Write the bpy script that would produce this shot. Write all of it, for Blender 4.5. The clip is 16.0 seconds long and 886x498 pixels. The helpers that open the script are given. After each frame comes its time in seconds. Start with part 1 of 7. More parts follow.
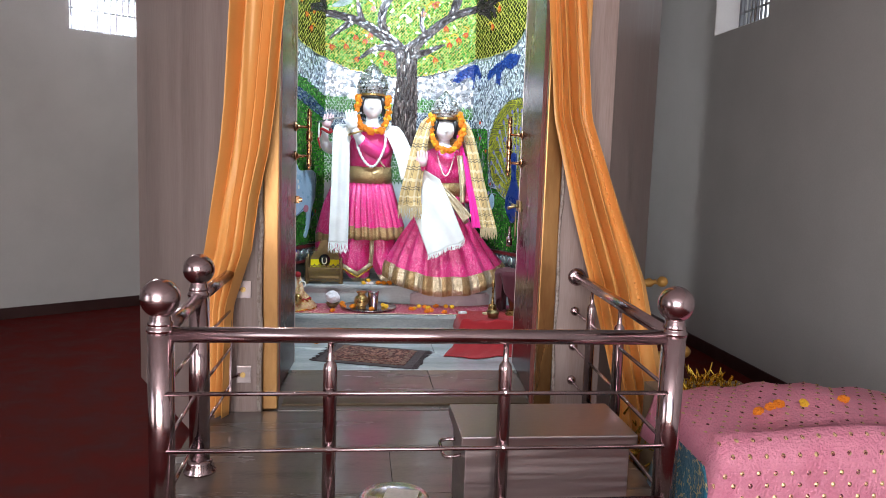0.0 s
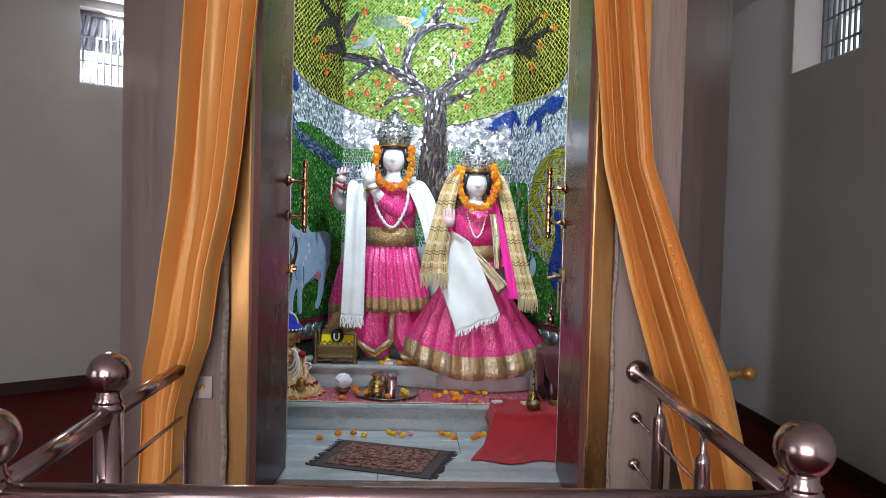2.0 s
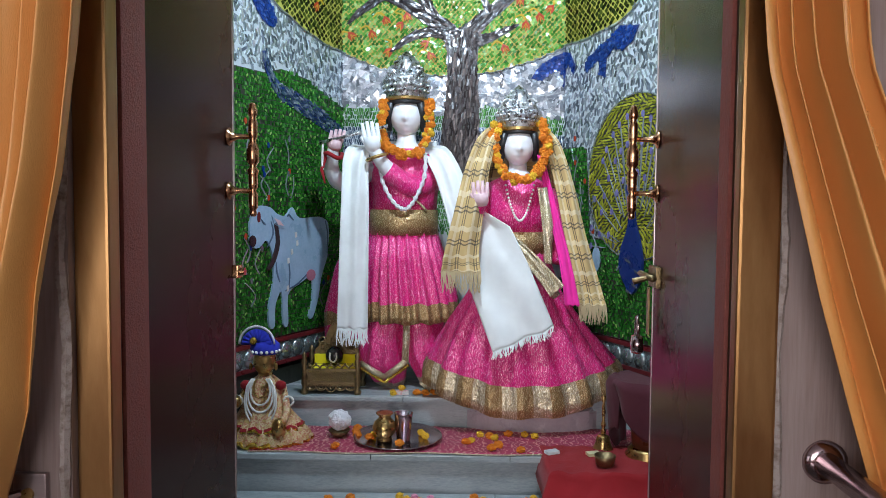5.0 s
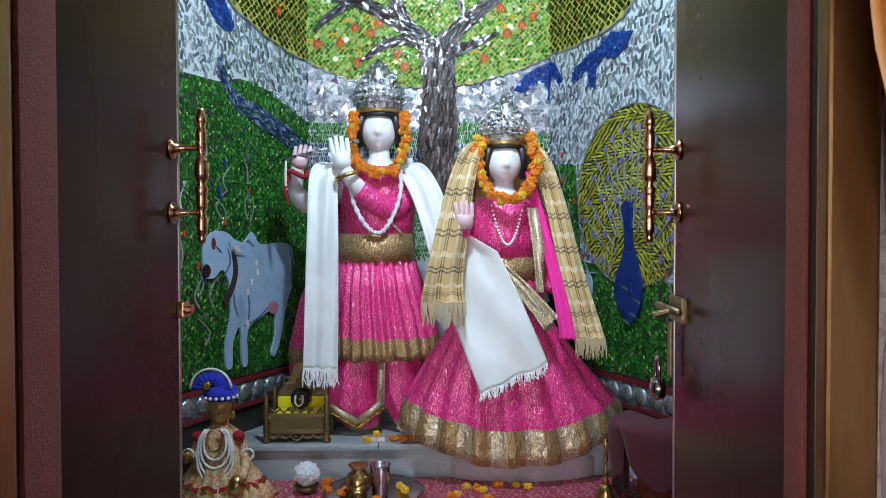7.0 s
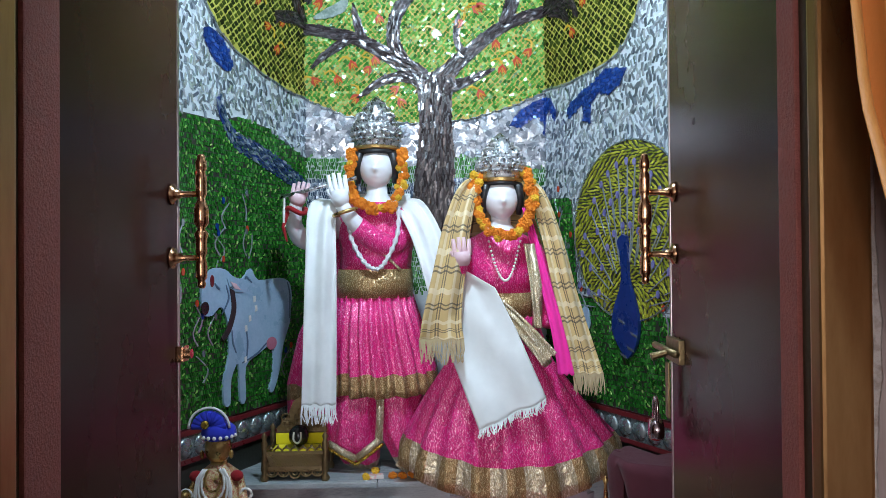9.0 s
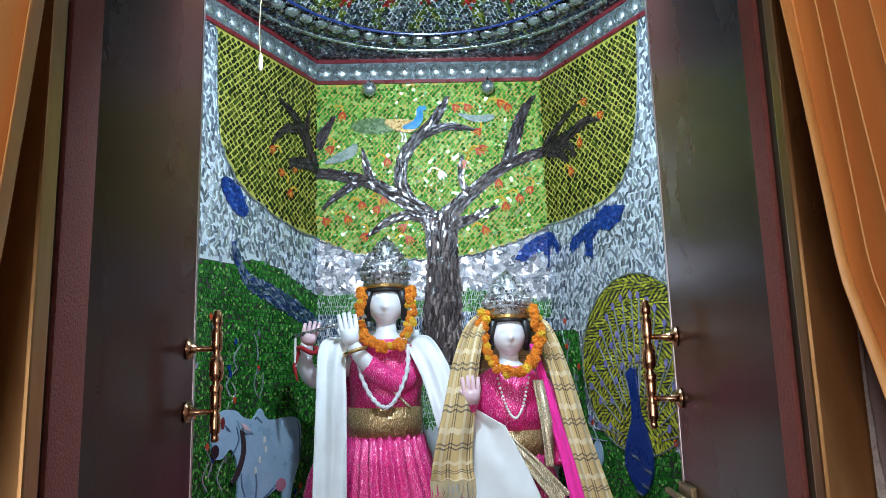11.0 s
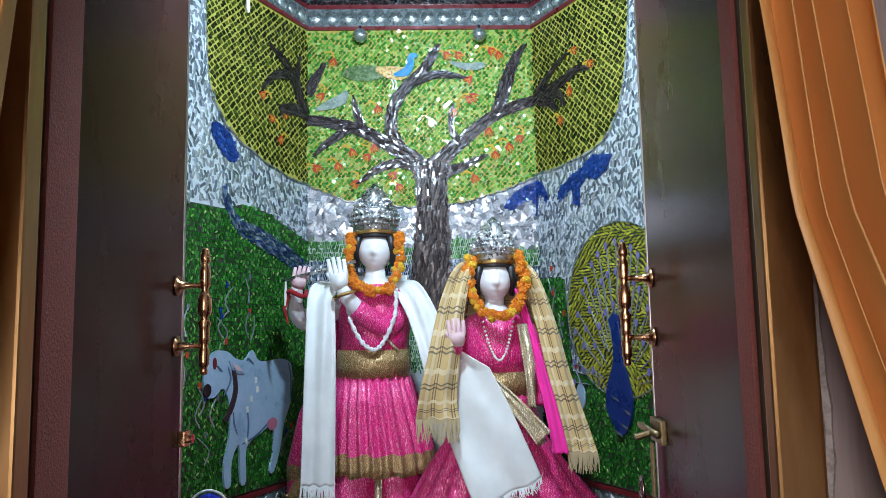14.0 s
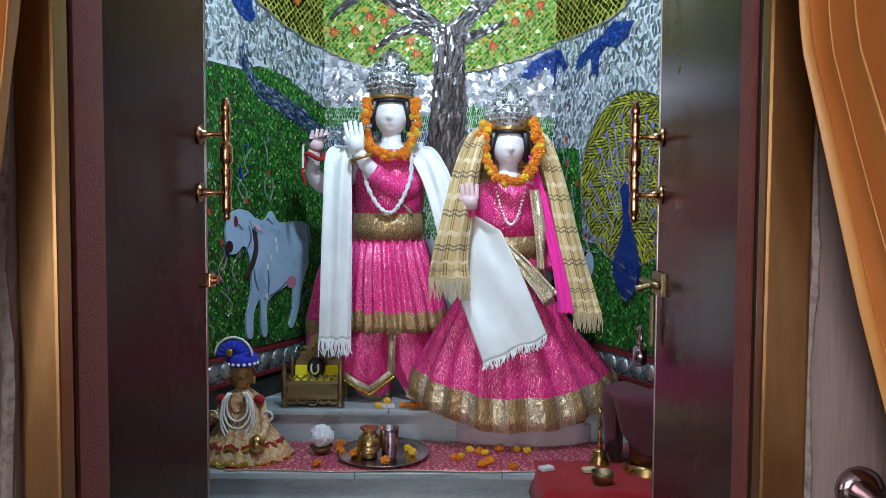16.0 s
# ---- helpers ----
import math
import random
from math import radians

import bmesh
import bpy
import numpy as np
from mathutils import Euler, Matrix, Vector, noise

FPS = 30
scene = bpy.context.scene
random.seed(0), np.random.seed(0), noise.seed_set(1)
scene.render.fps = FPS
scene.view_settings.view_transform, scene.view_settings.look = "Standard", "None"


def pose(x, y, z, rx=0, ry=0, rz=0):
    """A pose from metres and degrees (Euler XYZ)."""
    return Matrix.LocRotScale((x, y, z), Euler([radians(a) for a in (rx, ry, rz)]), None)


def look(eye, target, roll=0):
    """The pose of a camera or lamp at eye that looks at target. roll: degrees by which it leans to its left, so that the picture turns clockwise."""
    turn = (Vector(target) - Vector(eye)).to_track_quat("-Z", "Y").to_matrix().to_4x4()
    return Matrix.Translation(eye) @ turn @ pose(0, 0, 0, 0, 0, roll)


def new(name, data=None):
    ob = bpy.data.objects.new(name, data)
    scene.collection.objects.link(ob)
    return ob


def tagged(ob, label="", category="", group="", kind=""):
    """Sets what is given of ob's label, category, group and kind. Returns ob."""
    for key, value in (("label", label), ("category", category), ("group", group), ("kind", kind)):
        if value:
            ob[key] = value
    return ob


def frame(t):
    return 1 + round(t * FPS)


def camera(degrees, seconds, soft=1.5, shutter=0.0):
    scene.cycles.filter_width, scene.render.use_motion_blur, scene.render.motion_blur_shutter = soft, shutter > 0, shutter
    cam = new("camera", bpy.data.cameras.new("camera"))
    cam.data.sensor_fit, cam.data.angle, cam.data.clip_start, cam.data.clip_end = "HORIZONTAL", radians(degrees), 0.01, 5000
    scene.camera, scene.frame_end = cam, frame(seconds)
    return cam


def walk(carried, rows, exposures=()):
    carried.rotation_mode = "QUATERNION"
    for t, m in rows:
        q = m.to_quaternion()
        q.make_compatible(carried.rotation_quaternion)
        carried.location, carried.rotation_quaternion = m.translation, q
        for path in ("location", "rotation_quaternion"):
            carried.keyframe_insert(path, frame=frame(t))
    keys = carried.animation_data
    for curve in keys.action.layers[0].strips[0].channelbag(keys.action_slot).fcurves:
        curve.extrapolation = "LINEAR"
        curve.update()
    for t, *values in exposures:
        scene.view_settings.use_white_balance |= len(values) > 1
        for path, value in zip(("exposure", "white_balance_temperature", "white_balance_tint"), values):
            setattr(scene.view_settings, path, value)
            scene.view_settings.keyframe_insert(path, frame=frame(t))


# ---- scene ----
cam = camera(62.4, 16.0, soft=0.45)
PATH = [
    (0, (-0.299, -5.75, 1.445), (-0.068, -3.776, 1.22), 1.9),
    (0.5, (-0.294, -5.566, 1.456), (-0.031, -3.59, 1.296), 2.5),
    (1, (-0.299, -5.358, 1.47), (-0.042, -3.377, 1.363), 2.1),
    (1.5, (-0.185, -5.165, 1.475), (-0.032, -3.172, 1.403), 1.5),
    (2, (-0.088, -4.999, 1.464), (-0.003, -3.002, 1.391), 1.5),
    (2.5, (-0.087, -4.779, 1.472), (0.048, -2.786, 1.378), 1.6),
    (3, (-0.085, -4.571, 1.437), (0.02, -2.578, 1.314), 0.7),
    (3.5, (0.018, -4.351, 1.455), (0.005, -2.356, 1.322), 0.6),
    (3.7, (0.02, -4.284, 1.452), (-0.002, -2.289, 1.323), 0.9),
    (5.8, (0.017, -3.63, 1.417), (-0.016, -1.632, 1.33), -0.0),
    (6, (0.008, -3.608, 1.429), (-0.006, -1.61, 1.351), -0.3),
    (6.5, (-0.028, -3.548, 1.428), (0.001, -1.549, 1.376), -0.2),
    (7, (-0.039, -3.489, 1.424), (0.021, -1.491, 1.381), -0.1),
    (7.5, (-0.04, -3.451, 1.41), (0.04, -1.454, 1.354), 0.0),
    (8, (-0.039, -3.458, 1.414), (0.041, -1.46, 1.369), -0.0),
    (8.2, (-0.043, -3.46, 1.422), (0.035, -1.462, 1.387), -0.0),
    (10.3, (-0.039, -3.577, 1.537), (0.018, -1.588, 1.746), -1.3),
    (10.5, (-0.045, -3.567, 1.539), (0.011, -1.583, 1.79), -1.3),
    (11, (-0.04, -3.571, 1.551), (0.01, -1.601, 1.889), -1.6),
    (11.5, (-0.034, -3.571, 1.561), (0.035, -1.618, 1.984), -1.7),
    (12, (-0.028, -3.581, 1.569), (0.046, -1.65, 2.085), -1.8),
    (12.5, (-0.029, -3.587, 1.574), (0.039, -1.671, 2.144), -1.9),
    (13, (-0.018, -3.587, 1.558), (0.043, -1.652, 2.061), -1.7),
    (13.5, (-0.016, -3.589, 1.537), (0.06, -1.624, 1.901), -1.3),
    (14, (-0.004, -3.612, 1.508), (0.052, -1.624, 1.724), -1.1),
    (14.2, (-0.011, -3.632, 1.496), (0.044, -1.64, 1.656), -1.2),
    (14.5, (0.02, -3.646, 1.487), (0.062, -1.648, 1.566), -0.7),
    (15, (0.028, -3.669, 1.453), (0.054, -1.669, 1.433), -0.3),
    (15.5, (0.01, -3.679, 1.435), (0.025, -1.68, 1.371), 0.1),
    (16, (0.001, -3.67, 1.42), (0.012, -1.672, 1.325), 0.3),
]
walk(cam, [(t, look(eye, target, roll)) for t, eye, target, roll in PATH],
     exposures=[(0, 0.95, 6900, 16), (1.5, 0.58, 6900, 17), (3.5, 0.36, 7000, 17), (6, 0.23, 6450, 15), (16, 0.21, 6450, 14)])

# ---- world, lamps, exposure ----
world = bpy.data.worlds.new("world")
scene.world = world
world.use_nodes = True
sky = world.node_tree.nodes.new("ShaderNodeTexSky")
sky.sky_type, sky.sun_disc = "NISHITA", False
sky.sun_elevation, sky.sun_rotation = radians(50), radians(140)
world.node_tree.links.new(sky.outputs[0], world.node_tree.nodes["Background"].inputs[0])
world.node_tree.nodes["Background"].inputs[1].default_value = 0.16


def lamp(name, kind, m, watts, colour, **settings):
    data = bpy.data.lights.new(name, kind)
    data.energy, data.color = watts, colour
    if kind == "AREA":
        data.shape, data.size, data.size_y = "RECTANGLE", settings["size"], settings["size_y"]
    elif kind == "POINT":
        data.shadow_soft_size = settings["radius"]
    else:
        data.angle = settings["angle"]
    ob = new(name, data)
    ob.matrix_world = m
    return ob


lamp("sun", "SUN", look((0, 0, 8), (2.4, 4.0, 0)), 1.0, (1, 0.95, 0.88), angle=radians(12))
lamp("shrine_bulb", "POINT", pose(0.05, -1.71, 2.93), 122, (0.63, 0.85, 1.0), radius=0.06)
lamp("entrance_daylight", "AREA", look((-1.3, -9.3, 1.9), (2.6, -1.0, 1.4)), 190, (0.98, 0.98, 1.0), size=4.0, size_y=2.8)


# added fill from the west to brighten the east wall, no known source
lamp("west_fill_light", "AREA", look((-5.9, -6.4, 1.35), (2.5, -2.0, 1.7)), 18, (0.95, 0.98, 1.0), size=2.2, size_y=2.3)
lamp("window_daylight_west", "AREA", look((-2.82, 1.62, 2.86), (2.5, 1.0, 1.3)), 70, (0.88, 0.95, 1.0), size=0.68, size_y=0.55)

# ---- materials ----
def nodes_of(name):
    m = bpy.data.materials.new(name)
    m.use_nodes = True
    return m, m.node_tree, m.node_tree.nodes["Principled BSDF"]


def link(tree, a, b):
    tree.links.new(a, b)


def node(tree, kind, **inputs):
    n = tree.nodes.new(kind)
    for key, value in inputs.items():
        n.inputs[key.replace("_", " ")].default_value = value
    return n


def ramp(tree, source, stops):
    r = tree.nodes.new("ShaderNodeValToRGB")
    while len(r.color_ramp.elements) < len(stops):
        r.color_ramp.elements.new(0.5)
    for e, (p, c) in zip(r.color_ramp.elements, stops):
        e.position, e.color = p, (*c, 1)
    link(tree, source, r.inputs[0])
    return r.outputs[0]


def coords(tree, scale=(1, 1, 1), rotation=(0, 0, 0)):
    c = tree.nodes.new("ShaderNodeTexCoord")
    g = tree.nodes.new("ShaderNodeMapping")
    g.inputs["Scale"].default_value, g.inputs["Rotation"].default_value = scale, rotation
    link(tree, c.outputs["Object"], g.inputs[0])
    return g.outputs[0]


def bump(tree, bsdf, height, strength, distance=0.01):
    b = node(tree, "ShaderNodeBump", Strength=strength, Distance=distance)
    link(tree, height, b.inputs["Height"])
    link(tree, b.outputs[0], bsdf.inputs["Normal"])


def surface(name, stops, rough=(0.5, 0.6), scale=6.0, stretch=(1, 1, 1), metal=0.0, relief=0.2, fine=80.0, coat=0.0, specular=0.5, distance=0.004):
    """Two scales of noise drive the colour, the roughness and a fine relief."""
    m, t, b = nodes_of(name)
    at = coords(t, stretch)
    big = node(t, "ShaderNodeTexNoise", Scale=scale, Detail=6.0, Roughness=0.6)
    small = node(t, "ShaderNodeTexNoise", Scale=fine, Detail=4.0, Roughness=0.6)
    link(t, at, big.inputs["Vector"]), link(t, at, small.inputs["Vector"])
    mixer = t.nodes.new("ShaderNodeMath")
    mixer.operation = "MULTIPLY_ADD"
    mixer.inputs[1].default_value = 0.35
    link(t, small.outputs[0], mixer.inputs[0])
    half = t.nodes.new("ShaderNodeMath")
    half.operation = "MULTIPLY"
    half.inputs[1].default_value = 0.75
    link(t, big.outputs[0], half.inputs[0]), link(t, half.outputs[0], mixer.inputs[2])
    link(t, ramp(t, mixer.outputs[0], stops), b.inputs["Base Color"])
    rr = node(t, "ShaderNodeMapRange")
    rr.inputs[1].default_value, rr.inputs[2].default_value = 0.35, 0.65
    rr.inputs[3].default_value, rr.inputs[4].default_value = rough
    link(t, big.outputs[0], rr.inputs[0]), link(t, rr.outputs[0], b.inputs["Roughness"])
    b.inputs["Metallic"].default_value, b.inputs["Coat Weight"].default_value = metal, coat
    b.inputs["Specular IOR Level"].default_value = specular
    if relief:
        bump(t, b, small.outputs[0], relief, distance)
    return m


def chip_material(name, stops, rough=0.12, metal=0.0, coat=0.0):
    """Glass or mirror chips: each loose piece takes a colour of its own."""
    m, t, b = nodes_of(name)
    g = t.nodes.new("ShaderNodeNewGeometry")
    link(t, ramp(t, g.outputs["Random Per Island"], stops), b.inputs["Base Color"])
    n = node(t, "ShaderNodeTexNoise", Scale=90.0, Detail=2.0)
    link(t, coords(t), n.inputs["Vector"])
    bump(t, b, n.outputs[0], 0.12, 0.004)
    b.inputs["Roughness"].default_value, b.inputs["Metallic"].default_value, b.inputs["Coat Weight"].default_value = rough, metal, coat
    return m


def brocade(name, base, thread, scale, rough=0.32, sheen=0.06, amount=(0.56, 0.62), metal=0.0):
    """Woven cloth with a raised pattern in a shinier thread."""
    m, t, b = nodes_of(name)
    at = coords(t)
    warp = node(t, "ShaderNodeTexNoise", Scale=scale * 0.5, Detail=3.0, Distortion=2.5)
    link(t, at, warp.inputs["Vector"])
    w = node(t, "ShaderNodeTexWave", Scale=scale * 0.35, Distortion=11.0, Detail=2.0, Detail_Scale=2.2)
    link(t, at, w.inputs["Vector"])
    mix = t.nodes.new("ShaderNodeMix")
    mix.data_type = "RGBA"
    f = t.nodes.new("ShaderNodeMapRange")
    f.inputs[1].default_value, f.inputs[2].default_value = amount[0] + 0.3, amount[1] + 0.32
    link(t, w.outputs[0], f.inputs[0]), link(t, f.outputs[0], mix.inputs[0])
    link(t, ramp(t, warp.outputs[0], [(0.3, tuple(c * 0.72 for c in base)), (0.7, base)]), mix.inputs[6])
    mix.inputs[7].default_value = (*thread, 1)
    link(t, mix.outputs[2], b.inputs["Base Color"])
    mm = t.nodes.new("ShaderNodeMath")
    mm.operation = "MULTIPLY"
    mm.inputs[1].default_value = 0.7
    link(t, f.outputs[0], mm.inputs[0])
    if metal:
        b.inputs["Metallic"].default_value = metal
    else:
        link(t, mm.outputs[0], b.inputs["Metallic"])
    b.inputs["Roughness"].default_value, b.inputs["Sheen Weight"].default_value = rough, sheen
    crease = node(t, "ShaderNodeTexNoise", Scale=38.0, Detail=5.0, Distortion=0.8)
    link(t, at, crease.inputs["Vector"])
    bump(t, b, crease.outputs[0], 0.7, 0.012)
    return m


def woven(name, colour, fine=500.0, stripes=(), rough=0.9, sheen=0.08, crease=0.25):
    """Plain or checked cloth; stripes: (axis, period, width, offset, colour) in the object's x and z."""
    m, t, b = nodes_of(name)
    at = coords(t)
    n = node(t, "ShaderNodeTexNoise", Scale=9.0, Detail=6.0)
    link(t, at, n.inputs["Vector"])
    out = ramp(t, n.outputs[0], [(0.3, tuple(c * 0.86 for c in colour)), (0.7, colour)])
    if stripes:
        uv = t.nodes.new("ShaderNodeUVMap")
        parts = t.nodes.new("ShaderNodeSeparateXYZ")
        link(t, uv.outputs[0], parts.inputs[0])
        for axis, period, width, offset, tone in stripes:
            a = t.nodes.new("ShaderNodeMath")
            a.operation = "ADD"
            a.inputs[1].default_value = offset
            link(t, parts.outputs[axis], a.inputs[0])
            q = t.nodes.new("ShaderNodeMath")
            q.operation = "MODULO"
            q.inputs[1].default_value = period
            link(t, a.outputs[0], q.inputs[0])
            c = t.nodes.new("ShaderNodeMath")
            c.operation = "LESS_THAN"
            c.inputs[1].default_value = width
            link(t, q.outputs[0], c.inputs[0])
            s = t.nodes.new("ShaderNodeMath")
            s.operation = "MULTIPLY"
            s.inputs[1].default_value = 0.72
            link(t, c.outputs[0], s.inputs[0])
            mix = t.nodes.new("ShaderNodeMix")
            mix.data_type = "RGBA"
            link(t, s.outputs[0], mix.inputs[0]), link(t, out, mix.inputs[6])
            mix.inputs[7].default_value = (*tone, 1)
            out = mix.outputs[2]
    link(t, out, b.inputs["Base Color"])
    b.inputs["Roughness"].default_value, b.inputs["Sheen Weight"].default_value = rough, sheen
    f = node(t, "ShaderNodeTexNoise", Scale=fine, Detail=2.0)
    link(t, at, f.inputs["Vector"])
    add = t.nodes.new("ShaderNodeMath")
    add.operation = "MULTIPLY_ADD"
    add.inputs[1].default_value = 0.15
    link(t, f.outputs[0], add.inputs[0]), link(t, n.outputs[0], add.inputs[2])
    bump(t, b, add.outputs[0], crease, 0.02)
    return m


wall_paint = surface("grey_wall_paint", [(0.3, (0.33, 0.33, 0.325)), (0.7, (0.40, 0.40, 0.395))], (0.6, 0.8), 2.0, relief=0.1, fine=120)
white_paint = surface("white_paint", [(0.3, (0.66, 0.67, 0.68)), (0.7, (0.76, 0.76, 0.77))], (0.6, 0.8), 3.0, relief=0.1)
red_floor = surface("dark_red_floor", [(0.32, (0.045, 0.004, 0.0035)), (0.5, (0.075, 0.0055, 0.005)), (0.68, (0.11, 0.0085, 0.007))], (0.7, 0.92), 5.0, relief=0.3, fine=260, specular=0.12)
skirting = surface("dark_maroon_skirting", [(0.3, (0.022, 0.007, 0.007)), (0.7, (0.034, 0.012, 0.011))], (0.35, 0.5), 8.0)
pillar_stone = surface("mauve_streaked_marble", [(0.34, (0.185, 0.128, 0.115)), (0.5, (0.285, 0.212, 0.195)), (0.68, (0.37, 0.295, 0.277))], (0.3, 0.5), 4.0, (2.0, 2.0, 0.10), relief=0.08)
floor_marble = surface("grey_veined_marble", [(0.25, (0.13, 0.155, 0.165)), (0.45, (0.27, 0.31, 0.32)), (0.62, (0.40, 0.44, 0.45)), (0.8, (0.20, 0.235, 0.245))], (0.12, 0.3), 3.0, (0.5, 2.2, 2.2), relief=0.05)
deck_marble = surface("brown_grey_marble", [(0.25, (0.07, 0.055, 0.048)), (0.5, (0.135, 0.108, 0.094)), (0.75, (0.09, 0.074, 0.066))], (0.12, 0.3), 2.6, (0.5, 2.4, 2.4), relief=0.05)
pink_marble = surface("pinkish_pedestal_marble", [(0.3, (0.36, 0.29, 0.32)), (0.7, (0.50, 0.43, 0.46))], (0.2, 0.35), 4.0, relief=0.05)
door_steel = surface("dark_brown_steel", [(0.3, (0.028, 0.0095, 0.0075)), (0.7, (0.036, 0.0125, 0.0095))], (0.24, 0.29), 1.2, (1, 1, 0.8), metal=0.0, relief=0.0, fine=200, specular=0.12)
red_jamb = surface("rough_red_oxide_jamb", [(0.3, (0.20, 0.045, 0.034)), (0.7, (0.30, 0.085, 0.066))], (0.6, 0.8), 30.0, relief=0.8, fine=160)
gold_frame = surface("worn_gold_paint", [(0.30, (0.10, 0.045, 0.018)), (0.42, (0.30, 0.15, 0.055)), (0.8, (0.46, 0.26, 0.105))], (0.26, 0.42), 5.0, (1, 1, 0.22), metal=0.85, relief=0.08, fine=60)
# bronze of the sill; on the reveals a darkened stand-in for shaded gold
bronze_shaded_gold = surface("dull_bronze_and_shaded_gold", [(0.3, (0.055, 0.034, 0.018)), (0.7, (0.09, 0.058, 0.03))], (0.4, 0.6), 6.0, metal=0.4, relief=0.15)
steel = surface("polished_stainless_steel", [(0.3, (0.42, 0.31, 0.325)), (0.7, (0.52, 0.395, 0.41))], (0.13, 0.26), 9.0, metal=1.0, relief=0.02)
brushed = surface("brushed_stainless_steel", [(0.3, (0.34, 0.29, 0.29)), (0.7, (0.43, 0.37, 0.37))], (0.28, 0.42), 3.0, (0.5, 1, 14), metal=1.0, relief=0.06)
brass = surface("old_brass", [(0.3, (0.36, 0.22, 0.07)), (0.7, (0.60, 0.42, 0.17))], (0.22, 0.4), 30.0, metal=1.0, relief=0.15)
copper = surface("copper_toned_brass", [(0.3, (0.58, 0.30, 0.16)), (0.7, (0.70, 0.40, 0.22))], (0.16, 0.3), 30.0, metal=1.0, relief=0.05)
dark_brass = surface("tarnished_brass", [(0.3, (0.14, 0.095, 0.045)), (0.7, (0.28, 0.20, 0.10))], (0.35, 0.5), 60.0, metal=0.9, relief=0.5)
silver = surface("chased_silver", [(0.38, (0.10, 0.10, 0.105)), (0.58, (0.62, 0.63, 0.65))], (0.2, 0.38), 55.0, metal=1.0, relief=0.8, fine=150)
curtain_satin = surface("ochre_satin", [(0.3, (0.73, 0.345, 0.095)), (0.7, (0.85, 0.43, 0.135))], (0.33, 0.46), 4.0, (2, 2, 0.4), relief=0.15, fine=300)
marble_white = surface("white_statue_marble", [(0.3, (0.74, 0.75, 0.79)), (0.7, (0.82, 0.83, 0.86))], (0.25, 0.35), 4.0, relief=0.02)
hair_black = surface("black_paint", [(0.3, (0.01, 0.01, 0.012)), (0.7, (0.02, 0.02, 0.022))], (0.3, 0.5), 8.0)
lip_pink = surface("rose_painted_palm", [(0.3, (0.66, 0.42, 0.46)), (0.7, (0.72, 0.50, 0.53))], (0.3, 0.45), 20.0)
pink_silk = brocade("magenta_brocade", (0.88, 0.014, 0.23), (1.0, 0.42, 0.64), 90, rough=0.34, amount=(0.595, 0.665))
gold_silk = brocade("gold_zari_band", (0.40, 0.24, 0.095), (0.80, 0.62, 0.36), 130, rough=0.35, metal=0.55)
pale_gold = brocade("pale_gold_zari", (0.60, 0.48, 0.30), (0.94, 0.87, 0.70), 95, rough=0.3, metal=0.6)
maroon_cloth = woven("maroon_velvet", (0.085, 0.012, 0.022), 300, sheen=0.1)
red_cloth = woven("red_cotton", (0.33, 0.007, 0.012), 400, crease=0.5)
altar_pink = brocade("rose_gold_thread_cloth", (0.46, 0.035, 0.10), (0.78, 0.46, 0.40), 34, rough=0.5)
white_wool = woven("white_wool", (0.88, 0.91, 0.91), 600, crease=0.4)
plaid = woven("tan_plaid_wool", (0.62, 0.43, 0.19), 600, [(0, 0.31, 0.05, 0.22, (0.76, 0.64, 0.42)), (0, 0.31, 0.022, 0.10, (0.03, 0.03, 0.035)), (0, 0.31, 0.018, 0.055, (0.03, 0.03, 0.035)),
                                                     (1, 0.15, 0.022, 0.08, (0.76, 0.64, 0.42)), (1, 0.15, 0.008, 0.0, (0.03, 0.03, 0.035)), (1, 0.15, 0.007, 0.018, (0.03, 0.03, 0.035))], crease=0.4)
fringe_tan = woven("tan_wool_fringe", (0.52, 0.41, 0.24))
hot_pink = woven("hot_pink_chiffon", (0.90, 0.03, 0.36), 500)
marigold = surface("orange_marigold", [(0.3, (0.80, 0.17, 0.01)), (0.7, (0.95, 0.32, 0.015))], (0.7, 0.9), 60, relief=1.0, fine=220, distance=0.01)
marigold_yellow = surface("yellow_marigold", [(0.3, (0.85, 0.42, 0.02)), (0.7, (0.95, 0.60, 0.04))], (0.7, 0.9), 60, relief=1.0, fine=220, distance=0.01)
yellow_cloth = woven("yellow_cloth", (0.85, 0.72, 0.01), 300)
royal_blue = woven("royal_blue_cloth", (0.02, 0.035, 0.50), 400)
floral_cloth = surface("cream_floral_brocade", [(0.41, (0.40, 0.02, 0.04)), (0.46, (0.50, 0.34, 0.13)), (0.53, (0.68, 0.56, 0.33)), (0.575, (0.45, 0.06, 0.06)), (0.62, (0.50, 0.36, 0.12))], (0.3, 0.5), 44, relief=0.5, fine=200)
pearl = surface("pearl_white", [(0.3, (0.70, 0.68, 0.64)), (0.7, (0.82, 0.80, 0.76))], (0.2, 0.3), 20)
cotton_white = surface("white_cotton", [(0.3, (0.75, 0.76, 0.80)), (0.7, (0.85, 0.86, 0.90))], (0.8, 0.95), 50, relief=1.0, fine=120, distance=0.01)
black_stone = surface("polished_black_stone", [(0.3, (0.01, 0.01, 0.01)), (0.7, (0.02, 0.02, 0.02))], (0.1, 0.2), 8)
cream_paint = surface("cream_paint", [(0.3, (0.60, 0.58, 0.48)), (0.7, (0.68, 0.66, 0.56))], (0.4, 0.6), 8)
fan_grey = surface("grey_fan_enamel", [(0.3, (0.020, 0.020, 0.021)), (0.7, (0.032, 0.032, 0.033))], (0.5, 0.65), 8)
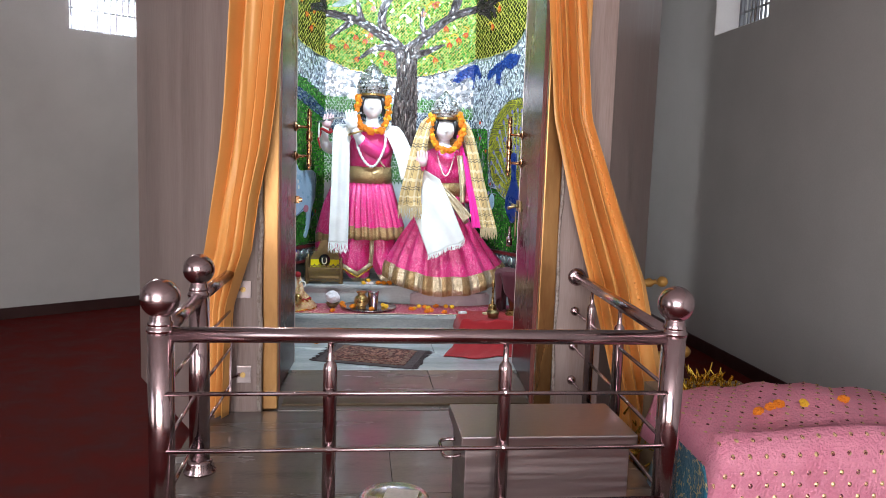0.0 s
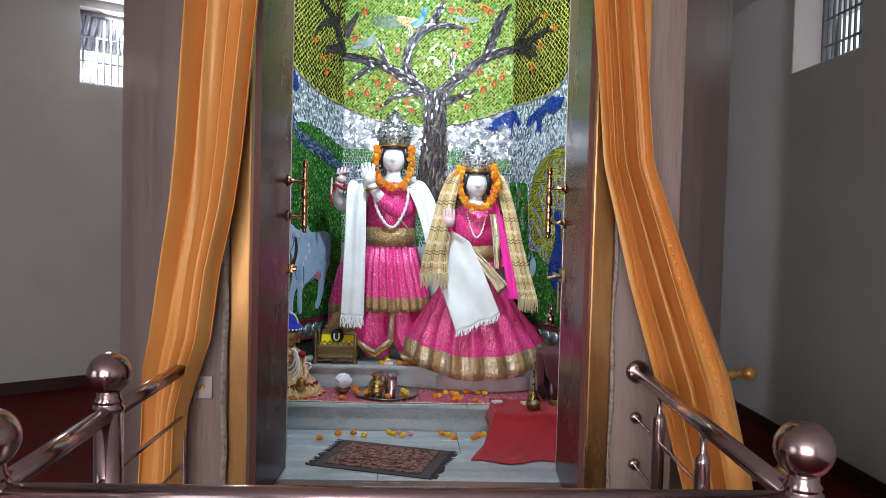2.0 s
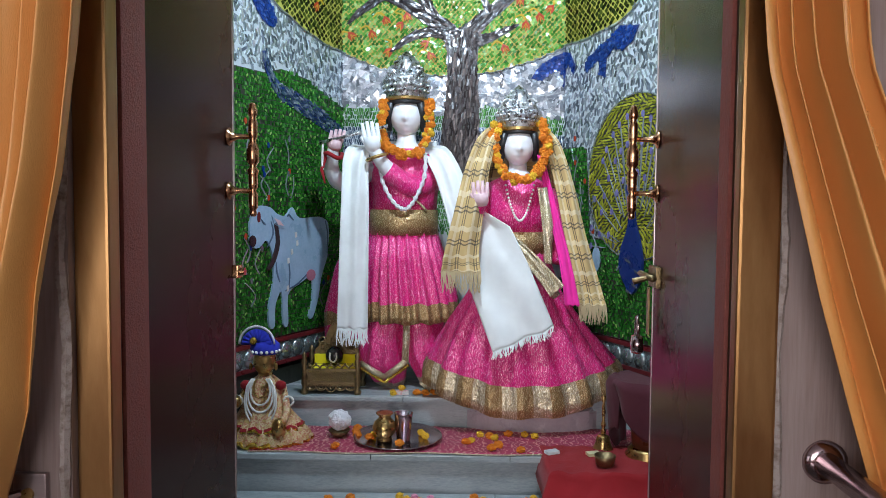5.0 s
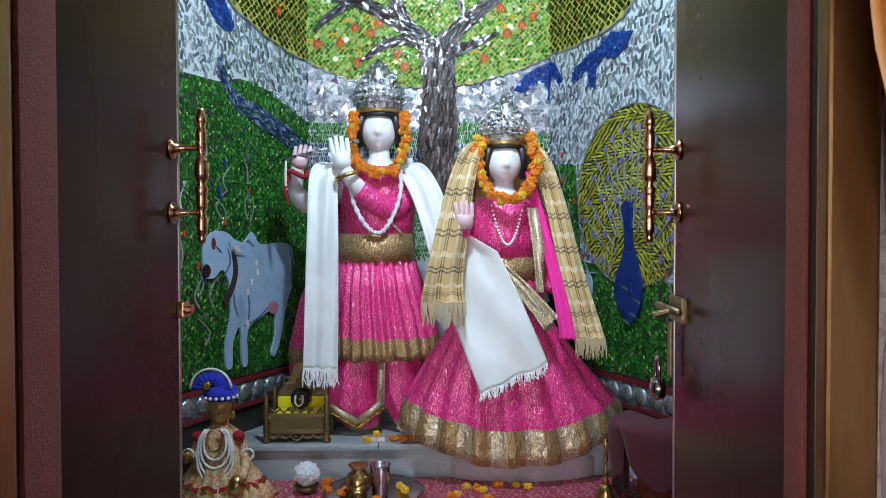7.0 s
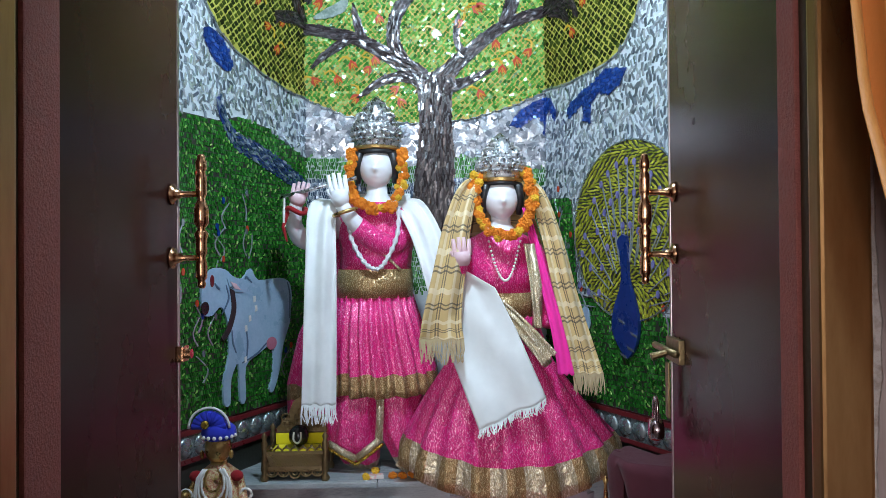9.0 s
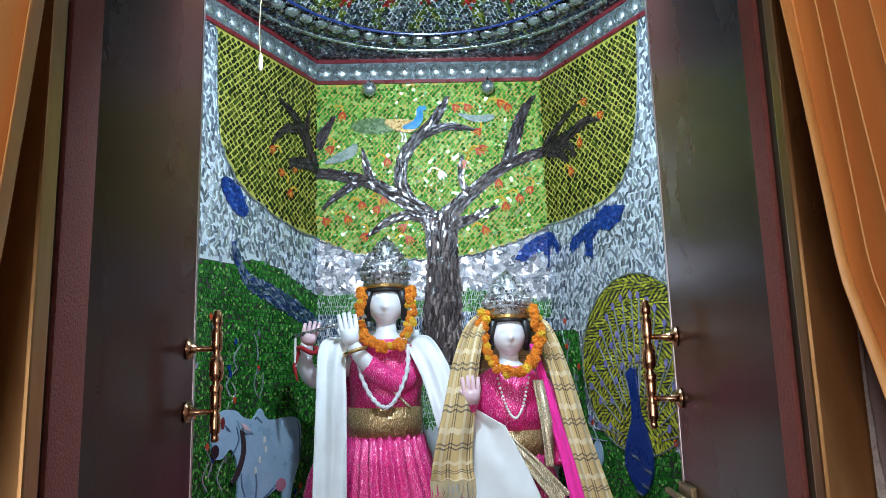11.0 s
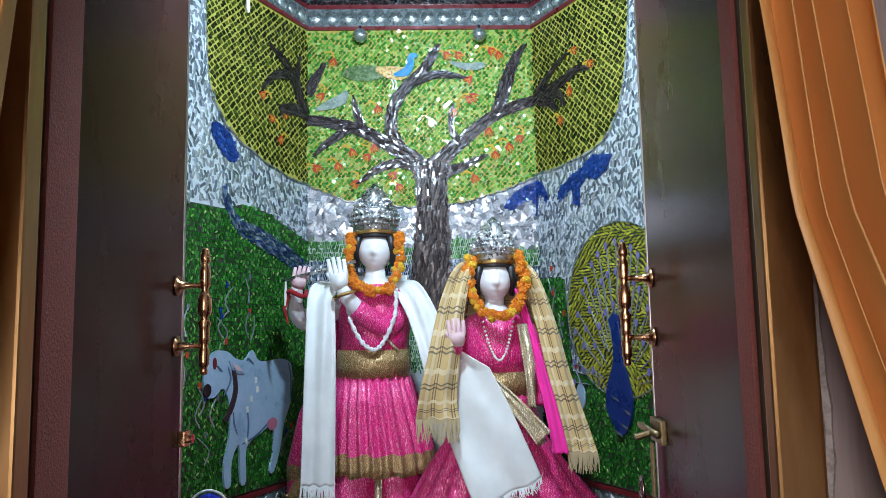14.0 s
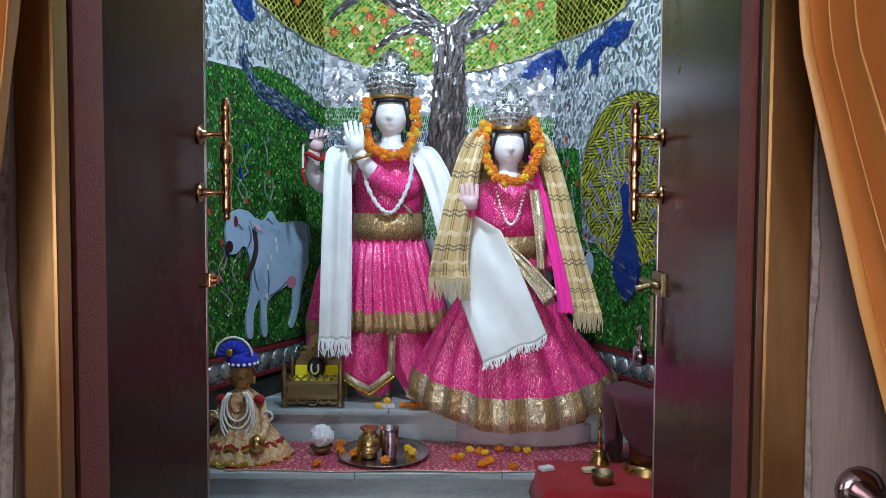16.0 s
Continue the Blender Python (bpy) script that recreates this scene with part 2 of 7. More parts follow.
wood_turned = surface("gilded_turned_wood", [(0.3, (0.34, 0.17, 0.04)), (0.7, (0.52, 0.29, 0.08))], (0.3, 0.45), 16, metal=0.4)
rug_dark = woven("dark_brown_rug_border", (0.045, 0.028, 0.03), 300, crease=0.6)
rug_red = surface("red_brown_rug_pile", [(0.42, (0.02, 0.008, 0.009)), (0.52, (0.10, 0.025, 0.022)), (0.62, (0.34, 0.17, 0.12))], (0.9, 1.0), 42, relief=0.8, fine=300)
rug_tan = surface("tan_rug_pile", [(0.42, (0.04, 0.02, 0.02)), (0.5, (0.27, 0.16, 0.11)), (0.58, (0.09, 0.02, 0.02))], (0.9, 1.0), 50, relief=0.8, fine=300)
sari_pink = surface("pink_sequinned_cloth", [(0.3, (0.62, 0.17, 0.27)), (0.7, (0.80, 0.31, 0.42))], (0.3, 0.6), 14, relief=1.0, fine=90, distance=0.012)
sari_teal = brocade("teal_gold_border", (0.015, 0.13, 0.20), (0.70, 0.52, 0.25), 34)
sari_dot = surface("dark_sequin", [(0.35, (0.08, 0.02, 0.04)), (0.5, (0.22, 0.05, 0.06)), (0.6, (0.62, 0.46, 0.22))], (0.2, 0.4), 80, metal=0.5)
tinsel = surface("gold_tinsel", [(0.3, (0.55, 0.33, 0.03)), (0.7, (0.85, 0.62, 0.12))], (0.15, 0.3), 60, metal=1.0, relief=0.6)
paper = surface("printed_card", [(0.3, (0.55, 0.50, 0.46)), (0.7, (0.68, 0.63, 0.58))], (0.6, 0.8), 40)
iron = surface("grey_painted_iron", [(0.3, (0.12, 0.13, 0.15)), (0.7, (0.20, 0.21, 0.235))], (0.4, 0.6), 12)
outside = surface("sunlit_outside_wall", [(0.3, (0.55, 0.60, 0.66)), (0.7, (0.80, 0.84, 0.88))], (0.8, 0.9), 2.5)

grout_dark = surface("dark_grout", [(0.3, (0.016, 0.018, 0.012)), (0.7, (0.03, 0.03, 0.022))], (0.4, 0.6), 20, relief=0.4)
grout_silver = surface("grey_grout", [(0.3, (0.40, 0.44, 0.47)), (0.7, (0.54, 0.58, 0.61))], (0.4, 0.6), 20, relief=0.4)
chip_silver = chip_material("mirror_chip", [(0.0, (0.15, 0.18, 0.22)), (0.45, (0.38, 0.43, 0.49)), (1.0, (0.86, 0.91, 0.98))], 0.17, 0.7)
chip_olive = chip_material("olive_yellow_chip", [(0.0, (0.20, 0.22, 0.025)), (0.4, (0.35, 0.36, 0.035)), (0.8, (0.50, 0.48, 0.055)), (1.0, (0.16, 0.18, 0.02))], 0.12, 0.1)
chip_leaf = chip_material("leaf_green_chip", [(0.0, (0.015, 0.10, 0.015)), (0.4, (0.05, 0.25, 0.03)), (0.75, (0.13, 0.38, 0.06)), (1.0, (0.36, 0.52, 0.16))], 0.07, 0.05)
chip_orange = chip_material("orange_chip", [(0.0, (0.50, 0.17, 0.02)), (1.0, (0.64, 0.44, 0.05))], 0.1)
chip_hill = chip_material("deep_green_chip", [(0.0, (0.012, 0.075, 0.012)), (0.4, (0.02, 0.15, 0.02)), (0.85, (0.045, 0.25, 0.035)), (1.0, (0.12, 0.32, 0.09))], 0.16, 0.2)
chip_water = chip_material("slate_blue_chip", [(0.0, (0.02, 0.045, 0.10)), (0.5, (0.07, 0.13, 0.22)), (1.0, (0.45, 0.52, 0.60))], 0.14, 0.5)
chip_royal = chip_material("royal_blue_chip", [(0.0, (0.008, 0.03, 0.16)), (0.7, (0.015, 0.07, 0.34)), (1.0, (0.08, 0.16, 0.45))], 0.12, 0.3)
chip_bark = chip_material("dark_bark_chip", [(0.0, (0.018, 0.013, 0.014)), (0.7, (0.045, 0.032, 0.034)), (1.0, (0.10, 0.08, 0.085))], 0.16, 0.2)
chip_red = chip_material("red_chip", [(0.0, (0.34, 0.03, 0.015)), (0.7, (0.58, 0.075, 0.03)), (1.0, (0.62, 0.22, 0.10))], 0.2)
chip_dark = chip_material("dark_mirror_chip", [(0.0, (0.03, 0.03, 0.035)), (0.6, (0.12, 0.11, 0.12)), (1.0, (0.45, 0.42, 0.45))], 0.15, 0.8)
chip_slate = chip_material("grey_mirror_chip", [(0.0, (0.06, 0.07, 0.085)), (0.6, (0.20, 0.24, 0.27)), (1.0, (0.66, 0.72, 0.76))], 0.12, 0.85)
chip_vine = chip_material("vine_green_chip", [(0.0, (0.02, 0.045, 0.008)), (0.6, (0.07, 0.10, 0.012)), (1.0, (0.24, 0.25, 0.04))], 0.15, 0.2)
chip_crimson = chip_material("crimson_chip", [(0.0, (0.10, 0.008, 0.008)), (1.0, (0.28, 0.02, 0.014))], 0.2)
grout_yellow = surface("yellow_grout", [(0.35, (0.27, 0.25, 0.035)), (0.65, (0.40, 0.36, 0.065))], (0.5, 0.7), 14, relief=0.3)
grout_amber = surface("amber_grout", [(0.36, (0.52, 0.27, 0.035)), (0.64, (0.46, 0.38, 0.06))], (0.5, 0.7), 7, relief=0.3)
chip_moss = chip_material("black_green_mirror_chip", [(0.0, (0.012, 0.018, 0.006)), (0.5, (0.028, 0.045, 0.010)), (0.85, (0.07, 0.10, 0.015)), (1.0, (0.16, 0.17, 0.03))], 0.14, 0.35)
bark_base = surface("black_bark_ground", [(0.3, (0.014, 0.01, 0.011)), (0.7, (0.026, 0.02, 0.021))], (0.3, 0.5), 30, relief=0.4)
pale_blue = surface("pale_blue_enamel", [(0.3, (0.22, 0.36, 0.50)), (0.7, (0.38, 0.52, 0.66))], (0.25, 0.4), 7, relief=0.05)
navy = surface("blue_enamel", [(0.3, (0.006, 0.018, 0.10)), (0.7, (0.012, 0.035, 0.18))], (0.2, 0.35), 9, relief=0.1)
band_red = surface("maroon_band", [(0.3, (0.12, 0.012, 0.016)), (0.7, (0.19, 0.02, 0.024))], (0.25, 0.4), 20)
band_grey = surface("silver_grey_band", [(0.3, (0.10, 0.13, 0.135)), (0.7, (0.26, 0.30, 0.31))], (0.2, 0.35), 30, metal=0.5, relief=0.4)
boss_silver = surface("silvered_glass_boss", [(0.3, (0.36, 0.43, 0.44)), (0.7, (0.50, 0.57, 0.58))], (0.2, 0.34), 20, metal=0.8)


# ---- mesh helpers ----
def mesh_object(name, verts, faces, mats, indices=None, smooth=False, parent=None, label=""):
    me = bpy.data.meshes.new(name)
    me.from_pydata([tuple(v) for v in verts], [], faces)
    for m in (mats if isinstance(mats, (list, tuple)) else [mats]):
        me.materials.append(m)
    if indices is not None:
        me.polygons.foreach_set("material_index", np.array(indices, dtype=np.int32))
    if smooth:
        me.polygons.foreach_set("use_smooth", np.ones(len(me.polygons), dtype=bool))
    me.update()
    ob = new(name, me)
    if parent:
        ob.parent = parent
    if label:
        tagged(ob, label)
    return ob


def part(name, bm, material, parent=None, label="", smooth=False):
    me = bpy.data.meshes.new(name)
    bmesh.ops.recalc_face_normals(bm, faces=bm.faces)
    bm.to_mesh(me)
    bm.free()
    me.materials.append(material)
    if smooth:
        me.polygons.foreach_set("use_smooth", np.ones(len(me.polygons), dtype=bool))
    ob = new(name, me)
    if parent:
        ob.parent = parent
    if label:
        tagged(ob, label)
    return ob


def thing(name, label, category, group="", kind=""):
    return tagged(new(name), label, category, group, kind)


def add_box(bm, lo, hi, bevel=0.0, m=None):
    made = bmesh.ops.create_cube(bm, size=1)["verts"]
    for v in made:
        v.co = Vector([lo[i] + (v.co[i] + 0.5) * (hi[i] - lo[i]) for i in range(3)])
    if bevel:
        edges = list({e for v in made for e in v.link_edges})
        bmesh.ops.bevel(bm, geom=edges, offset=bevel, segments=2, affect="EDGES", profile=0.7)
    if m is not None:
        bmesh.ops.transform(bm, matrix=m, verts=bm.verts)
    return bm


def box(lo, hi, bevel=0.0, m=None):
    return add_box(bmesh.new(), lo, hi, bevel, m)


def add_tube(bm, pts, radii, segs=12, caps=True):
    pts = [Vector(p) for p in pts]
    if not isinstance(radii, (list, tuple)):
        radii = [radii] * len(pts)
    rings, side = [], None
    for i, p in enumerate(pts):
        d = (pts[min(i + 1, len(pts) - 1)] - pts[max(i - 1, 0)]).normalized()
        if side is None:
            side = d.orthogonal().normalized()
        side = (side - d * side.dot(d)).normalized()
        up = d.cross(side)
        rings.append([bm.verts.new(p + (side * math.cos(a) + up * math.sin(a)) * radii[i]) for a in (2 * math.pi * k / segs for k in range(segs))])
    for a, b in zip(rings, rings[1:]):
        for k in range(segs):
            bm.faces.new((a[k], a[(k + 1) % segs], b[(k + 1) % segs], b[k]))
    if caps:
        bm.faces.new(rings[0][::-1]), bm.faces.new(rings[-1])
    return bm


def tube(pts, radii, segs=12, caps=True):
    return add_tube(bmesh.new(), pts, radii, segs, caps)


def add_lathe(bm, profile, segs=24, at=(0, 0, 0), sx=1.0, sy=1.0):
    rings = []
    for r, z in profile:
        rings.append([bm.verts.new((at[0] + sx * max(r, 1e-4) * math.cos(a), at[1] + sy * max(r, 1e-4) * math.sin(a), at[2] + z)) for a in (2 * math.pi * k / segs for k in range(segs))])
    for a, b in zip(rings, rings[1:]):
        for k in range(segs):
            bm.faces.new((a[k], a[(k + 1) % segs], b[(k + 1) % segs], b[k]))
    bm.faces.new(rings[0][::-1]), bm.faces.new(rings[-1])
    return bm


def lathe(profile, segs=24, at=(0, 0, 0), sx=1.0, sy=1.0):
    return add_lathe(bmesh.new(), profile, segs, at, sx, sy)


def add_ball(bm, at, r, segs=16, squash=(1, 1, 1)):
    made = bmesh.ops.create_uvsphere(bm, u_segments=segs, v_segments=max(6, segs // 2), radius=r)["verts"]
    for v in made:
        v.co = Vector((v.co.x * squash[0], v.co.y * squash[1], v.co.z * squash[2])) + Vector(at)
    return bm


def spline(pts, n=6):
    pts = [Vector(p) for p in pts]
    out = []
    for i in range(len(pts) - 1):
        a, b, c, d = pts[max(i - 1, 0)], pts[i], pts[i + 1], pts[min(i + 2, len(pts) - 1)]
        for k in range(n):
            s = k / n
            out.append(0.5 * (2 * b + (c - a) * s + (2 * a - 5 * b + 4 * c - d) * s * s + (3 * b - a - 3 * c + d) * s ** 3))
    return out + [pts[-1]]


def ease(a, b, s):
    return a + (b - a) * s


def curve(points, x):
    """Height at x of a broken line through points."""
    return float(np.interp(x, [p[0] for p in points], [p[1] for p in points]))


def sheet(name, f, ns, nt, material, parent=None, label="", thick=0.003, smooth=True, scale=(1.0, 1.0)):
    """A cloth from f(s, t) with s across and t along; its UV is s and t."""
    verts = [f(i / ns, j / nt) for j in range(nt + 1) for i in range(ns + 1)]
    faces = [(j * (ns + 1) + i, j * (ns + 1) + i + 1, (j + 1) * (ns + 1) + i + 1, (j + 1) * (ns + 1) + i) for j in range(nt) for i in range(ns)]
    ob = mesh_object(name, verts, faces, material, smooth=smooth, parent=parent, label=label)
    layer = ob.data.uv_layers.new(name="UVMap")
    uv = np.array([(v % (ns + 1) / ns * scale[0], v // (ns + 1) / nt * scale[1]) for fc in faces for v in fc], dtype=np.float32)
    layer.data.foreach_set("uv", uv.ravel())
    if thick:
        mod = ob.modifiers.new("thickness", "SOLIDIFY")
        mod.thickness, mod.offset = thick, 0
    return ob


def inside(poly, u, z):
    hit = False
    for (a, b), (c, d) in zip(poly, poly[1:] + poly[:1]):
        if (b > z) != (d > z) and u < (c - a) * (z - b) / (d - b) + a:
            hit = not hit
    return hit


# ---- hall ----
def prism(outline, z0, z1):
    bm = bmesh.new()
    low = [bm.verts.new((x, y, z0)) for x, y in outline]
    top = [bm.verts.new((x, y, z1)) for x, y in outline]
    n = len(outline)
    bm.faces.new(low[::-1]), bm.faces.new(top)
    for i in range(n):
        bm.faces.new((low[i], low[(i + 1) % n], top[(i + 1) % n], top[i]))
    return bm


def pierced_wall(name, start, end, thick, height, opening, material):
    """A wall from start to end, its inner face on that line and its body to the left of it; opening: from, to (along), low, high."""
    a, b = Vector(start), Vector(end)
    along = (b - a).normalized()
    out = Vector((-along.y, along.x))
    length = (b - a).length
    s0, s1, z0, z1 = opening
    bm = bmesh.new()
    m = Matrix(((along.x, out.x, 0, a.x), (along.y, out.y, 0, a.y), (0, 0, 1, 0), (0, 0, 0, 1)))
    for lo, hi in (((0, 0, 0), (s0, thick, height)), ((s1, 0, 0), (length, thick, height)), ((s0, 0, 0), (s1, thick, z0)), ((s0, 0, z1), (s1, thick, height))):
        if hi[0] - lo[0] > 0.01 and hi[2] - lo[2] > 0.01:
            add_box(bm, lo, hi)
    bmesh.ops.transform(bm, matrix=m, verts=bm.verts)
    ob = part(name, bm, material)
    return tagged(ob, kind="structure"), m


CEIL = 3.24
floor = tagged(part("floor", box((-7, -10, -0.2), (7, 6, 0)), red_floor), "dark red polished hall floor", "floor", kind="structure")
roof = bmesh.new()
for lo, hi in (((-7, -10, CEIL), (7, -1.9, CEIL + 0.15)), ((-7, 0.1, CEIL), (7, 6, CEIL + 0.15)), ((-7, -1.9, CEIL), (-1.2, 0.1, CEIL + 0.15)), ((1.2, -1.9, CEIL), (7, 0.1, CEIL + 0.15))):
    add_box(roof, lo, hi)
hall_ceiling = tagged(part("ceiling", roof, white_paint), "plain white painted hall ceiling", "ceiling", kind="structure")
wall_left, m_left = pierced_wall("wall_northwest", (-6.05, -1.18), (-1.19, 2.48), 0.3, CEIL, (3.985, 4.72, 2.54, 3.17), wall_paint)
wall_right, m_right = pierced_wall("wall_east", (2.53, 3.0), (2.53, -9.6), 0.3, CEIL, (2.95, 3.75, 2.56, 3.12), wall_paint)
tagged(wall_left, "grey painted hall wall with a high window", "wall")
tagged(wall_right, "grey painted hall wall with a high window", "wall")
tagged(part("wall_north", box((-1.3, 2.4, 0), (2.9, 2.6, CEIL)), wall_paint), "grey painted hall wall", "wall", kind="structure")
# unseen wall; its opening is added to hold the west fill
wall_west, _ = pierced_wall("wall_west", (-6.05, -9.6), (-6.05, -1.18), 0.3, CEIL, (2.0, 4.4, 0.0, 2.6), wall_paint)
tagged(wall_west, "grey painted hall wall with an added unseen opening", "wall")
wall_south, _ = pierced_wall("wall_south", (2.53, -9.6), (-6.05, -9.6), 0.3, CEIL, (1.2, 5.4, 0.0, 2.9), wall_paint)
tagged(wall_south, "grey painted wall with the wide hall entrance", "wall")


def skirting_board(start, end):
    a, b = Vector(start), Vector(end)
    along = (b - a).normalized()
    m = Matrix(((along.x, -along.y, 0, a.x), (along.y, along.x, 0, a.y), (0, 0, 1, 0), (0, 0, 0, 1)))
    return tagged(part("baseboard", box((0.02, -0.014, 0.0), ((b - a).length - 0.02, -0.001, 0.1), 0.003, m), skirting), "dark maroon stone skirting", "skirting", kind="structure")


skirting_board((-6.05, -1.18), (-1.19, 2.48))
skirting_board((2.53, 2.4), (2.53, -9.5))


def grille_window(name, m, s0, s1, z0, z1, deep):
    """Iron bars, a cross bar and a frame, set back in the wall's opening."""
    w = thing(name, "high ventilator window with grey iron bars", "window", kind="structure")
    f = bmesh.new()
    for lo, hi in (((s0, deep, z0), (s1, deep + 0.04, z0 + 0.03)), ((s0, deep, z1 - 0.03), (s1, deep + 0.04, z1)), ((s0, deep, z0 + 0.03), (s0 + 0.03, deep + 0.04, z1 - 0.03)), ((s1 - 0.03, deep, z0 + 0.03), (s1, deep + 0.04, z1 - 0.03))):
        add_box(f, lo, hi)
    bmesh.ops.transform(f, matrix=m, verts=f.verts)
    part("window_frame", f, iron, w)
    n = 13
    for k in range(1, n):
        s = s0 + (s1 - s0) * k / n
        b = box((s - 0.006, deep + 0.012, z0 + 0.03), (s + 0.006, deep + 0.026, z1 - 0.03))
        bmesh.ops.transform(b, matrix=m, verts=b.verts)
        part("bar", b, iron, w)
    for h in (0.33, 0.66):
        z = ease(z0, z1, h)
        b = box((s0 + 0.03, deep + 0.006, z - 0.008), (s1 - 0.03, deep + 0.0115, z + 0.008))
        bmesh.ops.transform(b, matrix=m, verts=b.verts)
        part("crossbar", b, iron, w)
    return w


grille_window("window_1", m_left, 3.985, 4.72, 2.54, 3.17, 0.12)
grille_window("window_2", m_right, 2.95, 3.75, 2.56, 3.12, 0.20)
lining = bmesh.new()
add_box(lining, (2.945, 0.005, 2.56), (2.958, 0.20, 3.12)), add_box(lining, (2.958, 0.005, 2.555), (3.75, 0.20, 2.566))
add_box(lining, (2.90, -0.02, 3.12), (3.80, 0.20, 3.15))
bmesh.ops.transform(lining, matrix=m_right, verts=lining.verts)
tagged(part("trim", lining, white_paint), "white plastered window reveal", "window reveal", kind="structure")
glow, gt, gb = nodes_of("bright_daylight")
gb.inputs["Base Color"].default_value = (0.7, 0.75, 0.8, 1)
gb.inputs["Emission Color"].default_value, gb.inputs["Emission Strength"].default_value = (0.80, 0.91, 1.0, 1), 0.72
for m, lo, hi in ((m_left, (3.2, 0.9, 2.0), (5.6, 0.92, 4.0)), (m_right, (2.0, 0.9, 2.0), (5.0, 0.92, 4.0))):
    bm = box(lo, hi)
    bmesh.ops.transform(bm, matrix=m, verts=bm.verts)
    tagged(part("backdrop", bm, glow), "plain bright sky outside the window", "sky", kind="structure")
# corrugated shade over the northwest window
shade = bmesh.new()
for k in range(14):
    s = ease(3.99, 4.71, k / 13)
    add_tube(shade, [(s, 0.2, 3.16), (s, 0.5, 2.93)], 0.03, 8)
bmesh.ops.transform(shade, matrix=m_left, verts=shade.verts)
tagged(part("corrugated_awning", shade, iron), "grey corrugated awning sheet outside the window", "awning", kind="structure")

# ---- shrine shell: a hexagonal chamber ----
DX = -0.05
FRONT, BEAM = -2.43, -1.84
outer = [(-0.86, FRONT), (-1.70, -0.87), (-0.95, 0.55), (0.95, 0.55), (1.70, -0.87), (0.86, FRONT)]


def slab(name, quad, z0, z1, material, label, category):
    return tagged(part(name, prism(quad, z0, z1), material), label, category, kind="structure")


inner = {"bl": (-0.60, 0.02), "br": (0.60, 0.02), "ml": (-1.04, -0.86), "mr": (1.04, -0.86), "fl": (-0.70, BEAM), "fr": (0.66, BEAM)}
slab("shrine_wall_front_left", [(-0.725, FRONT), (-0.86, FRONT), (-1.70, -0.87), inner["ml"], inner["fl"], (-0.725, -2.2)], 0, CEIL, pillar_stone, "mauve streaked marble pier beside the shrine door", "wall")
slab("shrine_wall_front_right", [(0.86, FRONT), (0.625, FRONT), (0.625, -2.2), inner["fr"], inner["mr"], (1.70, -0.87)], 0, CEIL, pillar_stone, "mauve streaked marble pier beside the shrine door", "wall")
slab("shrine_wall_back_left", [(-1.70, -0.87), (-0.95, 0.55), (-0.60, 0.55), inner["bl"], inner["ml"]], 0, CEIL + 0.1, pillar_stone, "marble-clad shrine wall", "wall")
slab("shrine_wall_back_right", [(1.70, -0.87), inner["mr"], inner["br"], (0.60, 0.55), (0.95, 0.55)], 0, CEIL + 0.1, pillar_stone, "marble-clad shrine wall", "wall")
slab("shrine_wall_back", [(-0.60, 0.02), (-0.60, 0.55), (0.60, 0.55), (0.60, 0.02)], 0, CEIL + 0.1, pillar_stone, "marble-clad shrine wall", "wall")
slab("shrine_wall_over_door", [(-0.725, FRONT), (-0.725, -2.2), (0.625, -2.2), (0.625, FRONT)], 2.80, CEIL, pillar_stone, "mauve marble above the shrine door", "wall")

# platform and chamber floor, laid in slabs with fine joints
step_platform = thing("platform", "low marble platform in front of the shrine", "platform", kind="structure")
part("bed", box((-0.975, -3.775, 0.0), (0.795, FRONT, 0.28)), deck_marble, step_platform)
for i, (y0, y1) in enumerate([(-3.78, -3.30), (-3.297, -2.86), (-2.857, FRONT)]):
    for x0, x1 in ([(-0.98, -0.16), (-0.157, 0.80)] if i % 2 else [(-0.98, 0.25), (0.253, 0.80)]):
        part("marble_slab", box((x0, y0, 0.28), (x1, y1, 0.30), 0.002), deck_marble, step_platform)
chamber_floor = thing("chamber_floor", "grey veined marble chamber floor with thin joints", "floor", kind="structure")
part("bed", prism([(-0.72, FRONT + 0.002), (-1.02, -0.87), (-0.60, 0.0), (0.60, 0.0), (1.02, -0.87), (0.62, FRONT + 0.002)], 0.0, 0.285), deck_marble, chamber_floor)
for i, (y0, y1) in enumerate([(FRONT + 0.004, -1.76), (-1.757, -1.37), (-1.367, -0.985)]):
    half = (0.62, 0.69, 0.84)[i]
    cut = (0.1, -0.22, 0.18)[i]
    part("marble_slab", box((-half - 0.03, y0, 0.285), (cut, y1, 0.303), 0.0015), floor_marble if i else deck_marble, chamber_floor)
    part("marble_slab", box((cut + 0.003, y0, 0.285), (half - 0.03, y1, 0.303), 0.0015), floor_marble if i else deck_marble, chamber_floor)
tagged(part("door_sill", box((-0.64, -2.37, 0.303), (0.54, -2.27, 0.315), 0.003), bronze_shaded_gold), "flat bronze door sill", "sill", kind="structure")

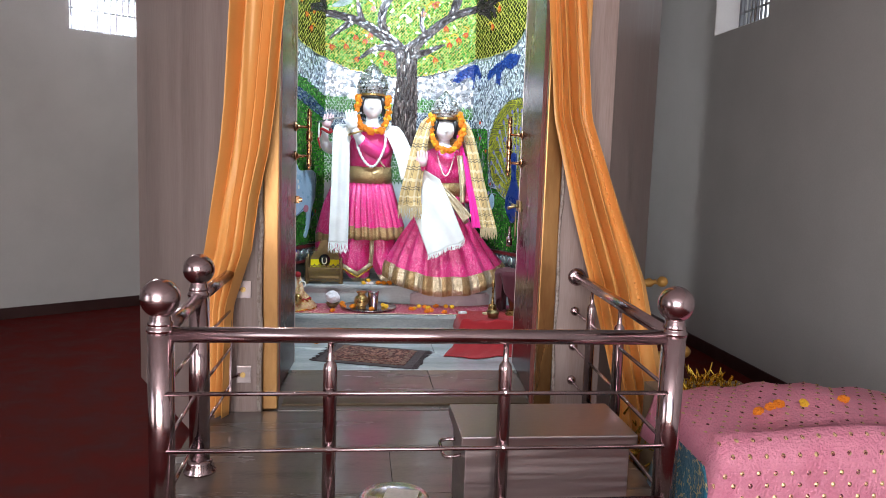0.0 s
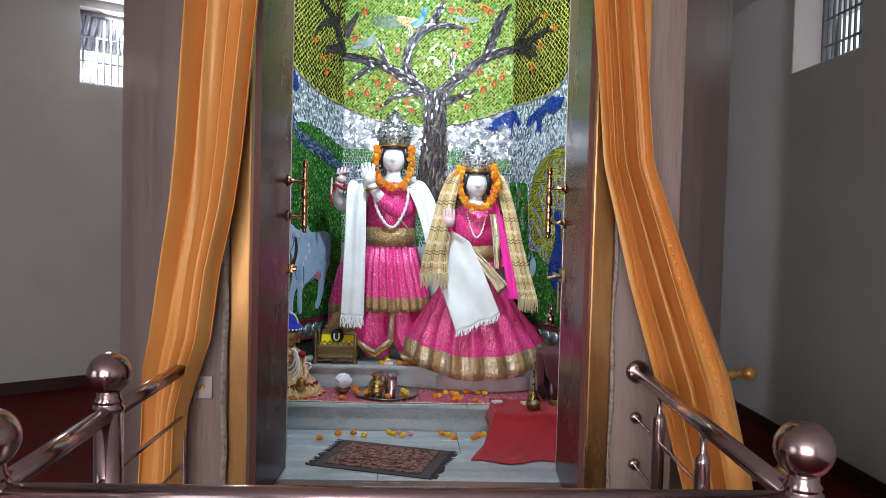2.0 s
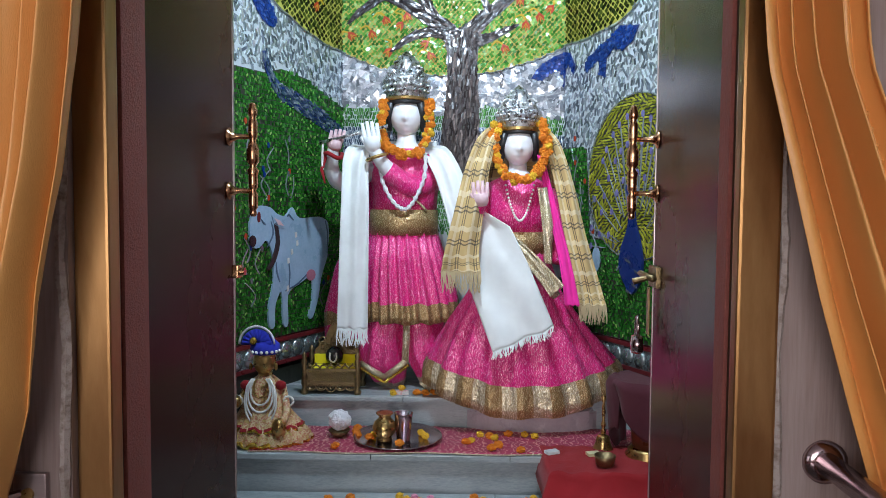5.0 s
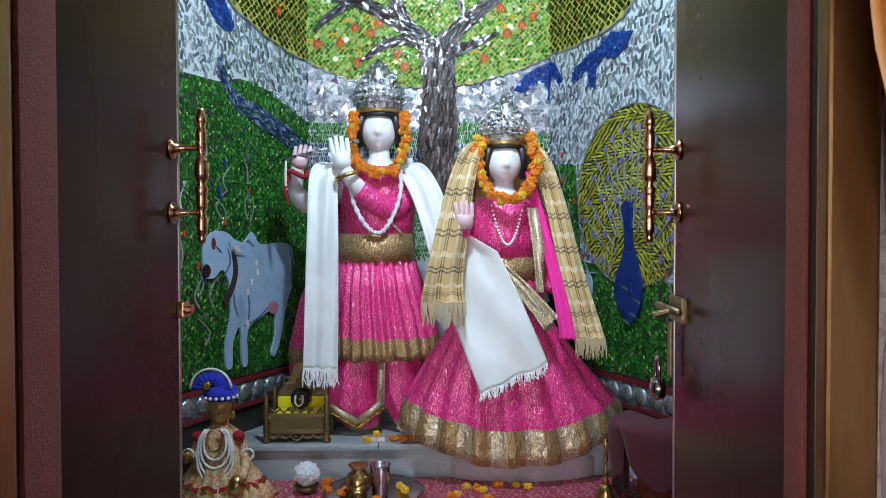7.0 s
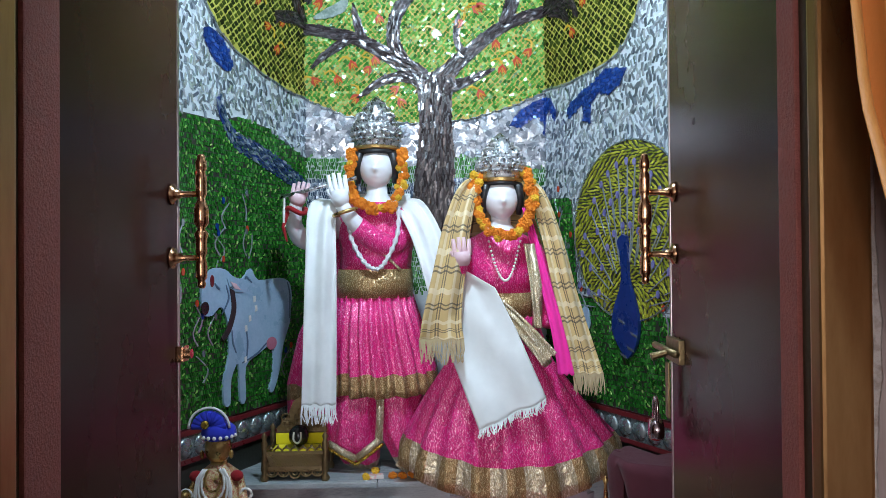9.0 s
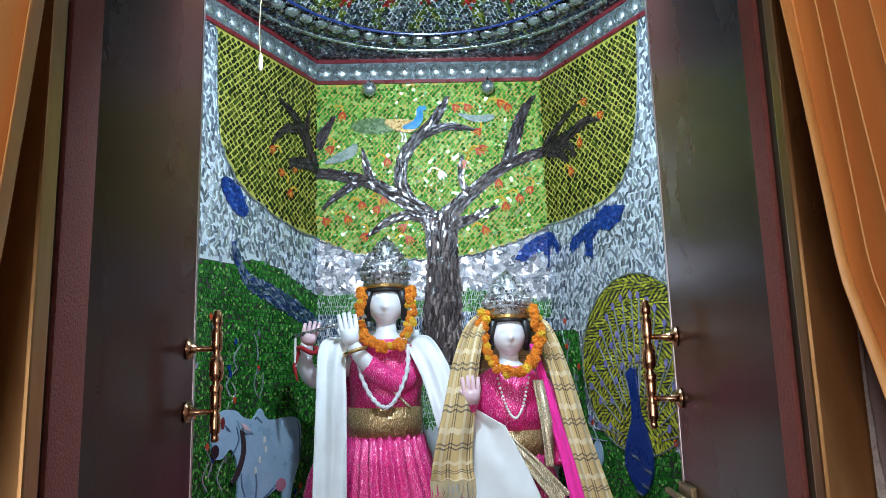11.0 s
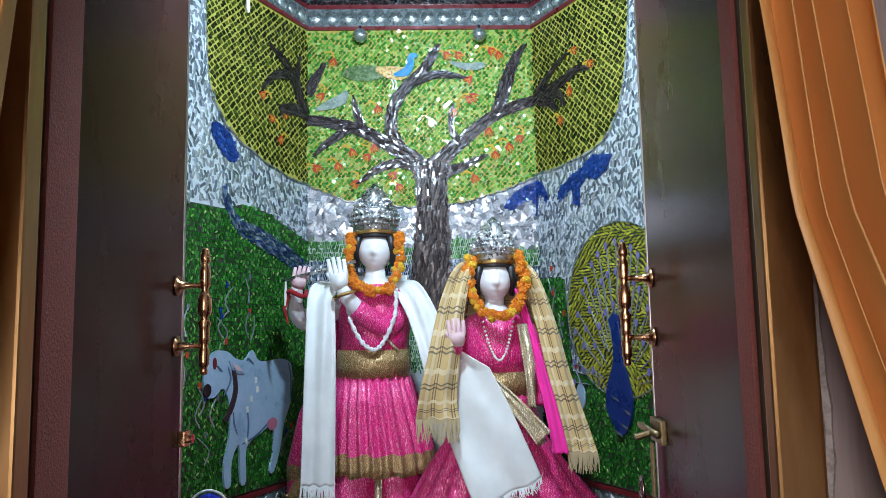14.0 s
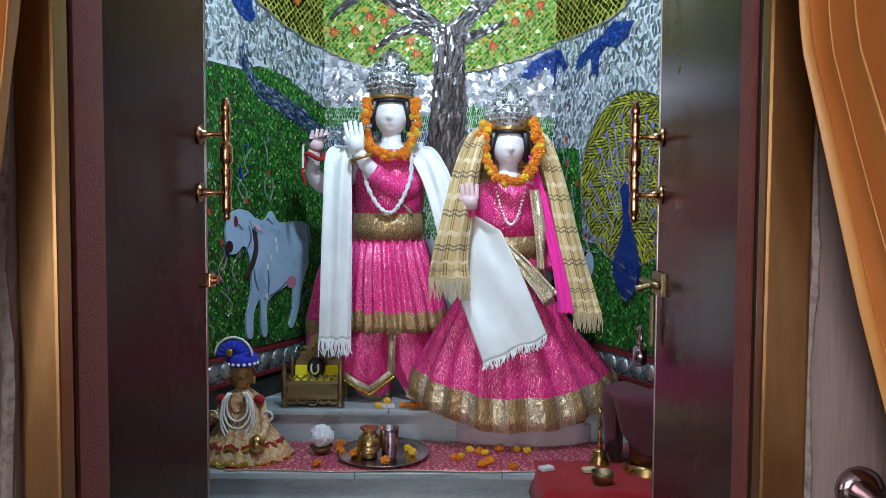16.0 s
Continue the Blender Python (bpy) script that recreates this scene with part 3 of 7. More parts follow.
lower_step = thing("lower_altar_step", "lower grey marble altar step", "altar step", kind="structure")
part("riser", prism([(-0.93, -0.965), (-0.97, -0.88), (-0.60, -0.02), (0.60, -0.02), (0.97, -0.88), (0.93, -0.965)], 0.285, 0.43), floor_marble, lower_step)
for x0, x1 in ((-0.95, -0.31), (-0.308, 0.24), (0.242, 0.95)):
    part("tread", box((x0, -0.985, 0.43), (x1, -0.58, 0.455), 0.004), floor_marble, lower_step)
upper_step = thing("upper_altar_step", "upper grey marble altar step under the statues", "altar step", kind="structure")
part("riser", prism([(-0.84, -0.60), (-0.575, -0.02), (0.575, -0.02), (0.84, -0.60)], 0.43, 0.57), floor_marble, upper_step)
for x0, x1, in ((-0.80, -0.21), (-0.208, 0.30), (0.302, 0.80)):
    part("tread", box((x0, -0.62, 0.57), (x1, -0.30, 0.592), 0.004), floor_marble, upper_step)
part("rear_tread", prism([(-0.70, -0.298), (-0.575, -0.03), (0.575, -0.03), (0.70, -0.298)], 0.57, 0.592), floor_marble, upper_step)
base_outline = [(0.365 + 0.315 * math.copysign(abs(math.cos(q)) ** 0.7, math.cos(q)), -0.45 - 0.235 * math.sin(q) ** 0.6) for q in (math.pi - math.pi * k / 24 for k in range(25))]
pedestal_mesh = prism(base_outline, 0.456, 0.548)
bmesh.ops.bevel(pedestal_mesh, geom=[e for e in pedestal_mesh.edges if all(v.co.z > 0.54 for v in e.verts)], offset=0.014, segments=3, affect="EDGES")
pedestal = tagged(part("pedestal", pedestal_mesh, pink_marble), "low round-cornered pinkish marble pedestal under the female statue", "pedestal")

# ---- door frame, leaves, handles ----
for sx, x_gold, wide, gold_y, x_red, jamb_y, name in ((-1, -0.655, 0.068, (-2.412, -2.362), -0.664, (-2.325, -2.206), "west"), (1, 0.545, 0.078, (-2.455, -2.422), 0.551, (-2.376, -2.320), "east")):
    f = thing("door_frame", "worn gold painted door frame with a red oxide jamb", "door frame", "shrine door frames", "structure")
    x0, x1 = sorted((x_gold, x_gold + sx * wide))
    part("gold_post", box((x0, gold_y[0], 0.302), (x1, gold_y[1], 2.86), 0.006), gold_frame, f)
    rx0, rx1 = sorted((x_red + sx * 0.008, x_gold + sx * (wide - 0.004)))
    # the gold post's inner side, its shade put into the dark colour
    part("reveal", box((rx0, gold_y[1] + 0.001, 0.304), (rx1, jamb_y[0] - 0.001, 2.84)), bronze_shaded_gold, f)
    jx0, jx1 = sorted((x_red, x_red + sx * 0.046))
    part("jamb", box((jx0, jamb_y[0], 0.304), (jx1, jamb_y[1], 2.80), 0.004), red_jamb, f)
    sealant = surface("flaking_sealant_" + name, [(0.3, (0.16, 0.11, 0.08)), (0.6, (0.42, 0.36, 0.33))], (0.7, 0.9), 40, relief=0.8)
    part("sealant_bead", tube(spline([(x_gold + sx * (wide + 0.010 + 0.006 * math.sin(k * 2.3)), FRONT - 0.004, 0.31 + k * 0.17) for k in range(15)], 4), [0.008 + 0.004 * abs(math.sin(k * 1.7)) for k in range(57)], 6), sealant, f)
tagged(part("door_lintel", box((-0.724, FRONT - 0.026, 2.861), (0.624, FRONT - 0.001, 2.92), 0.004), gold_frame), "gold painted lintel over the shrine door", "lintel", kind="structure")


def door_leaf(name, hinge, free, sign, low, high, lock):
    """A steel leaf standing open; its outer face looks into the doorway. sign: +1 where that face looks to +x."""
    a, b = Vector(hinge), Vector(free)
    along = (b - a).normalized()
    out = Vector((along.y, -along.x)) * (1 if sign > 0 else -1)
    if out.x * sign < 0:
        out = -out
    m = Matrix(((along.x, out.x, 0, a.x), (along.y, out.y, 0, a.y), (0, 0, 1, 0), (0, 0, 0, 1)))
    width = (b - a).length
    d = thing(name, "dark brown steel shrine door leaf standing open", "door", "shrine doors", "structure")
    d.matrix_world = m

    part("panel", box((0.0, -0.038, low), (width - 0.012, 0.0, high), 0.003), door_steel, d)
    part("edge_strip", box((width - 0.0115, -0.04, low), (width, 0.002, high), 0.002), brushed, d)
    h = part("pull_handle", tube(spline([(width - 0.05, 0.075, 1.40), (width - 0.05, 0.075, 1.73)], 33), [0.006 if k in (0, 33) else 0.010 if k in (1, 2, 31, 32) else 0.0085 if k % 6 == 3 else 0.0175 if 13 < k < 20 else 0.0135 for k in range(34)], 14), copper, d, "turned copper-toned brass pull", smooth=True)
    for z in (1.475, 1.632):
        part("bracket", tube([(width - 0.05, 0.001, z), (width - 0.05, 0.006, z), (width - 0.05, 0.012, z), (width - 0.05, 0.03, z), (width - 0.05, 0.068, z)], [0.026, 0.027, 0.015, 0.008, 0.007], 16), copper, h, smooth=True)
    if lock:
        bolt = part("sliding_bolt", tube([(width - 0.16, 0.03, 1.235), (width + 0.045, 0.03, 1.235)], 0.009, 10), dark_brass, d, "brass sliding bolt with a hanging padlock", smooth=True)
        part("bolt_plate", box((width - 0.13, 0.0, 1.205), (width - 0.01, 0.016, 1.265), 0.004), dark_brass, bolt)
        part("knob", tube([(width - 0.10, 0.03, 1.235), (width - 0.10, 0.075, 1.222)], [0.007, 0.010], 10), dark_brass, bolt)
        part("hasp", box((width - 0.052, 0.016, 1.06), (width - 0.024, 0.022, 1.20), 0.002), dark_brass, bolt)
        part("shackle", tube(spline([(width - 0.055, 0.05, 1.05), (width - 0.055, 0.05, 1.09), (width - 0.038, 0.05, 1.112), (width - 0.021, 0.05, 1.09), (width - 0.021, 0.05, 1.05)], 5), 0.005, 8), steel, bolt, smooth=True)
        part("padlock", lathe([(0.0, 0.0), (0.026, 0.003), (0.03, 0.018), (0.026, 0.033), (0.0, 0.036)], 20, (0, 0, 0)), steel, bolt, smooth=True).matrix_basis = pose(width - 0.038, 0.068, 1.03, 90, 0, 0)
    else:
        staple = part("latch_staple", box((width - 0.03, 0.0, 1.215), (width + 0.012, 0.02, 1.255), 0.004), copper, d)
        part("staple_ring", tube([(width - 0.01, 0.02, 1.235), (width - 0.01, 0.035, 1.235)], [0.014, 0.012], 12), copper, staple)
    return d


door_leaf("door_1", (-0.680, -2.200), (-0.645, -1.632), 1, 0.315, 2.758, False)
door_leaf("door_2", (0.557, -2.315), (0.612, -1.625), -1, 0.315, 2.758, True)


# ---- mosaic ----
class Face:
    """A mosaic wall: u along it, z up, d out from it into the chamber."""

    def __init__(self, origin, along, out):
        self.o, self.a, self.n = Vector((*origin, 0)), Vector((*along, 0)), Vector((*out, 0))

    def __call__(self, u, z, d=0.0):
        p = self.o + self.a * u + self.n * d
        return (p.x, p.y, z)


BACK = Face((0, 0), (1, 0), (0, -1))
LEFT = Face((-0.575, 0), (-0.447, -0.8945), (0.8945, -0.447))
RIGHT = Face((0.575, 0), (0.447, -0.8945), (-0.8945, -0.447))
rng = random.Random(7)


def chip_shape(kind, w, h):
    if kind == "lens":
        return [(-0.5 * w, 0), (-0.2 * w, -0.5 * h), (0.25 * w, -0.42 * h), (0.5 * w, 0), (0.2 * w, 0.5 * h), (-0.25 * w, 0.42 * h)]
    if kind == "tri":
        a = rng.random() * 6.28
        return [(0.62 * w * math.cos(a + k * 2.09 + rng.uniform(-0.35, 0.35)), 0.62 * h * math.sin(a + k * 2.09 + rng.uniform(-0.35, 0.35))) for k in range(3)]
    if kind == "shard":
        s = rng.uniform(-0.35, 0.35)
        return [(-0.5 * w + s * w, -0.5 * h), (0.35 * w + s * w, -0.44 * h), (0.5 * w - s * w, 0.5 * h), (-0.3 * w - s * w, 0.4 * h)]
    j = 0.14
    return [(-0.5 * w * rng.uniform(1 - j, 1 + j), -0.5 * h), (0.5 * w, -0.5 * h * rng.uniform(1 - j, 1 + j)), (0.5 * w * rng.uniform(1 - j, 1 + j), 0.5 * h), (-0.5 * w, 0.5 * h * rng.uniform(1 - j, 1 + j))]


def chips(name, to3d, area, step, kind, size, choose, mats, parent, turn=0.0, spread=0.15, wobble=0.2, depth=0.004, base=0.001, tilt=0.05, label=""):
    """Fills area (u0, u1, z0, z1) with set chips; choose(u, z) gives the material's index or None."""
    u0, u1, z0, z1 = area
    verts, faces, idx = [], [], []
    rows = int((z1 - z0) / step[1])
    for r in range(rows + 1):
        z = z0 + r * step[1]
        u = u0 + (0.5 * step[0] if r % 2 else 0.0)
        while u < u1:
            cu, cz = u + rng.uniform(-wobble, wobble) * step[0], z + rng.uniform(-wobble, wobble) * step[1]
            u += step[0]
            pick = choose(cu, cz)
            if pick is None or not (u0 <= cu <= u1 and z0 <= cz <= z1):
                continue
            a = (turn(cu, cz) if callable(turn) else turn) + rng.gauss(0, spread)
            ca, sa = math.cos(a), math.sin(a)
            k = rng.uniform(0.85, 1.1)
            outline = [(x * ca - y * sa, x * sa + y * ca) for x, y in chip_shape(kind, size[0] * k, size[1] * k)]
            tu, tz = rng.gauss(0, tilt), rng.gauss(0, tilt)
            n0, n = len(verts), len(outline)
            for x, y in outline:
                verts.append(to3d(cu + x, cz + y, base))
            for x, y in outline:
                verts.append(to3d(cu + x * 0.93, cz + y * 0.93, base + depth + tu * x + tz * y))
            faces.append(tuple(range(n0 + n, n0 + 2 * n)))
            idx.append(pick)
            for i in range(n):
                faces.append((n0 + i, n0 + (i + 1) % n, n0 + n + (i + 1) % n, n0 + n + i))
                idx.append(pick)
    ob = mesh_object(name, verts, faces, mats, idx, parent=parent, label=label)
    return tagged(ob, kind="stuff")


def cut_shape(name, to3d, outline, d0, d1, material, parent, label=""):
    bm = bmesh.new()
    low = [bm.verts.new(to3d(u, z, d0)) for u, z in outline]
    top = [bm.verts.new(to3d(u, z, d1)) for u, z in outline]
    n = len(outline)
    bm.faces.new(top)
    for i in range(n):
        bm.faces.new((low[i], low[(i + 1) % n], top[(i + 1) % n], top[i]))
    return part(name, bm, material, parent, label)


def stroke(points, widths, n=6):
    """The outline of a tapering stroke."""
    pts = spline([(u, z, 0) for u, z in points], n)
    ws = [ease(widths[int(i / n)], widths[min(int(i / n) + 1, len(widths) - 1)], (i % n) / n) for i in range(len(pts))]
    left, right = [], []
    for i, p in enumerate(pts):
        d = (pts[min(i + 1, len(pts) - 1)] - pts[max(i - 1, 0)]).normalized()
        q = Vector((-d.y, d.x, 0)) * ws[i] * 0.5
        left.append((p.x + q.x, p.y + q.y)), right.append((p.x - q.x, p.y - q.y))
    return left + right[::-1]


def ellipse(cu, cz, a, b, n=28, turn=0.0):
    return [(cu + a * math.cos(t) * math.cos(turn) - b * math.sin(t) * math.sin(turn), cz + a * math.cos(t) * math.sin(turn) + b * math.sin(t) * math.cos(turn)) for t in (2 * math.pi * k / n for k in range(n))]


def grow_branch(to3d, points, widths, parent, d0=0.004, name="tree_branch"):
    outline = stroke(points, widths)
    b = cut_shape(name, to3d, outline, d0, d0 + 0.006, bark_base, parent, "black-brown mosaic branch")
    us, zs = [p[0] for p in outline], [p[1] for p in outline]
    run = math.atan2(points[-1][1] - points[0][1], points[-1][0] - points[0][0])
    mid = spline([(u, z, 0) for u, z in points], 4)

    def heading(u, z):
        i = min(range(len(mid) - 1), key=lambda k: (mid[k].x - u) ** 2 + (mid[k].y - z) ** 2)
        return math.atan2(mid[i + 1].y - mid[i].y, mid[i + 1].x - mid[i].x)
    chips("bark_chips", to3d, (min(us), max(us), min(zs), max(zs)), (0.022, 0.011), "shard", (0.034, 0.010), lambda u, z: 0 if inside(outline, u, z) else None, [chip_bark], b, heading, 0.12, 0.3, 0.004, d0 + 0.006, 0.08)
    return b


def leaf_spray(to3d, u, z, parent, turn, size=0.04):
    """A red leaf or flower of three lobes with an amber stalk."""
    f = cut_shape("red_leaf", to3d, [(u + size * r * math.cos(turn + a), z + size * r * math.sin(turn + a)) for a, r in ((-0.5, 0.9), (-0.2, 0.5), (0.0, 1.1), (0.25, 0.5), (0.6, 0.95), (1.4, 0.5), (3.1, 0.45), (-1.4, 0.5))], 0.006, 0.011, chip_red, parent)
    cut_shape("stalk", to3d, stroke([(u - size * 0.4 * math.cos(turn), z - size * 0.4 * math.sin(turn)), (u - size * 1.2 * math.cos(turn + 0.5), z - size * 1.2 * math.sin(turn + 0.5)), (u - size * 1.6 * math.cos(turn + 1.1), z - size * 1.6 * math.sin(turn + 1.1))], (0.010, 0.009, 0.006), 3), 0.006, 0.009, chip_orange, f)
    for j in (-1, 0, 1):
        q = turn + 0.05 + j * 0.5
        cut_shape("vein", to3d, stroke([(u, z), (u + size * 0.45 * math.cos(q), z + size * 0.45 * math.sin(q)), (u + size * 0.85 * math.cos(q), z + size * 0.85 * math.sin(q))], (0.004, 0.004, 0.003), 2), 0.0115, 0.0125, chip_orange, f)
    return f


CAN_B = [(-0.6, 2.24), (-0.372, 2.149), (-0.054, 2.113), (0.211, 2.134), (0.425, 2.198), (0.6, 2.275)]
CAN_L = [(0.0, 2.235), (0.2, 2.255), (0.42, 2.315), (0.56, 2.375), (0.64, 2.45), (0.70, 2.55), (0.725, 2.75), (0.735, 3.1)]
CAN_R = [(0.0, 2.272), (0.25, 2.275), (0.494, 2.313), (0.60, 2.40), (0.652, 2.504), (0.70, 2.70), (0.735, 3.1)]
HILL_L = [(0.0, 1.95), (0.12, 1.985), (0.30, 2.05), (0.48, 2.065), (0.60, 2.03), (0.8, 2.03), (1.1, 1.98)]
HILL_R = [(0.0, 1.75), (0.10, 1.745), (0.20, 1.73), (0.24, 1.3), (1.1, 1.2)]
STREAM = stroke([(0.60, 2.125), (0.575, 2.05), (0.50, 1.965), (0.36, 1.925), (0.20, 1.875), (0.06, 1.825), (-0.02, 1.80)], (0.022, 0.035, 0.065, 0.085, 0.085, 0.07, 0.05))
FAN = ellipse(0.575, 1.575, 0.345, 0.375, 40)
TOP, LOW = 3.03, 0.83

mural_back = thing("back_mosaic_wall", "glass mosaic wall panel of a spreading tree on silver and green", "mosaic panel")
part("ground", box((-0.60, -0.0, 0.30), (0.60, 0.019, TOP)), grout_silver, mural_back)
cut_shape("canopy_ground", BACK, [(-0.598, TOP)] + CAN_B + [(0.598, TOP)], 0.0005, 0.003, grout_amber, mural_back)
chips("canopy_chips", BACK, (-0.575, 0.575, 2.10, TOP - 0.004), (0.0225, 0.0125), "quad", (0.0165, 0.0135), lambda u, z: 0 if z > curve(CAN_B, u) + 0.006 else None, [chip_leaf], mural_back, lambda u, z: 0.785 + 1.2 * noise.noise(Vector((u * 7, z * 7, 0))), 0.3, 0.16, 0.003, 0.003, 0.10)
chips("sky_chips", BACK, (-0.575, 0.575, 1.80, 2.29), (0.024, 0.021), "tri", (0.046, 0.046), lambda u, z: 0 if curve(CAN_B, u) - 0.008 > z > 1.93 + 0.03 * math.sin(u * 9) else None, [chip_silver], mural_back, 0.0, 1.5, 0.35, 0.004, 0.001, 0.05)
chips("hill_chips", BACK, (-0.575, 0.575, 1.30, 1.99), (0.010, 0.020), "quad", (0.008, 0.018), lambda u, z: (1 if 1.70 < z < 1.83 + 0.02 * math.sin(u * 8) else 0) if z < 1.93 + 0.03 * math.sin(u * 9) else None, [chip_hill, chip_water], mural_back, 0.0, 0.1, 0.2, 0.004, 0.001, 0.06)
part("canopy_edge", tube(spline([BACK(u + 0.0, curve(CAN_B, u) - 0.004 + 0.005 * math.sin(u * 120), 0.008) for u in np.linspace(-0.57, 0.57, 58)], 2), 0.0045, 6), boss_silver, mural_back, "scalloped silver bead edge")

trunk = cut_shape("tree_trunk", BACK, stroke([(0.02, 1.60), (0.03, 1.72), (0.045, 1.92), (0.048, 2.10), (0.045, 2.22), (0.05, 2.33)], (0.20, 0.20, 0.18, 0.155, 0.155, 0.20)), 0.004, 0.012, bark_base, mural_back, "black-brown mosaic tree trunk")
TRUNK = stroke([(0.02, 1.60), (0.03, 1.72), (0.045, 1.92), (0.048, 2.10), (0.045, 2.22), (0.05, 2.33)], (0.20, 0.20, 0.18, 0.155, 0.155, 0.20))
chips("bark_chips", BACK, (-0.1, 0.2, 1.60, 2.36), (0.013, 0.028), "shard", (0.011, 0.042), lambda u, z: 0 if inside(TRUNK, u, z) else None, [chip_bark], trunk, 0.0, 0.12, 0.3, 0.004, 0.012, 0.08)
for points, widths in (
        ([(0.01, 2.30), (-0.07, 2.37), (-0.161, 2.429), (-0.317, 2.512), (-0.45, 2.545), (-0.58, 2.565)], (0.10, 0.085, 0.07, 0.06, 0.055, 0.05)),
        ([(-0.10, 2.40), (-0.15, 2.50), (-0.14, 2.62), (-0.08, 2.72), (0.0, 2.80), (0.055, 2.88), (0.092, 2.955)], (0.07, 0.065, 0.06, 0.06, 0.055, 0.045, 0.012)),
        ([(-0.03, 2.755), (0.06, 2.79), (0.15, 2.79), (0.238, 2.772)], (0.05, 0.045, 0.035, 0.008)),
        ([(0.06, 2.31), (0.13, 2.38), (0.225, 2.463), (0.33, 2.55), (0.434, 2.607), (0.58, 2.652)], (0.11, 0.075, 0.065, 0.06, 0.055, 0.05)),
        ([(0.38, 2.59), (0.42, 2.69), (0.45, 2.79), (0.49, 2.88), (0.543, 2.951)], (0.055, 0.065, 0.06, 0.045, 0.01)),
        ([(0.02, 2.30), (-0.08, 2.335), (-0.176, 2.325), (-0.25, 2.29), (-0.325, 2.232)], (0.08, 0.055, 0.045, 0.035, 0.008)),
        ([(0.09, 2.28), (0.19, 2.31), (0.27, 2.345), (0.335, 2.375)], (0.07, 0.045, 0.03, 0.008)),
        ([(-0.36, 2.52), (-0.42, 2.48), (-0.50, 2.42), (-0.541, 2.375)], (0.05, 0.045, 0.03, 0.008)),
        ([(-0.30, 2.52), (-0.325, 2.60), (-0.34, 2.68)], (0.045, 0.04, 0.01)),
        ([(0.19, 2.44), (0.155, 2.50), (0.15, 2.57), (0.165, 2.64)], (0.04, 0.032, 0.028, 0.008)),
        ([(-0.575, 2.70), (-0.53, 2.78), (-0.48, 2.86)], (0.07, 0.05, 0.01))):
    grow_branch(BACK, points, widths, mural_back)
for k, (u, z) in enumerate([(-0.42, 2.33), (-0.35, 2.40), (-0.27, 2.375), (-0.24, 2.42), (-0.14, 2.28), (-0.12, 2.22), (-0.33, 2.24), (0.05, 2.55), (0.17, 2.60), (0.24, 2.665), (0.26, 2.68), (0.34, 2.50), (0.37, 2.38), (0.44, 2.42), (0.26, 2.26), (-0.22, 2.62), (-0.50, 2.69), (-0.53, 2.32), (-0.44, 2.87), (0.13, 2.90), (0.19, 2.90), (0.36, 2.92), (0.40, 2.90), (0.25, 2.77), (0.50, 2.46)]):
    leaf_spray(BACK, u, z, mural_back, rng.uniform(-2.6, -0.4))
bird = cut_shape("long_tailed_shape", BACK, ellipse(-0.285, 2.803, 0.115, 0.042, 26), 0.007, 0.012, surface("moss_glass", [(0.3, (0.025, 0.06, 0.015)), (0.55, (0.06, 0.13, 0.03)), (0.7, (0.16, 0.24, 0.06))], (0.2, 0.35), 60, relief=0.5), mural_back, "moss green plain shape with a gold body and blue neck")
cut_shape("gold_body", BACK, stroke([(-0.225, 2.825), (-0.16, 2.805), (-0.10, 2.80), (-0.06, 2.82)], (0.02, 0.065, 0.07, 0.03)), 0.0125, 0.016, surface("gold_scale_glass", [(0.42, (0.14, 0.07, 0.02)), (0.5, (0.48, 0.28, 0.06)), (0.6, (0.62, 0.42, 0.12))], (0.2, 0.35), 70, relief=0.6), bird)
for x in (-0.15, -0.135):
    cut_shape("grey_leg", BACK, stroke([(x, 2.775), (x + 0.012, 2.745), (x + 0.006, 2.715)], (0.008, 0.006, 0.012), 3), 0.0085, 0.012, pearl, bird)
cut_shape("blue_neck", BACK, stroke([(-0.135, 2.79), (-0.075, 2.805), (-0.05, 2.845), (-0.048, 2.885), (-0.015, 2.892)], (0.014, 0.045, 0.036, 0.030, 0.020)), 0.0165, 0.020, surface("turquoise_glass", [(0.3, (0.01, 0.16, 0.36)), (0.7, (0.03, 0.27, 0.52))], (0.15, 0.3), 30), bird)
grey_glass = surface("grey_green_glass", [(0.3, (0.13, 0.19, 0.16)), (0.7, (0.28, 0.34, 0.30))], (0.2, 0.35), 40, relief=0.4)
cut_shape("grey_shape", BACK, stroke([(-0.53, 2.615), (-0.46, 2.64), (-0.40, 2.67), (-0.375, 2.71)], (0.012, 0.05, 0.055, 0.02)), 0.007, 0.012, grey_glass, mural_back)
cut_shape("grey_shape", BACK, stroke([(0.15, 2.86), (0.22, 2.835), (0.29, 2.835), (0.33, 2.845)], (0.008, 0.035, 0.04, 0.015)), 0.007, 0.012, grey_glass, mural_back)
SWIM_B = [(0.40, 2.10), (0.45, 2.17), (0.52, 2.215), (0.575, 2.235), (0.575, 2.10), (0.545, 2.14), (0.50, 2.13), (0.46, 2.09)]
cut_shape("blue_shape", BACK, SWIM_B, 0.004, 0.009, navy, mural_back, "royal blue mosaic shape")
chips("blue_chips", BACK, (0.4, 0.575, 2.08, 2.24), (0.016, 0.016), "quad", (0.015, 0.014), lambda u, z: 0 if inside(SWIM_B, u, z) else None, [chip_royal], mural_back, 0.5, 0.5, 0.3, 0.003, 0.009, 0.08)


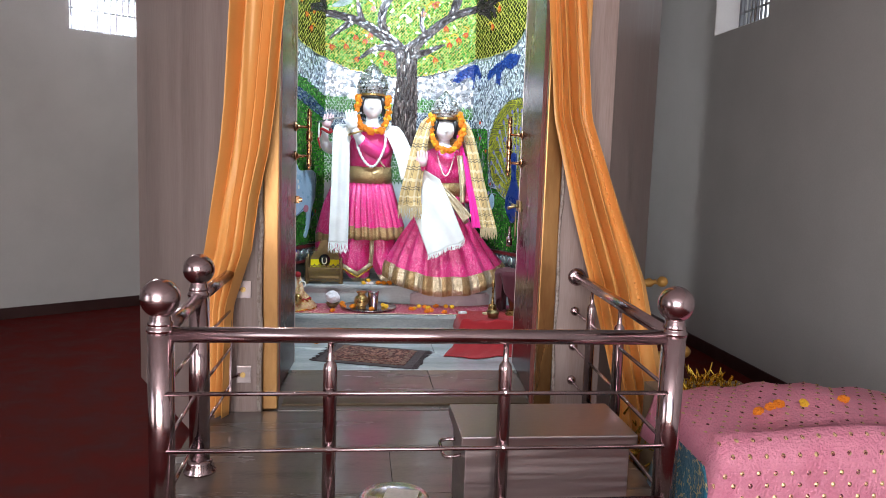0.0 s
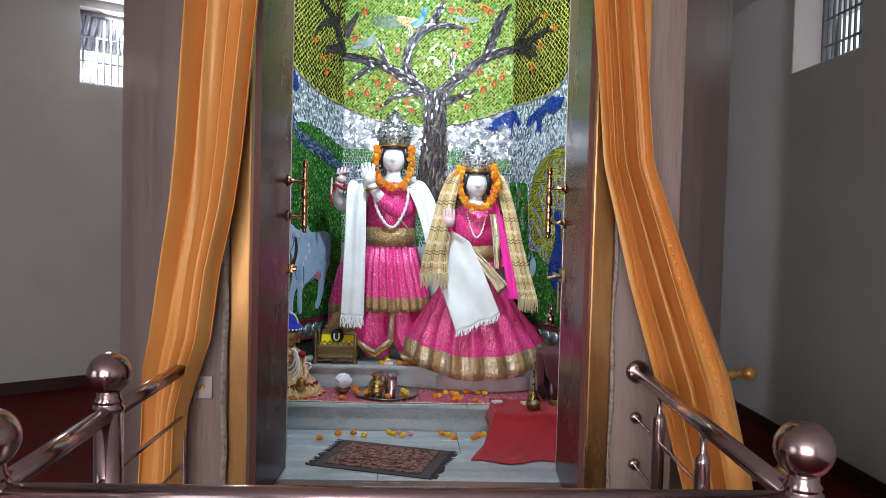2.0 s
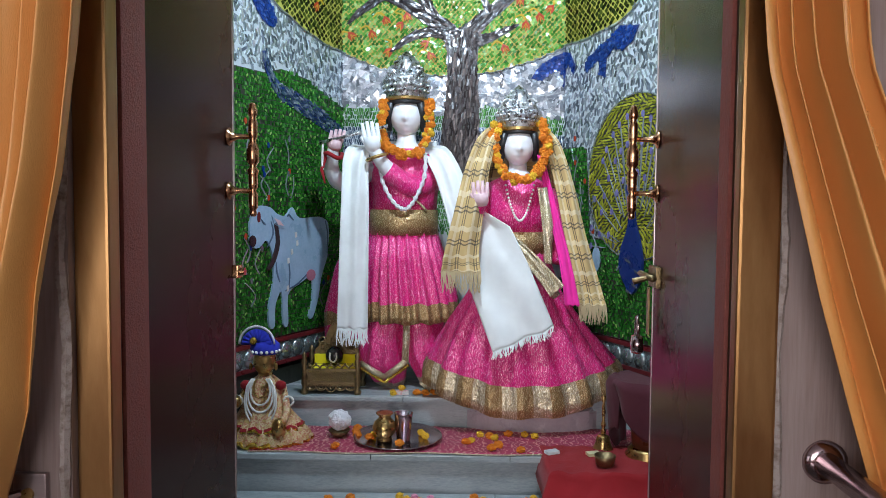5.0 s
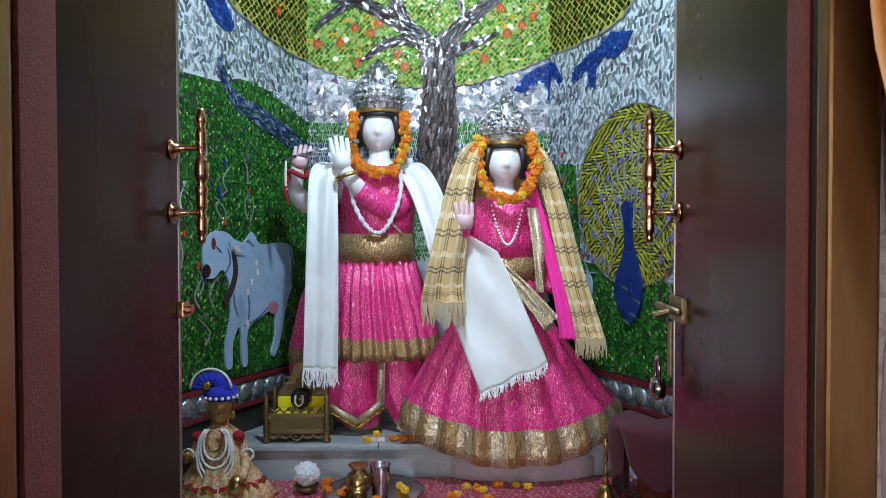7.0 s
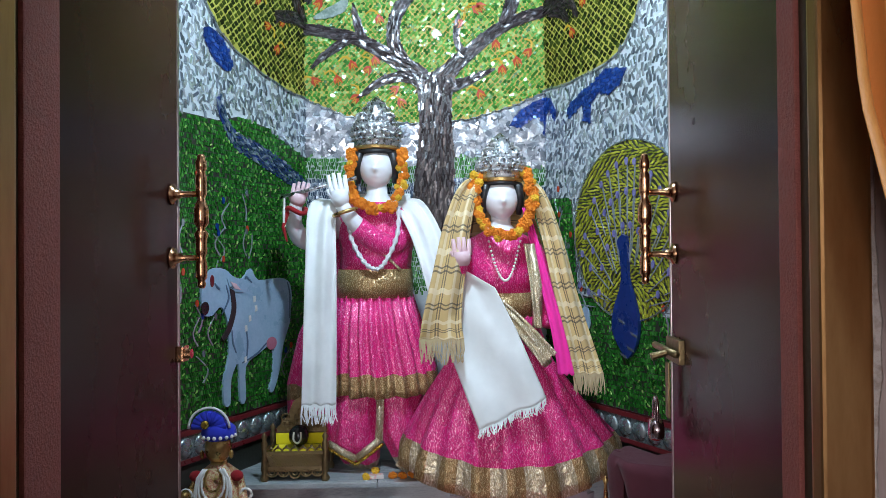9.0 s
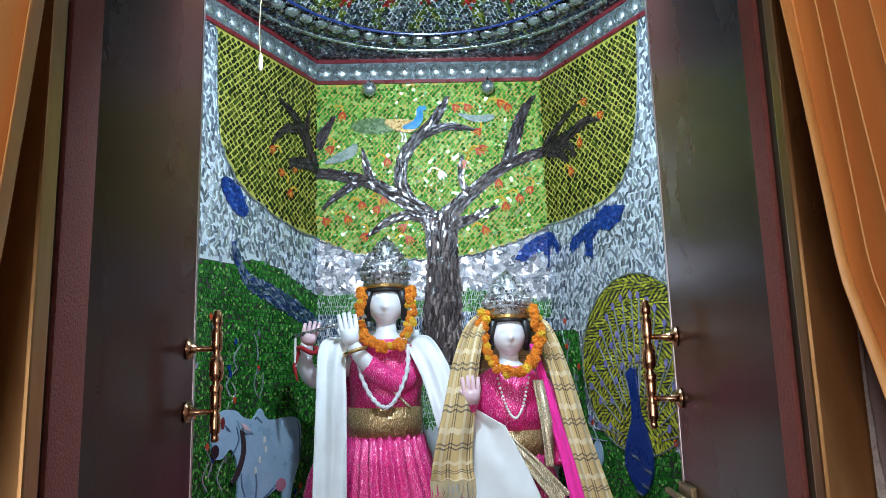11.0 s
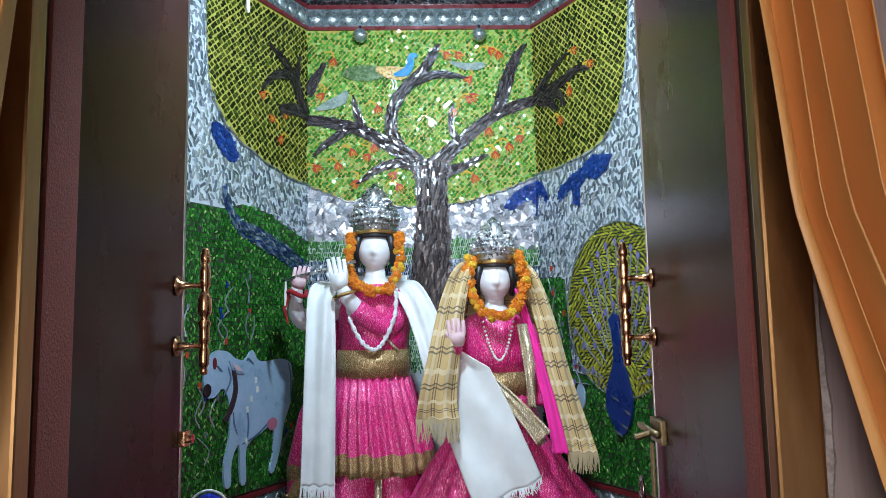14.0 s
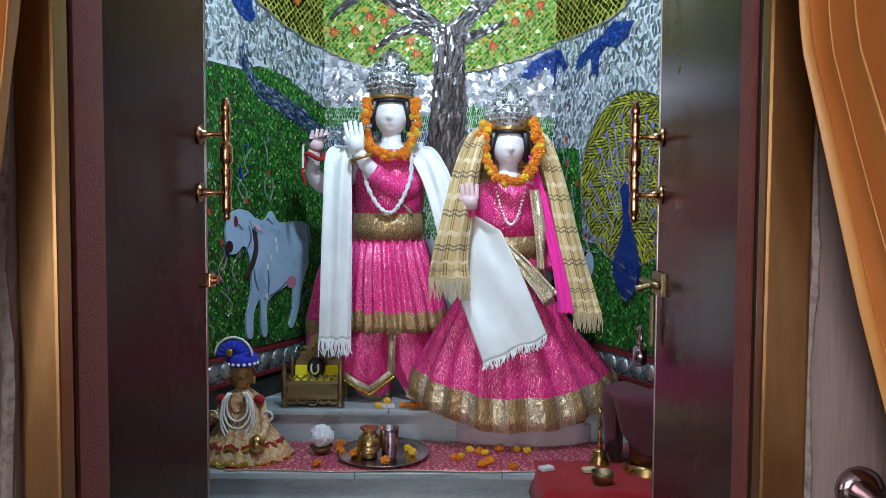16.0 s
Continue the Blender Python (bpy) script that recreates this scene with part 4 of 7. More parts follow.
def side_mural(name, face, can, hill, label):
    w = thing(name, label, "mosaic panel")
    bm = bmesh.new()
    quad = [face(0, LOW, 0), face(1.0, LOW, 0), face(1.0, TOP, 0), face(0, TOP, 0)]
    back = [face(0, LOW, -0.02), face(1.0, LOW, -0.02), face(1.0, TOP, -0.02), face(0, TOP, -0.02)]
    f = [bm.verts.new(p) for p in quad]
    b = [bm.verts.new(p) for p in back]
    bm.faces.new(f), bm.faces.new(b[::-1])
    for i in range(4):
        bm.faces.new((f[i], f[(i + 1) % 4], b[(i + 1) % 4], b[i]))
    part("ground", bm, grout_silver, w)
    cut_shape("canopy_ground", face, [(0.004, TOP)] + [(max(u, 0.004), z) for u, z in can if z < TOP] + [(0.733, TOP)], 0.0005, 0.003, grout_yellow, w)
    cut_shape("hill_ground", face, [(0.004, LOW + 0.002)] + [(max(u, 0.004), min(z, 2.2)) for u, z in hill if u < 0.99] + [(0.998, hill[-1][1]), (0.998, LOW + 0.002)], 0.0005, 0.003, grout_dark, w)

    def in_canopy(u, z):
        return u < 0.735 and z > curve(can, u)
    chips("canopy_chips", face, (0.0, 0.74, 2.22, TOP - 0.005), (0.0350, 0.0165), "quad", (0.0185, 0.0175), lambda u, z: 0 if in_canopy(u + 0.004, z - 0.008) else None, [chip_moss], w, lambda u, z: 0.785 + 0.5 * noise.noise(Vector((u * 5, z * 5, 3))), 0.10, 0.10, 0.003, 0.003, 0.04)
    chips("sky_chips", face, (0.0, 1.0, 1.25, TOP - 0.005), (0.0180, 0.034), "shard", (0.0130, 0.036), lambda u, z: 0 if not in_canopy(u + 0.006, z + 0.008) and z > curve(hill, u) + 0.004 and not (face is RIGHT and inside(FAN, u, z)) else None, [chip_silver], w, 0.0, 0.42, 0.35, 0.004, 0.001, 0.09)
    chips("hill_chips", face, (0.0, 1.0, LOW + 0.01, 2.08), (0.0115, 0.019), "quad", (0.0078, 0.0165), lambda u, z: 0 if z < curve(hill, u) and not (face is RIGHT and inside(FAN, u, z)) and rng.random() < 0.93 else None, [chip_hill], w, 0.0, 0.12, 0.12, 0.004, 0.003, 0.07)
    chips("reed_chips", face, (0.0, 1.0, LOW + 0.02, 2.05), (0.034, 0.0125), "lens", (0.017, 0.0058), lambda u, z: 0 if z < curve(hill, u) - 0.02 and not (face is RIGHT and inside(FAN, u, z)) and rng.random() < 0.45 else None, [chip_leaf], w, lambda u, z: 1.57 + 0.6 * (1 if int(z * 80) % 2 else -1), 0.2, 0.10, 0.004, 0.007, 0.08)
    edge = [face(u, z, 0.008) for u, z in [(p.x, p.y + 0.004 * math.sin(i)) for i, p in enumerate(spline([(u, z - 0.004, 0) for u, z in can], 7))] if z < TOP]
    part("canopy_edge", tube(edge, 0.0045, 6), boss_silver, w, "scalloped silver bead edge")
    for k in range(22):
        u, z = rng.uniform(0.08, 0.9), rng.uniform(LOW + 0.1, 1.7)
        if not (face is RIGHT and inside(FAN, u, z)):
            cut_shape("silver_stem", face, stroke([(u, z), (u + rng.uniform(-0.03, 0.03), z + 0.05), (u + rng.uniform(-0.04, 0.04), z + 0.11)], (0.007, 0.006, 0.004), 3), 0.007, 0.010, chip_silver, w)
            cut_shape("bud", face, ellipse(u + rng.uniform(-0.03, 0.03), z + 0.115, 0.008, 0.014, 8), 0.007, 0.012, rng.choice([chip_red, chip_royal, chip_silver, chip_silver]), w)
    return w


mural_left = side_mural("left_mosaic_wall", LEFT, CAN_L, HILL_L, "glass mosaic wall panel with a green hill and slate stream")
for points, widths in (([(0.0, 2.585), (0.10, 2.59), (0.229, 2.559)], (0.055, 0.06, 0.05)), ([(0.02, 2.61), (0.09, 2.68), (0.149, 2.768), (0.23, 2.82), (0.311, 2.85)], (0.05, 0.045, 0.045, 0.035, 0.01)), ([(0.15, 2.75), (0.24, 2.73), (0.31, 2.68), (0.361, 2.622)], (0.045, 0.04, 0.03, 0.008)), ([(0.06, 2.64), (0.10, 2.75), (0.07, 2.87)], (0.05, 0.045, 0.01))):
    grow_branch(LEFT, points, widths, mural_left)
cut_shape("stream", LEFT, [(max(u, 0.003), z) for u, z in STREAM], 0.004, 0.008, navy, mural_left, "slate blue mosaic stream")
chips("stream_chips", LEFT, (0.0, 0.64, 1.75, 2.13), (0.022, 0.013), "shard", (0.030, 0.011), lambda u, z: 0 if inside(STREAM, u, z) else None, [chip_water], mural_left, lambda u, z: 0.25 if u < 0.5 else 1.2, 0.25, 0.3, 0.004, 0.008, 0.09)
BLOT = ellipse(0.60, 2.315, 0.10, 0.05, 18, 0.75)
cut_shape("blue_shape", LEFT, BLOT, 0.004, 0.008, navy, mural_left, "royal blue mosaic shape")
chips("blue_chips", LEFT, (0.48, 0.72, 2.2, 2.45), (0.016, 0.016), "quad", (0.015, 0.014), lambda u, z: 0 if inside(BLOT, u, z) and not (z > curve(CAN_L, u)) else None, [chip_royal], mural_left, 0.5, 0.5, 0.3, 0.003, 0.008, 0.08)
grazer = cut_shape("pale_blue_grazing_shape", LEFT, [(p.x, p.y) for p in spline([(q[0], q[1], 0) for q in ((0.135, 1.30), (0.15, 1.36), (0.22, 1.385), (0.37, 1.38), (0.42, 1.43), (0.47, 1.39), (0.53, 1.40), (0.58, 1.43), (0.66, 1.43), (0.71, 1.36), (0.70, 1.26), (0.65, 1.25), (0.60, 1.28), (0.56, 1.20), (0.56, 1.08), (0.59, 0.98), (0.585, 0.885), (0.55, 0.885), (0.545, 0.98), (0.50, 1.04), (0.49, 0.885), (0.455, 0.885), (0.455, 1.02), (0.38, 1.06), (0.28, 1.09), (0.27, 0.98), (0.30, 0.90), (0.27, 0.89), (0.225, 0.98), (0.20, 1.08), (0.15, 1.18))], 3)], 0.005, 0.016, pale_blue, mural_left, "pale blue plain grazing shape")
cut_shape("collar", LEFT, stroke([(0.545, 1.36), (0.53, 1.27), (0.56, 1.19), (0.60, 1.15)], (0.02, 0.025, 0.028, 0.02)), 0.016, 0.021, chip_bark, grazer)
cut_shape("pink_patch", LEFT, ellipse(0.285, 1.10, 0.035, 0.028, 14), 0.016, 0.019, surface("dusty_pink_glass", [(0.3, (0.42, 0.12, 0.18)), (0.7, (0.52, 0.18, 0.25))], (0.3, 0.4), 20), grazer)
cut_shape("dark_muzzle", LEFT, ellipse(0.695, 1.28, 0.022, 0.026, 12), 0.0165, 0.019, black_stone, grazer)

line_blue = surface("slate_blue_line", [(0.3, (0.05, 0.10, 0.17)), (0.7, (0.09, 0.15, 0.24))], (0.3, 0.4), 20)
cut_shape("flap", LEFT, [(0.572, 1.392), (0.517, 1.378), (0.471, 1.334), (0.52, 1.336), (0.555, 1.352)], 0.0165, 0.021, pale_blue, grazer)
cut_shape("flap_lining", LEFT, [(0.556, 1.380), (0.52, 1.369), (0.49, 1.343), (0.53, 1.350)], 0.0215, 0.023, lip_pink, grazer)
for points in ([(0.541, 1.18), (0.535, 1.13), (0.515, 1.085)], [(0.455, 1.19), (0.445, 1.12), (0.452, 1.05)], [(0.48, 1.04), (0.39, 1.065), (0.32, 1.105)], [(0.46, 1.385), (0.45, 1.395), (0.415, 1.37)], [(0.575, 1.365), (0.56, 1.31), (0.60, 1.25)], [(0.17, 1.365), (0.15, 1.30), (0.155, 1.20)], [(0.64, 1.375), (0.625, 1.36), (0.61, 1.35)]):
    cut_shape("contour_line", LEFT, stroke(points, (0.004, 0.009, 0.005), 4), 0.0165, 0.0185, line_blue, grazer)
cut_shape("red_mark", LEFT, ellipse(0.655, 1.385, 0.011, 0.024, 12), 0.0165, 0.019, band_red, grazer)
for u, z in ((0.40, 1.30), (0.39, 1.26), (0.43, 1.22), (0.455, 1.18), (0.46, 1.05)):
    cut_shape("silver_fleck", LEFT, [(u - 0.006, z + 0.014), (u + 0.007, z + 0.012), (u + 0.005, z - 0.014), (u - 0.008, z - 0.010)], 0.0165, 0.0195, pearl, grazer)
mural_right = side_mural("right_mosaic_wall", RIGHT, CAN_R, HILL_R, "glass mosaic wall panel with an olive fan on silver")
for points, widths in (([(0.0, 2.65), (0.10, 2.66), (0.253, 2.678), (0.36, 2.70), (0.446, 2.674)], (0.055, 0.05, 0.05, 0.04, 0.01)), ([(0.06, 2.64), (0.15, 2.60), (0.192, 2.552)], (0.06, 0.05, 0.02)), ([(0.04, 2.68), (0.13, 2.73), (0.20, 2.77), (0.30, 2.80)], (0.04, 0.035, 0.03, 0.01)), ([(0.13, 2.66), (0.22, 2.62), (0.26, 2.55)], (0.05, 0.04, 0.01))):
    grow_branch(RIGHT, points, widths, mural_right)
for u, z in ((0.45, 2.70), (0.30, 2.62), (0.22, 2.50), (0.34, 2.80)):
    leaf_spray(RIGHT, u, z, mural_right, rng.uniform(-2, 0), 0.035)
for u, z in ((0.18, 2.55), (0.28, 2.50), (0.35, 2.60), (0.22, 2.42)):
    leaf_spray(LEFT, u, z, mural_left, rng.uniform(-2, 0), 0.035)
SWIM_R = [(0.0, 2.235), (0.05, 2.225), (0.10, 2.15), (0.085, 2.11), (0.05, 2.17), (0.02, 2.15), (0.0, 2.05)]
SWIM_R2 = [(0.18, 2.15), (0.19, 2.10), (0.235, 2.12), (0.29, 2.15), (0.30, 2.07), (0.34, 2.06), (0.345, 2.14), (0.40, 2.18), (0.47, 2.16), (0.53, 2.19), (0.575, 2.25), (0.51, 2.26), (0.44, 2.275), (0.38, 2.235), (0.28, 2.205)]
for poly in (SWIM_R, SWIM_R2):
    cut_shape("blue_shape", RIGHT, [(max(u, 0.003), z) for u, z in poly], 0.004, 0.009, navy, mural_right, "royal blue mosaic shape")
    chips("blue_chips", RIGHT, (0.0, 0.6, 2.03, 2.3), (0.016, 0.016), "quad", (0.015, 0.014), lambda u, z: 0 if inside(poly, u, z) else None, [chip_royal], mural_right, 0.5, 0.5, 0.3, 0.003, 0.009, 0.08)
for z in (2.45, 2.78):
    cut_shape("blue_shape", RIGHT, ellipse(0.86, z, 0.06, 0.09, 14, 0.3), 0.006, 0.011, navy, mural_right)
fan = cut_shape("olive_fan", RIGHT, FAN, 0.003, 0.006, grout_dark, mural_right, "olive green mosaic fan with silver ribs")
chips("fan_chips", RIGHT, (0.22, 0.93, 1.19, 1.96), (0.026, 0.0135), "lens", (0.034, 0.009), lambda u, z: 0 if inside(FAN, u, z) else None, [chip_olive], fan, lambda u, z: math.atan2(z - 1.2, u - 0.575) + 1.57 + 0.6 * math.sin(40 * math.hypot(z - 1.2, u - 0.575)), 0.2, 0.2, 0.004, 0.006, 0.07)
part("fan_edge", tube([RIGHT(u, z, 0.010) for u, z in FAN + FAN[:1]], 0.004, 6), boss_silver, fan)
violet_glass = surface("violet_glass", [(0.3, (0.10, 0.10, 0.28)), (0.7, (0.22, 0.20, 0.42))], (0.2, 0.3), 20)
for count, inner_end, outer_end, first, last in ((19, 0.60, 0.90, 0.02, 3.12), (15, 0.36, 0.72, 0.12, 3.0), (10, 0.30, 0.52, 0.25, 2.9)):
    for k in range(count):
        a = ease(first, last, k / (count - 1)) + rng.uniform(-0.04, 0.04)
        p = [(0.575 + 0.34 * r * math.cos(a), 1.24 + 0.69 * r * math.sin(a)) for r in (inner_end, 0.5 * (inner_end + outer_end), outer_end)]
        rib = cut_shape("silver_rib", RIGHT, stroke(p, (0.0035, 0.005, 0.005), 3), 0.011, 0.015, chip_silver, fan)
        cut_shape("violet_eye", RIGHT, ellipse(p[2][0], p[2][1], 0.009, 0.016, 12), 0.0165, 0.021, violet_glass, rib)
cut_shape("blue_body_shape", RIGHT, [(p.x, p.y) for p in spline([(q[0], q[1], 0) for q in ((0.555, 1.56), (0.525, 1.53), (0.54, 1.48), (0.545, 1.36), (0.50, 1.25), (0.49, 1.16), (0.54, 1.08), (0.58, 1.05), (0.63, 1.11), (0.645, 1.20), (0.62, 1.30), (0.59, 1.38), (0.585, 1.50), (0.58, 1.55))], 4)], 0.012, 0.026, navy, fan, "dark blue plain body shape")
for u, z in ((0.55, 1.20), (0.62, 1.15), (0.60, 1.09), (0.56, 1.06)):
    cut_shape("silver_fleck", RIGHT, [(u - 0.02, z + 0.012), (u + 0.015, z), (u + 0.022, z - 0.012), (u - 0.012, z - 0.002)], 0.0265, 0.029, chip_silver, fan)
cut_shape("pale_blue_shape", RIGHT, ellipse(0.30, 1.19, 0.03, 0.06, 14), 0.005, 0.012, pale_blue, mural_right)

# dado with round bosses, frieze, and returns towards the door
def boss_band(name, face, u0, u1, z0, z1, rows_label, spacing, out=0.0):
    b = thing(name, rows_label, "moulding", kind="structure")
    for lo, hi, mat, d in ((z0, z0 + 0.018, band_red, 0.016), (z0 + 0.018, z1 - 0.018, band_grey, 0.010), (z1 - 0.018, z1, band_red, 0.016)):
        cut_shape("band", face, [(u0, lo), (u1, lo), (u1, hi), (u0, hi)], out - 0.02, out + d, mat, b)
    n = int((u1 - u0) / spacing)
    r = min(0.47 * spacing, 0.49 * (z1 - z0 - 0.036))
    ball = bmesh.new()
    add_lathe(ball, [(r, 0.0), (0.98 * r, 0.10 * r), (0.85 * r, 0.22 * r), (0.5 * r, 0.38 * r), (0.0, 0.45 * r)], 14)
    base = bpy.data.meshes.new("boss")
    ball.to_mesh(base), ball.free()
    base.polygons.foreach_set("use_smooth", np.ones(len(base.polygons), dtype=bool))
    base.materials.append(boss_silver)
    toward = face.n
    turn = Vector((0, 0, 1)).rotation_difference(toward).to_matrix().to_4x4()
    for k in range(n):
        o = new("boss", base)
        o.parent = b
        o.matrix_world = Matrix.Translation(face(u0 + (k + 0.5) * (u1 - u0) / n, 0.5 * (z0 + z1), out + 0.010)) @ turn
    return b


boss_band("frieze", BACK, -0.575, 0.575, 3.03, 3.16, "silver boss frieze with maroon edges", 0.077)
boss_band("frieze", LEFT, 0.012, 1.0, 3.03, 3.16, "silver boss frieze with maroon edges", 0.077)
boss_band("frieze", RIGHT, 0.012, 1.0, 3.03, 3.16, "silver boss frieze with maroon edges", 0.077)
boss_band("dado", LEFT, 0.012, 1.0, 0.70, 0.825, "dark boss dado with maroon edges", 0.082)
boss_band("dado", RIGHT, 0.012, 1.0, 0.70, 0.825, "dark boss dado with maroon edges", 0.082)
for face in (LEFT, RIGHT):
    cut_shape("wall_base", face, [(0.01, 0.44), (1.0, 0.44), (1.0, 0.70), (0.01, 0.70)], -0.018, 0.002, grout_dark, None)
for ob in [o for o in scene.objects if o.name.startswith("wall_base")]:
    tagged(ob, "dark blue painted wall base", "wall base", kind="structure")
for u in (-0.30, 0.30):
    g = tagged(part("glass_bulb", add_ball(bmesh.new(), (u, -0.05, 2.985), 0.036, 18), boss_silver, smooth=True), "silvered glass ball bracket lamp on the frieze", "glass ball", "frieze balls")
    part("bracket", tube([(u, -0.012, 3.035), (u, -0.05, 3.03), (u, -0.05, 3.016)], 0.008, 8), steel, g)

# front return walls and mosaic beam above the doors
beam = thing("mosaic_beam", "mirror mosaic beam with a cream lower edge", "beam", kind="structure")
part("core", box((-0.78, BEAM + 0.012, 2.785), (0.76, BEAM + 0.08, CEIL)), grout_dark, beam)
part("cream_edge", box((-0.78, BEAM - 0.004, 2.764), (0.76, BEAM + 0.010, 2.784), 0.002), cream_paint, beam)
FRONTAGE = Face((0, BEAM + 0.012), (1, 0), (0, -1))
chips("beam_chips", FRONTAGE, (-0.74, 0.72, 2.80, 3.2), (0.028, 0.024), "tri", (0.046, 0.046), lambda u, z: 1 if rng.random() < 0.14 else 2 if rng.random() < 0.06 else 0, [chip_silver, chip_red, chip_royal], beam, 0, 1.5, 0.35, 0.004, 0.001, 0.1)

# chamber ceiling: flat soffit, ring of bosses, shallow vault with vines
ring_c, ring_r = Vector((0.0, -0.98)), 0.83


def vault(x, y, d=0.0):
    r = min(1.0, (Vector((x, y)) - ring_c).length / (ring_r - 0.05))
    return (x, y, 3.17 + 0.20 * math.cos(r * math.pi / 2) - d)


cv, cf, ci = [], [], []


def ceiling_add(bm, index):
    o = len(cv)
    bm.verts.ensure_lookup_table()
    for i, v in enumerate(bm.verts):
        v.index = i
        cv.append(tuple(v.co))
    for f in bm.faces:
        cf.append(tuple(o + v.index for v in f.verts)), ci.append(index)
    bm.free()


flat = bmesh.new()
n = 64
hexa = [(-0.60, 0.01), (0.60, 0.01), (1.06, -0.88), (0.72, BEAM), (-0.72, BEAM), (-1.06, -0.88)]


def hex_edge(a):
    d = Vector((math.cos(a), math.sin(a)))
    best = 9.0
    for p, q in zip(hexa, hexa[1:] + hexa[:1]):
        p, q = Vector(p) - ring_c, Vector(q) - ring_c
        e = q - p
        det = d.x * -e.y + d.y * e.x
        if abs(det) > 1e-6:
            t = (p.x * -e.y + p.y * e.x) / det
            s = (d.x * p.y - d.y * p.x) / det
            if t > 0 and -1e-4 <= s <= 1.0001:
                best = min(best, t)
    return best


rim_out = [flat.verts.new((ring_c.x + hex_edge(2 * math.pi * k / n) * math.cos(2 * math.pi * k / n), ring_c.y + hex_edge(2 * math.pi * k / n) * math.sin(2 * math.pi * k / n), 3.165)) for k in range(n)]
rim_in = [flat.verts.new((ring_c.x + (ring_r - 0.05) * math.cos(2 * math.pi * k / n), ring_c.y + (ring_r - 0.05) * math.sin(2 * math.pi * k / n), 3.17)) for k in range(n)]
for k in range(n):
    flat.faces.new((rim_out[k], rim_out[(k + 1) % n], rim_in[(k + 1) % n], rim_in[k]))
ceiling_add(flat, 0)
dome = bmesh.new()
rows = [[dome.verts.new(vault(ring_c.x + (ring_r - 0.05) * (1 - j / 10) * math.cos(2 * math.pi * k / n) + 1e-5, ring_c.y + (ring_r - 0.05) * (1 - j / 10) * math.sin(2 * math.pi * k / n))) for k in range(n)] for j in range(10)]
for a, b in zip(rows, rows[1:]):
    for k in range(n):
        dome.faces.new((a[k], a[(k + 1) % n], b[(k + 1) % n], b[k]))
dome.faces.new(rows[-1])
ceiling_add(dome, 0)
for r, w, mi in ((0.90, 0.012, 3), (0.862, 0.006, 2), (0.845, 0.005, 3), (0.725, 0.006, 2)):
    ceiling_add(add_tube(bmesh.new(), [(ring_c.x + r * 0.97 * math.cos(2 * math.pi * k / n), ring_c.y + r * 0.97 * math.sin(2 * math.pi * k / n), 3.166) for k in range(n + 1)], w, 6, False), mi)
for k in range(58):
    a = 2 * math.pi * k / 58
    ceiling_add(add_lathe(bmesh.new(), [(0.033, 0.0), (0.030, -0.010), (0.018, -0.020), (0.0, -0.024)], 10, (ring_c.x + 0.765 * math.cos(a), ring_c.y + 0.765 * math.sin(a), 3.171)), 3)
hex_in = [Vector(p) * 0.985 + ring_c * 0.015 for p in hexa]
for p, q in zip(hex_in[:2] + hex_in[2:3] + hex_in[5:], hex_in[1:3] + hex_in[3:4] + hex_in[:1]):
    ceiling_add(add_tube(bmesh.new(), [(p.x, p.y, 3.16), (q.x, q.y, 3.16)], 0.012, 6), 4)
for x0 in (-0.585, 0.585):
    for off in (-0.05, 0.05):
        ceiling_add(add_tube(bmesh.new(), [vault((x0 + off) * (1 + 0.34 * (y + 1.0)), y, 0.004) for y in np.linspace(-1.55, -0.62, 14)], 0.006, 6), 2)
    for k in range(12):
        y = -1.52 + k * 0.078
        ceiling_add(add_lathe(bmesh.new(), [(0.034, 0.0), (0.030, -0.008), (0.016, -0.015), (0.0, -0.018)], 10, vault(x0 * (1 + 0.34 * (y + 1.0)), y)), 3)


petals = []
for x in (0.0, 0.19, 0.37):
    for k, y in enumerate((-0.44, -0.66, -0.95, -1.30)):
        for side in ((1, -1) if x else (1,)):
            petals.append(Vector((side * (x + (0.05 if k % 2 else 0.0)), y - 0.35 * x * x + 0.02 * math.sin(9 * x + k))))


def on_ceiling(u, z):
    q = Vector((u, z)) - ring_c
    r, a = q.length, math.atan2(q.y, q.x)
    if r > hex_edge(a) - 0.02:
        return None
    if r > 0.81:
        return 3 if rng.random() < 0.35 else 0
    if r > 0.72:
        return 3
    band = abs(u) / (1 + 0.34 * (z + 1.0))
    if 0.54 < band < 0.63:
        return 3
    for p in petals:
        d = Vector((u, z)) - p
        if d.length < 0.026 + 0.014 * math.cos(5 * math.atan2(d.y, d.x)):
            return 1
    if band >= 0.63:
        return 2 if math.sin(26 * z + 3 * math.sin(14 * u)) > 0.25 else 3 if rng.random() < 0.3 else 0
    vine = min(abs(abs(u) - x - 0.045 * math.sin(17 * z + 5 * x)) for x in (0.02, 0.20, 0.36, 0.49))
    arch = abs(z + 0.44 + 0.42 * u * u + 0.03 * math.sin(25 * abs(u)))
    return 2 if min(vine, arch) < 0.024 and rng.random() < 0.85 else 0


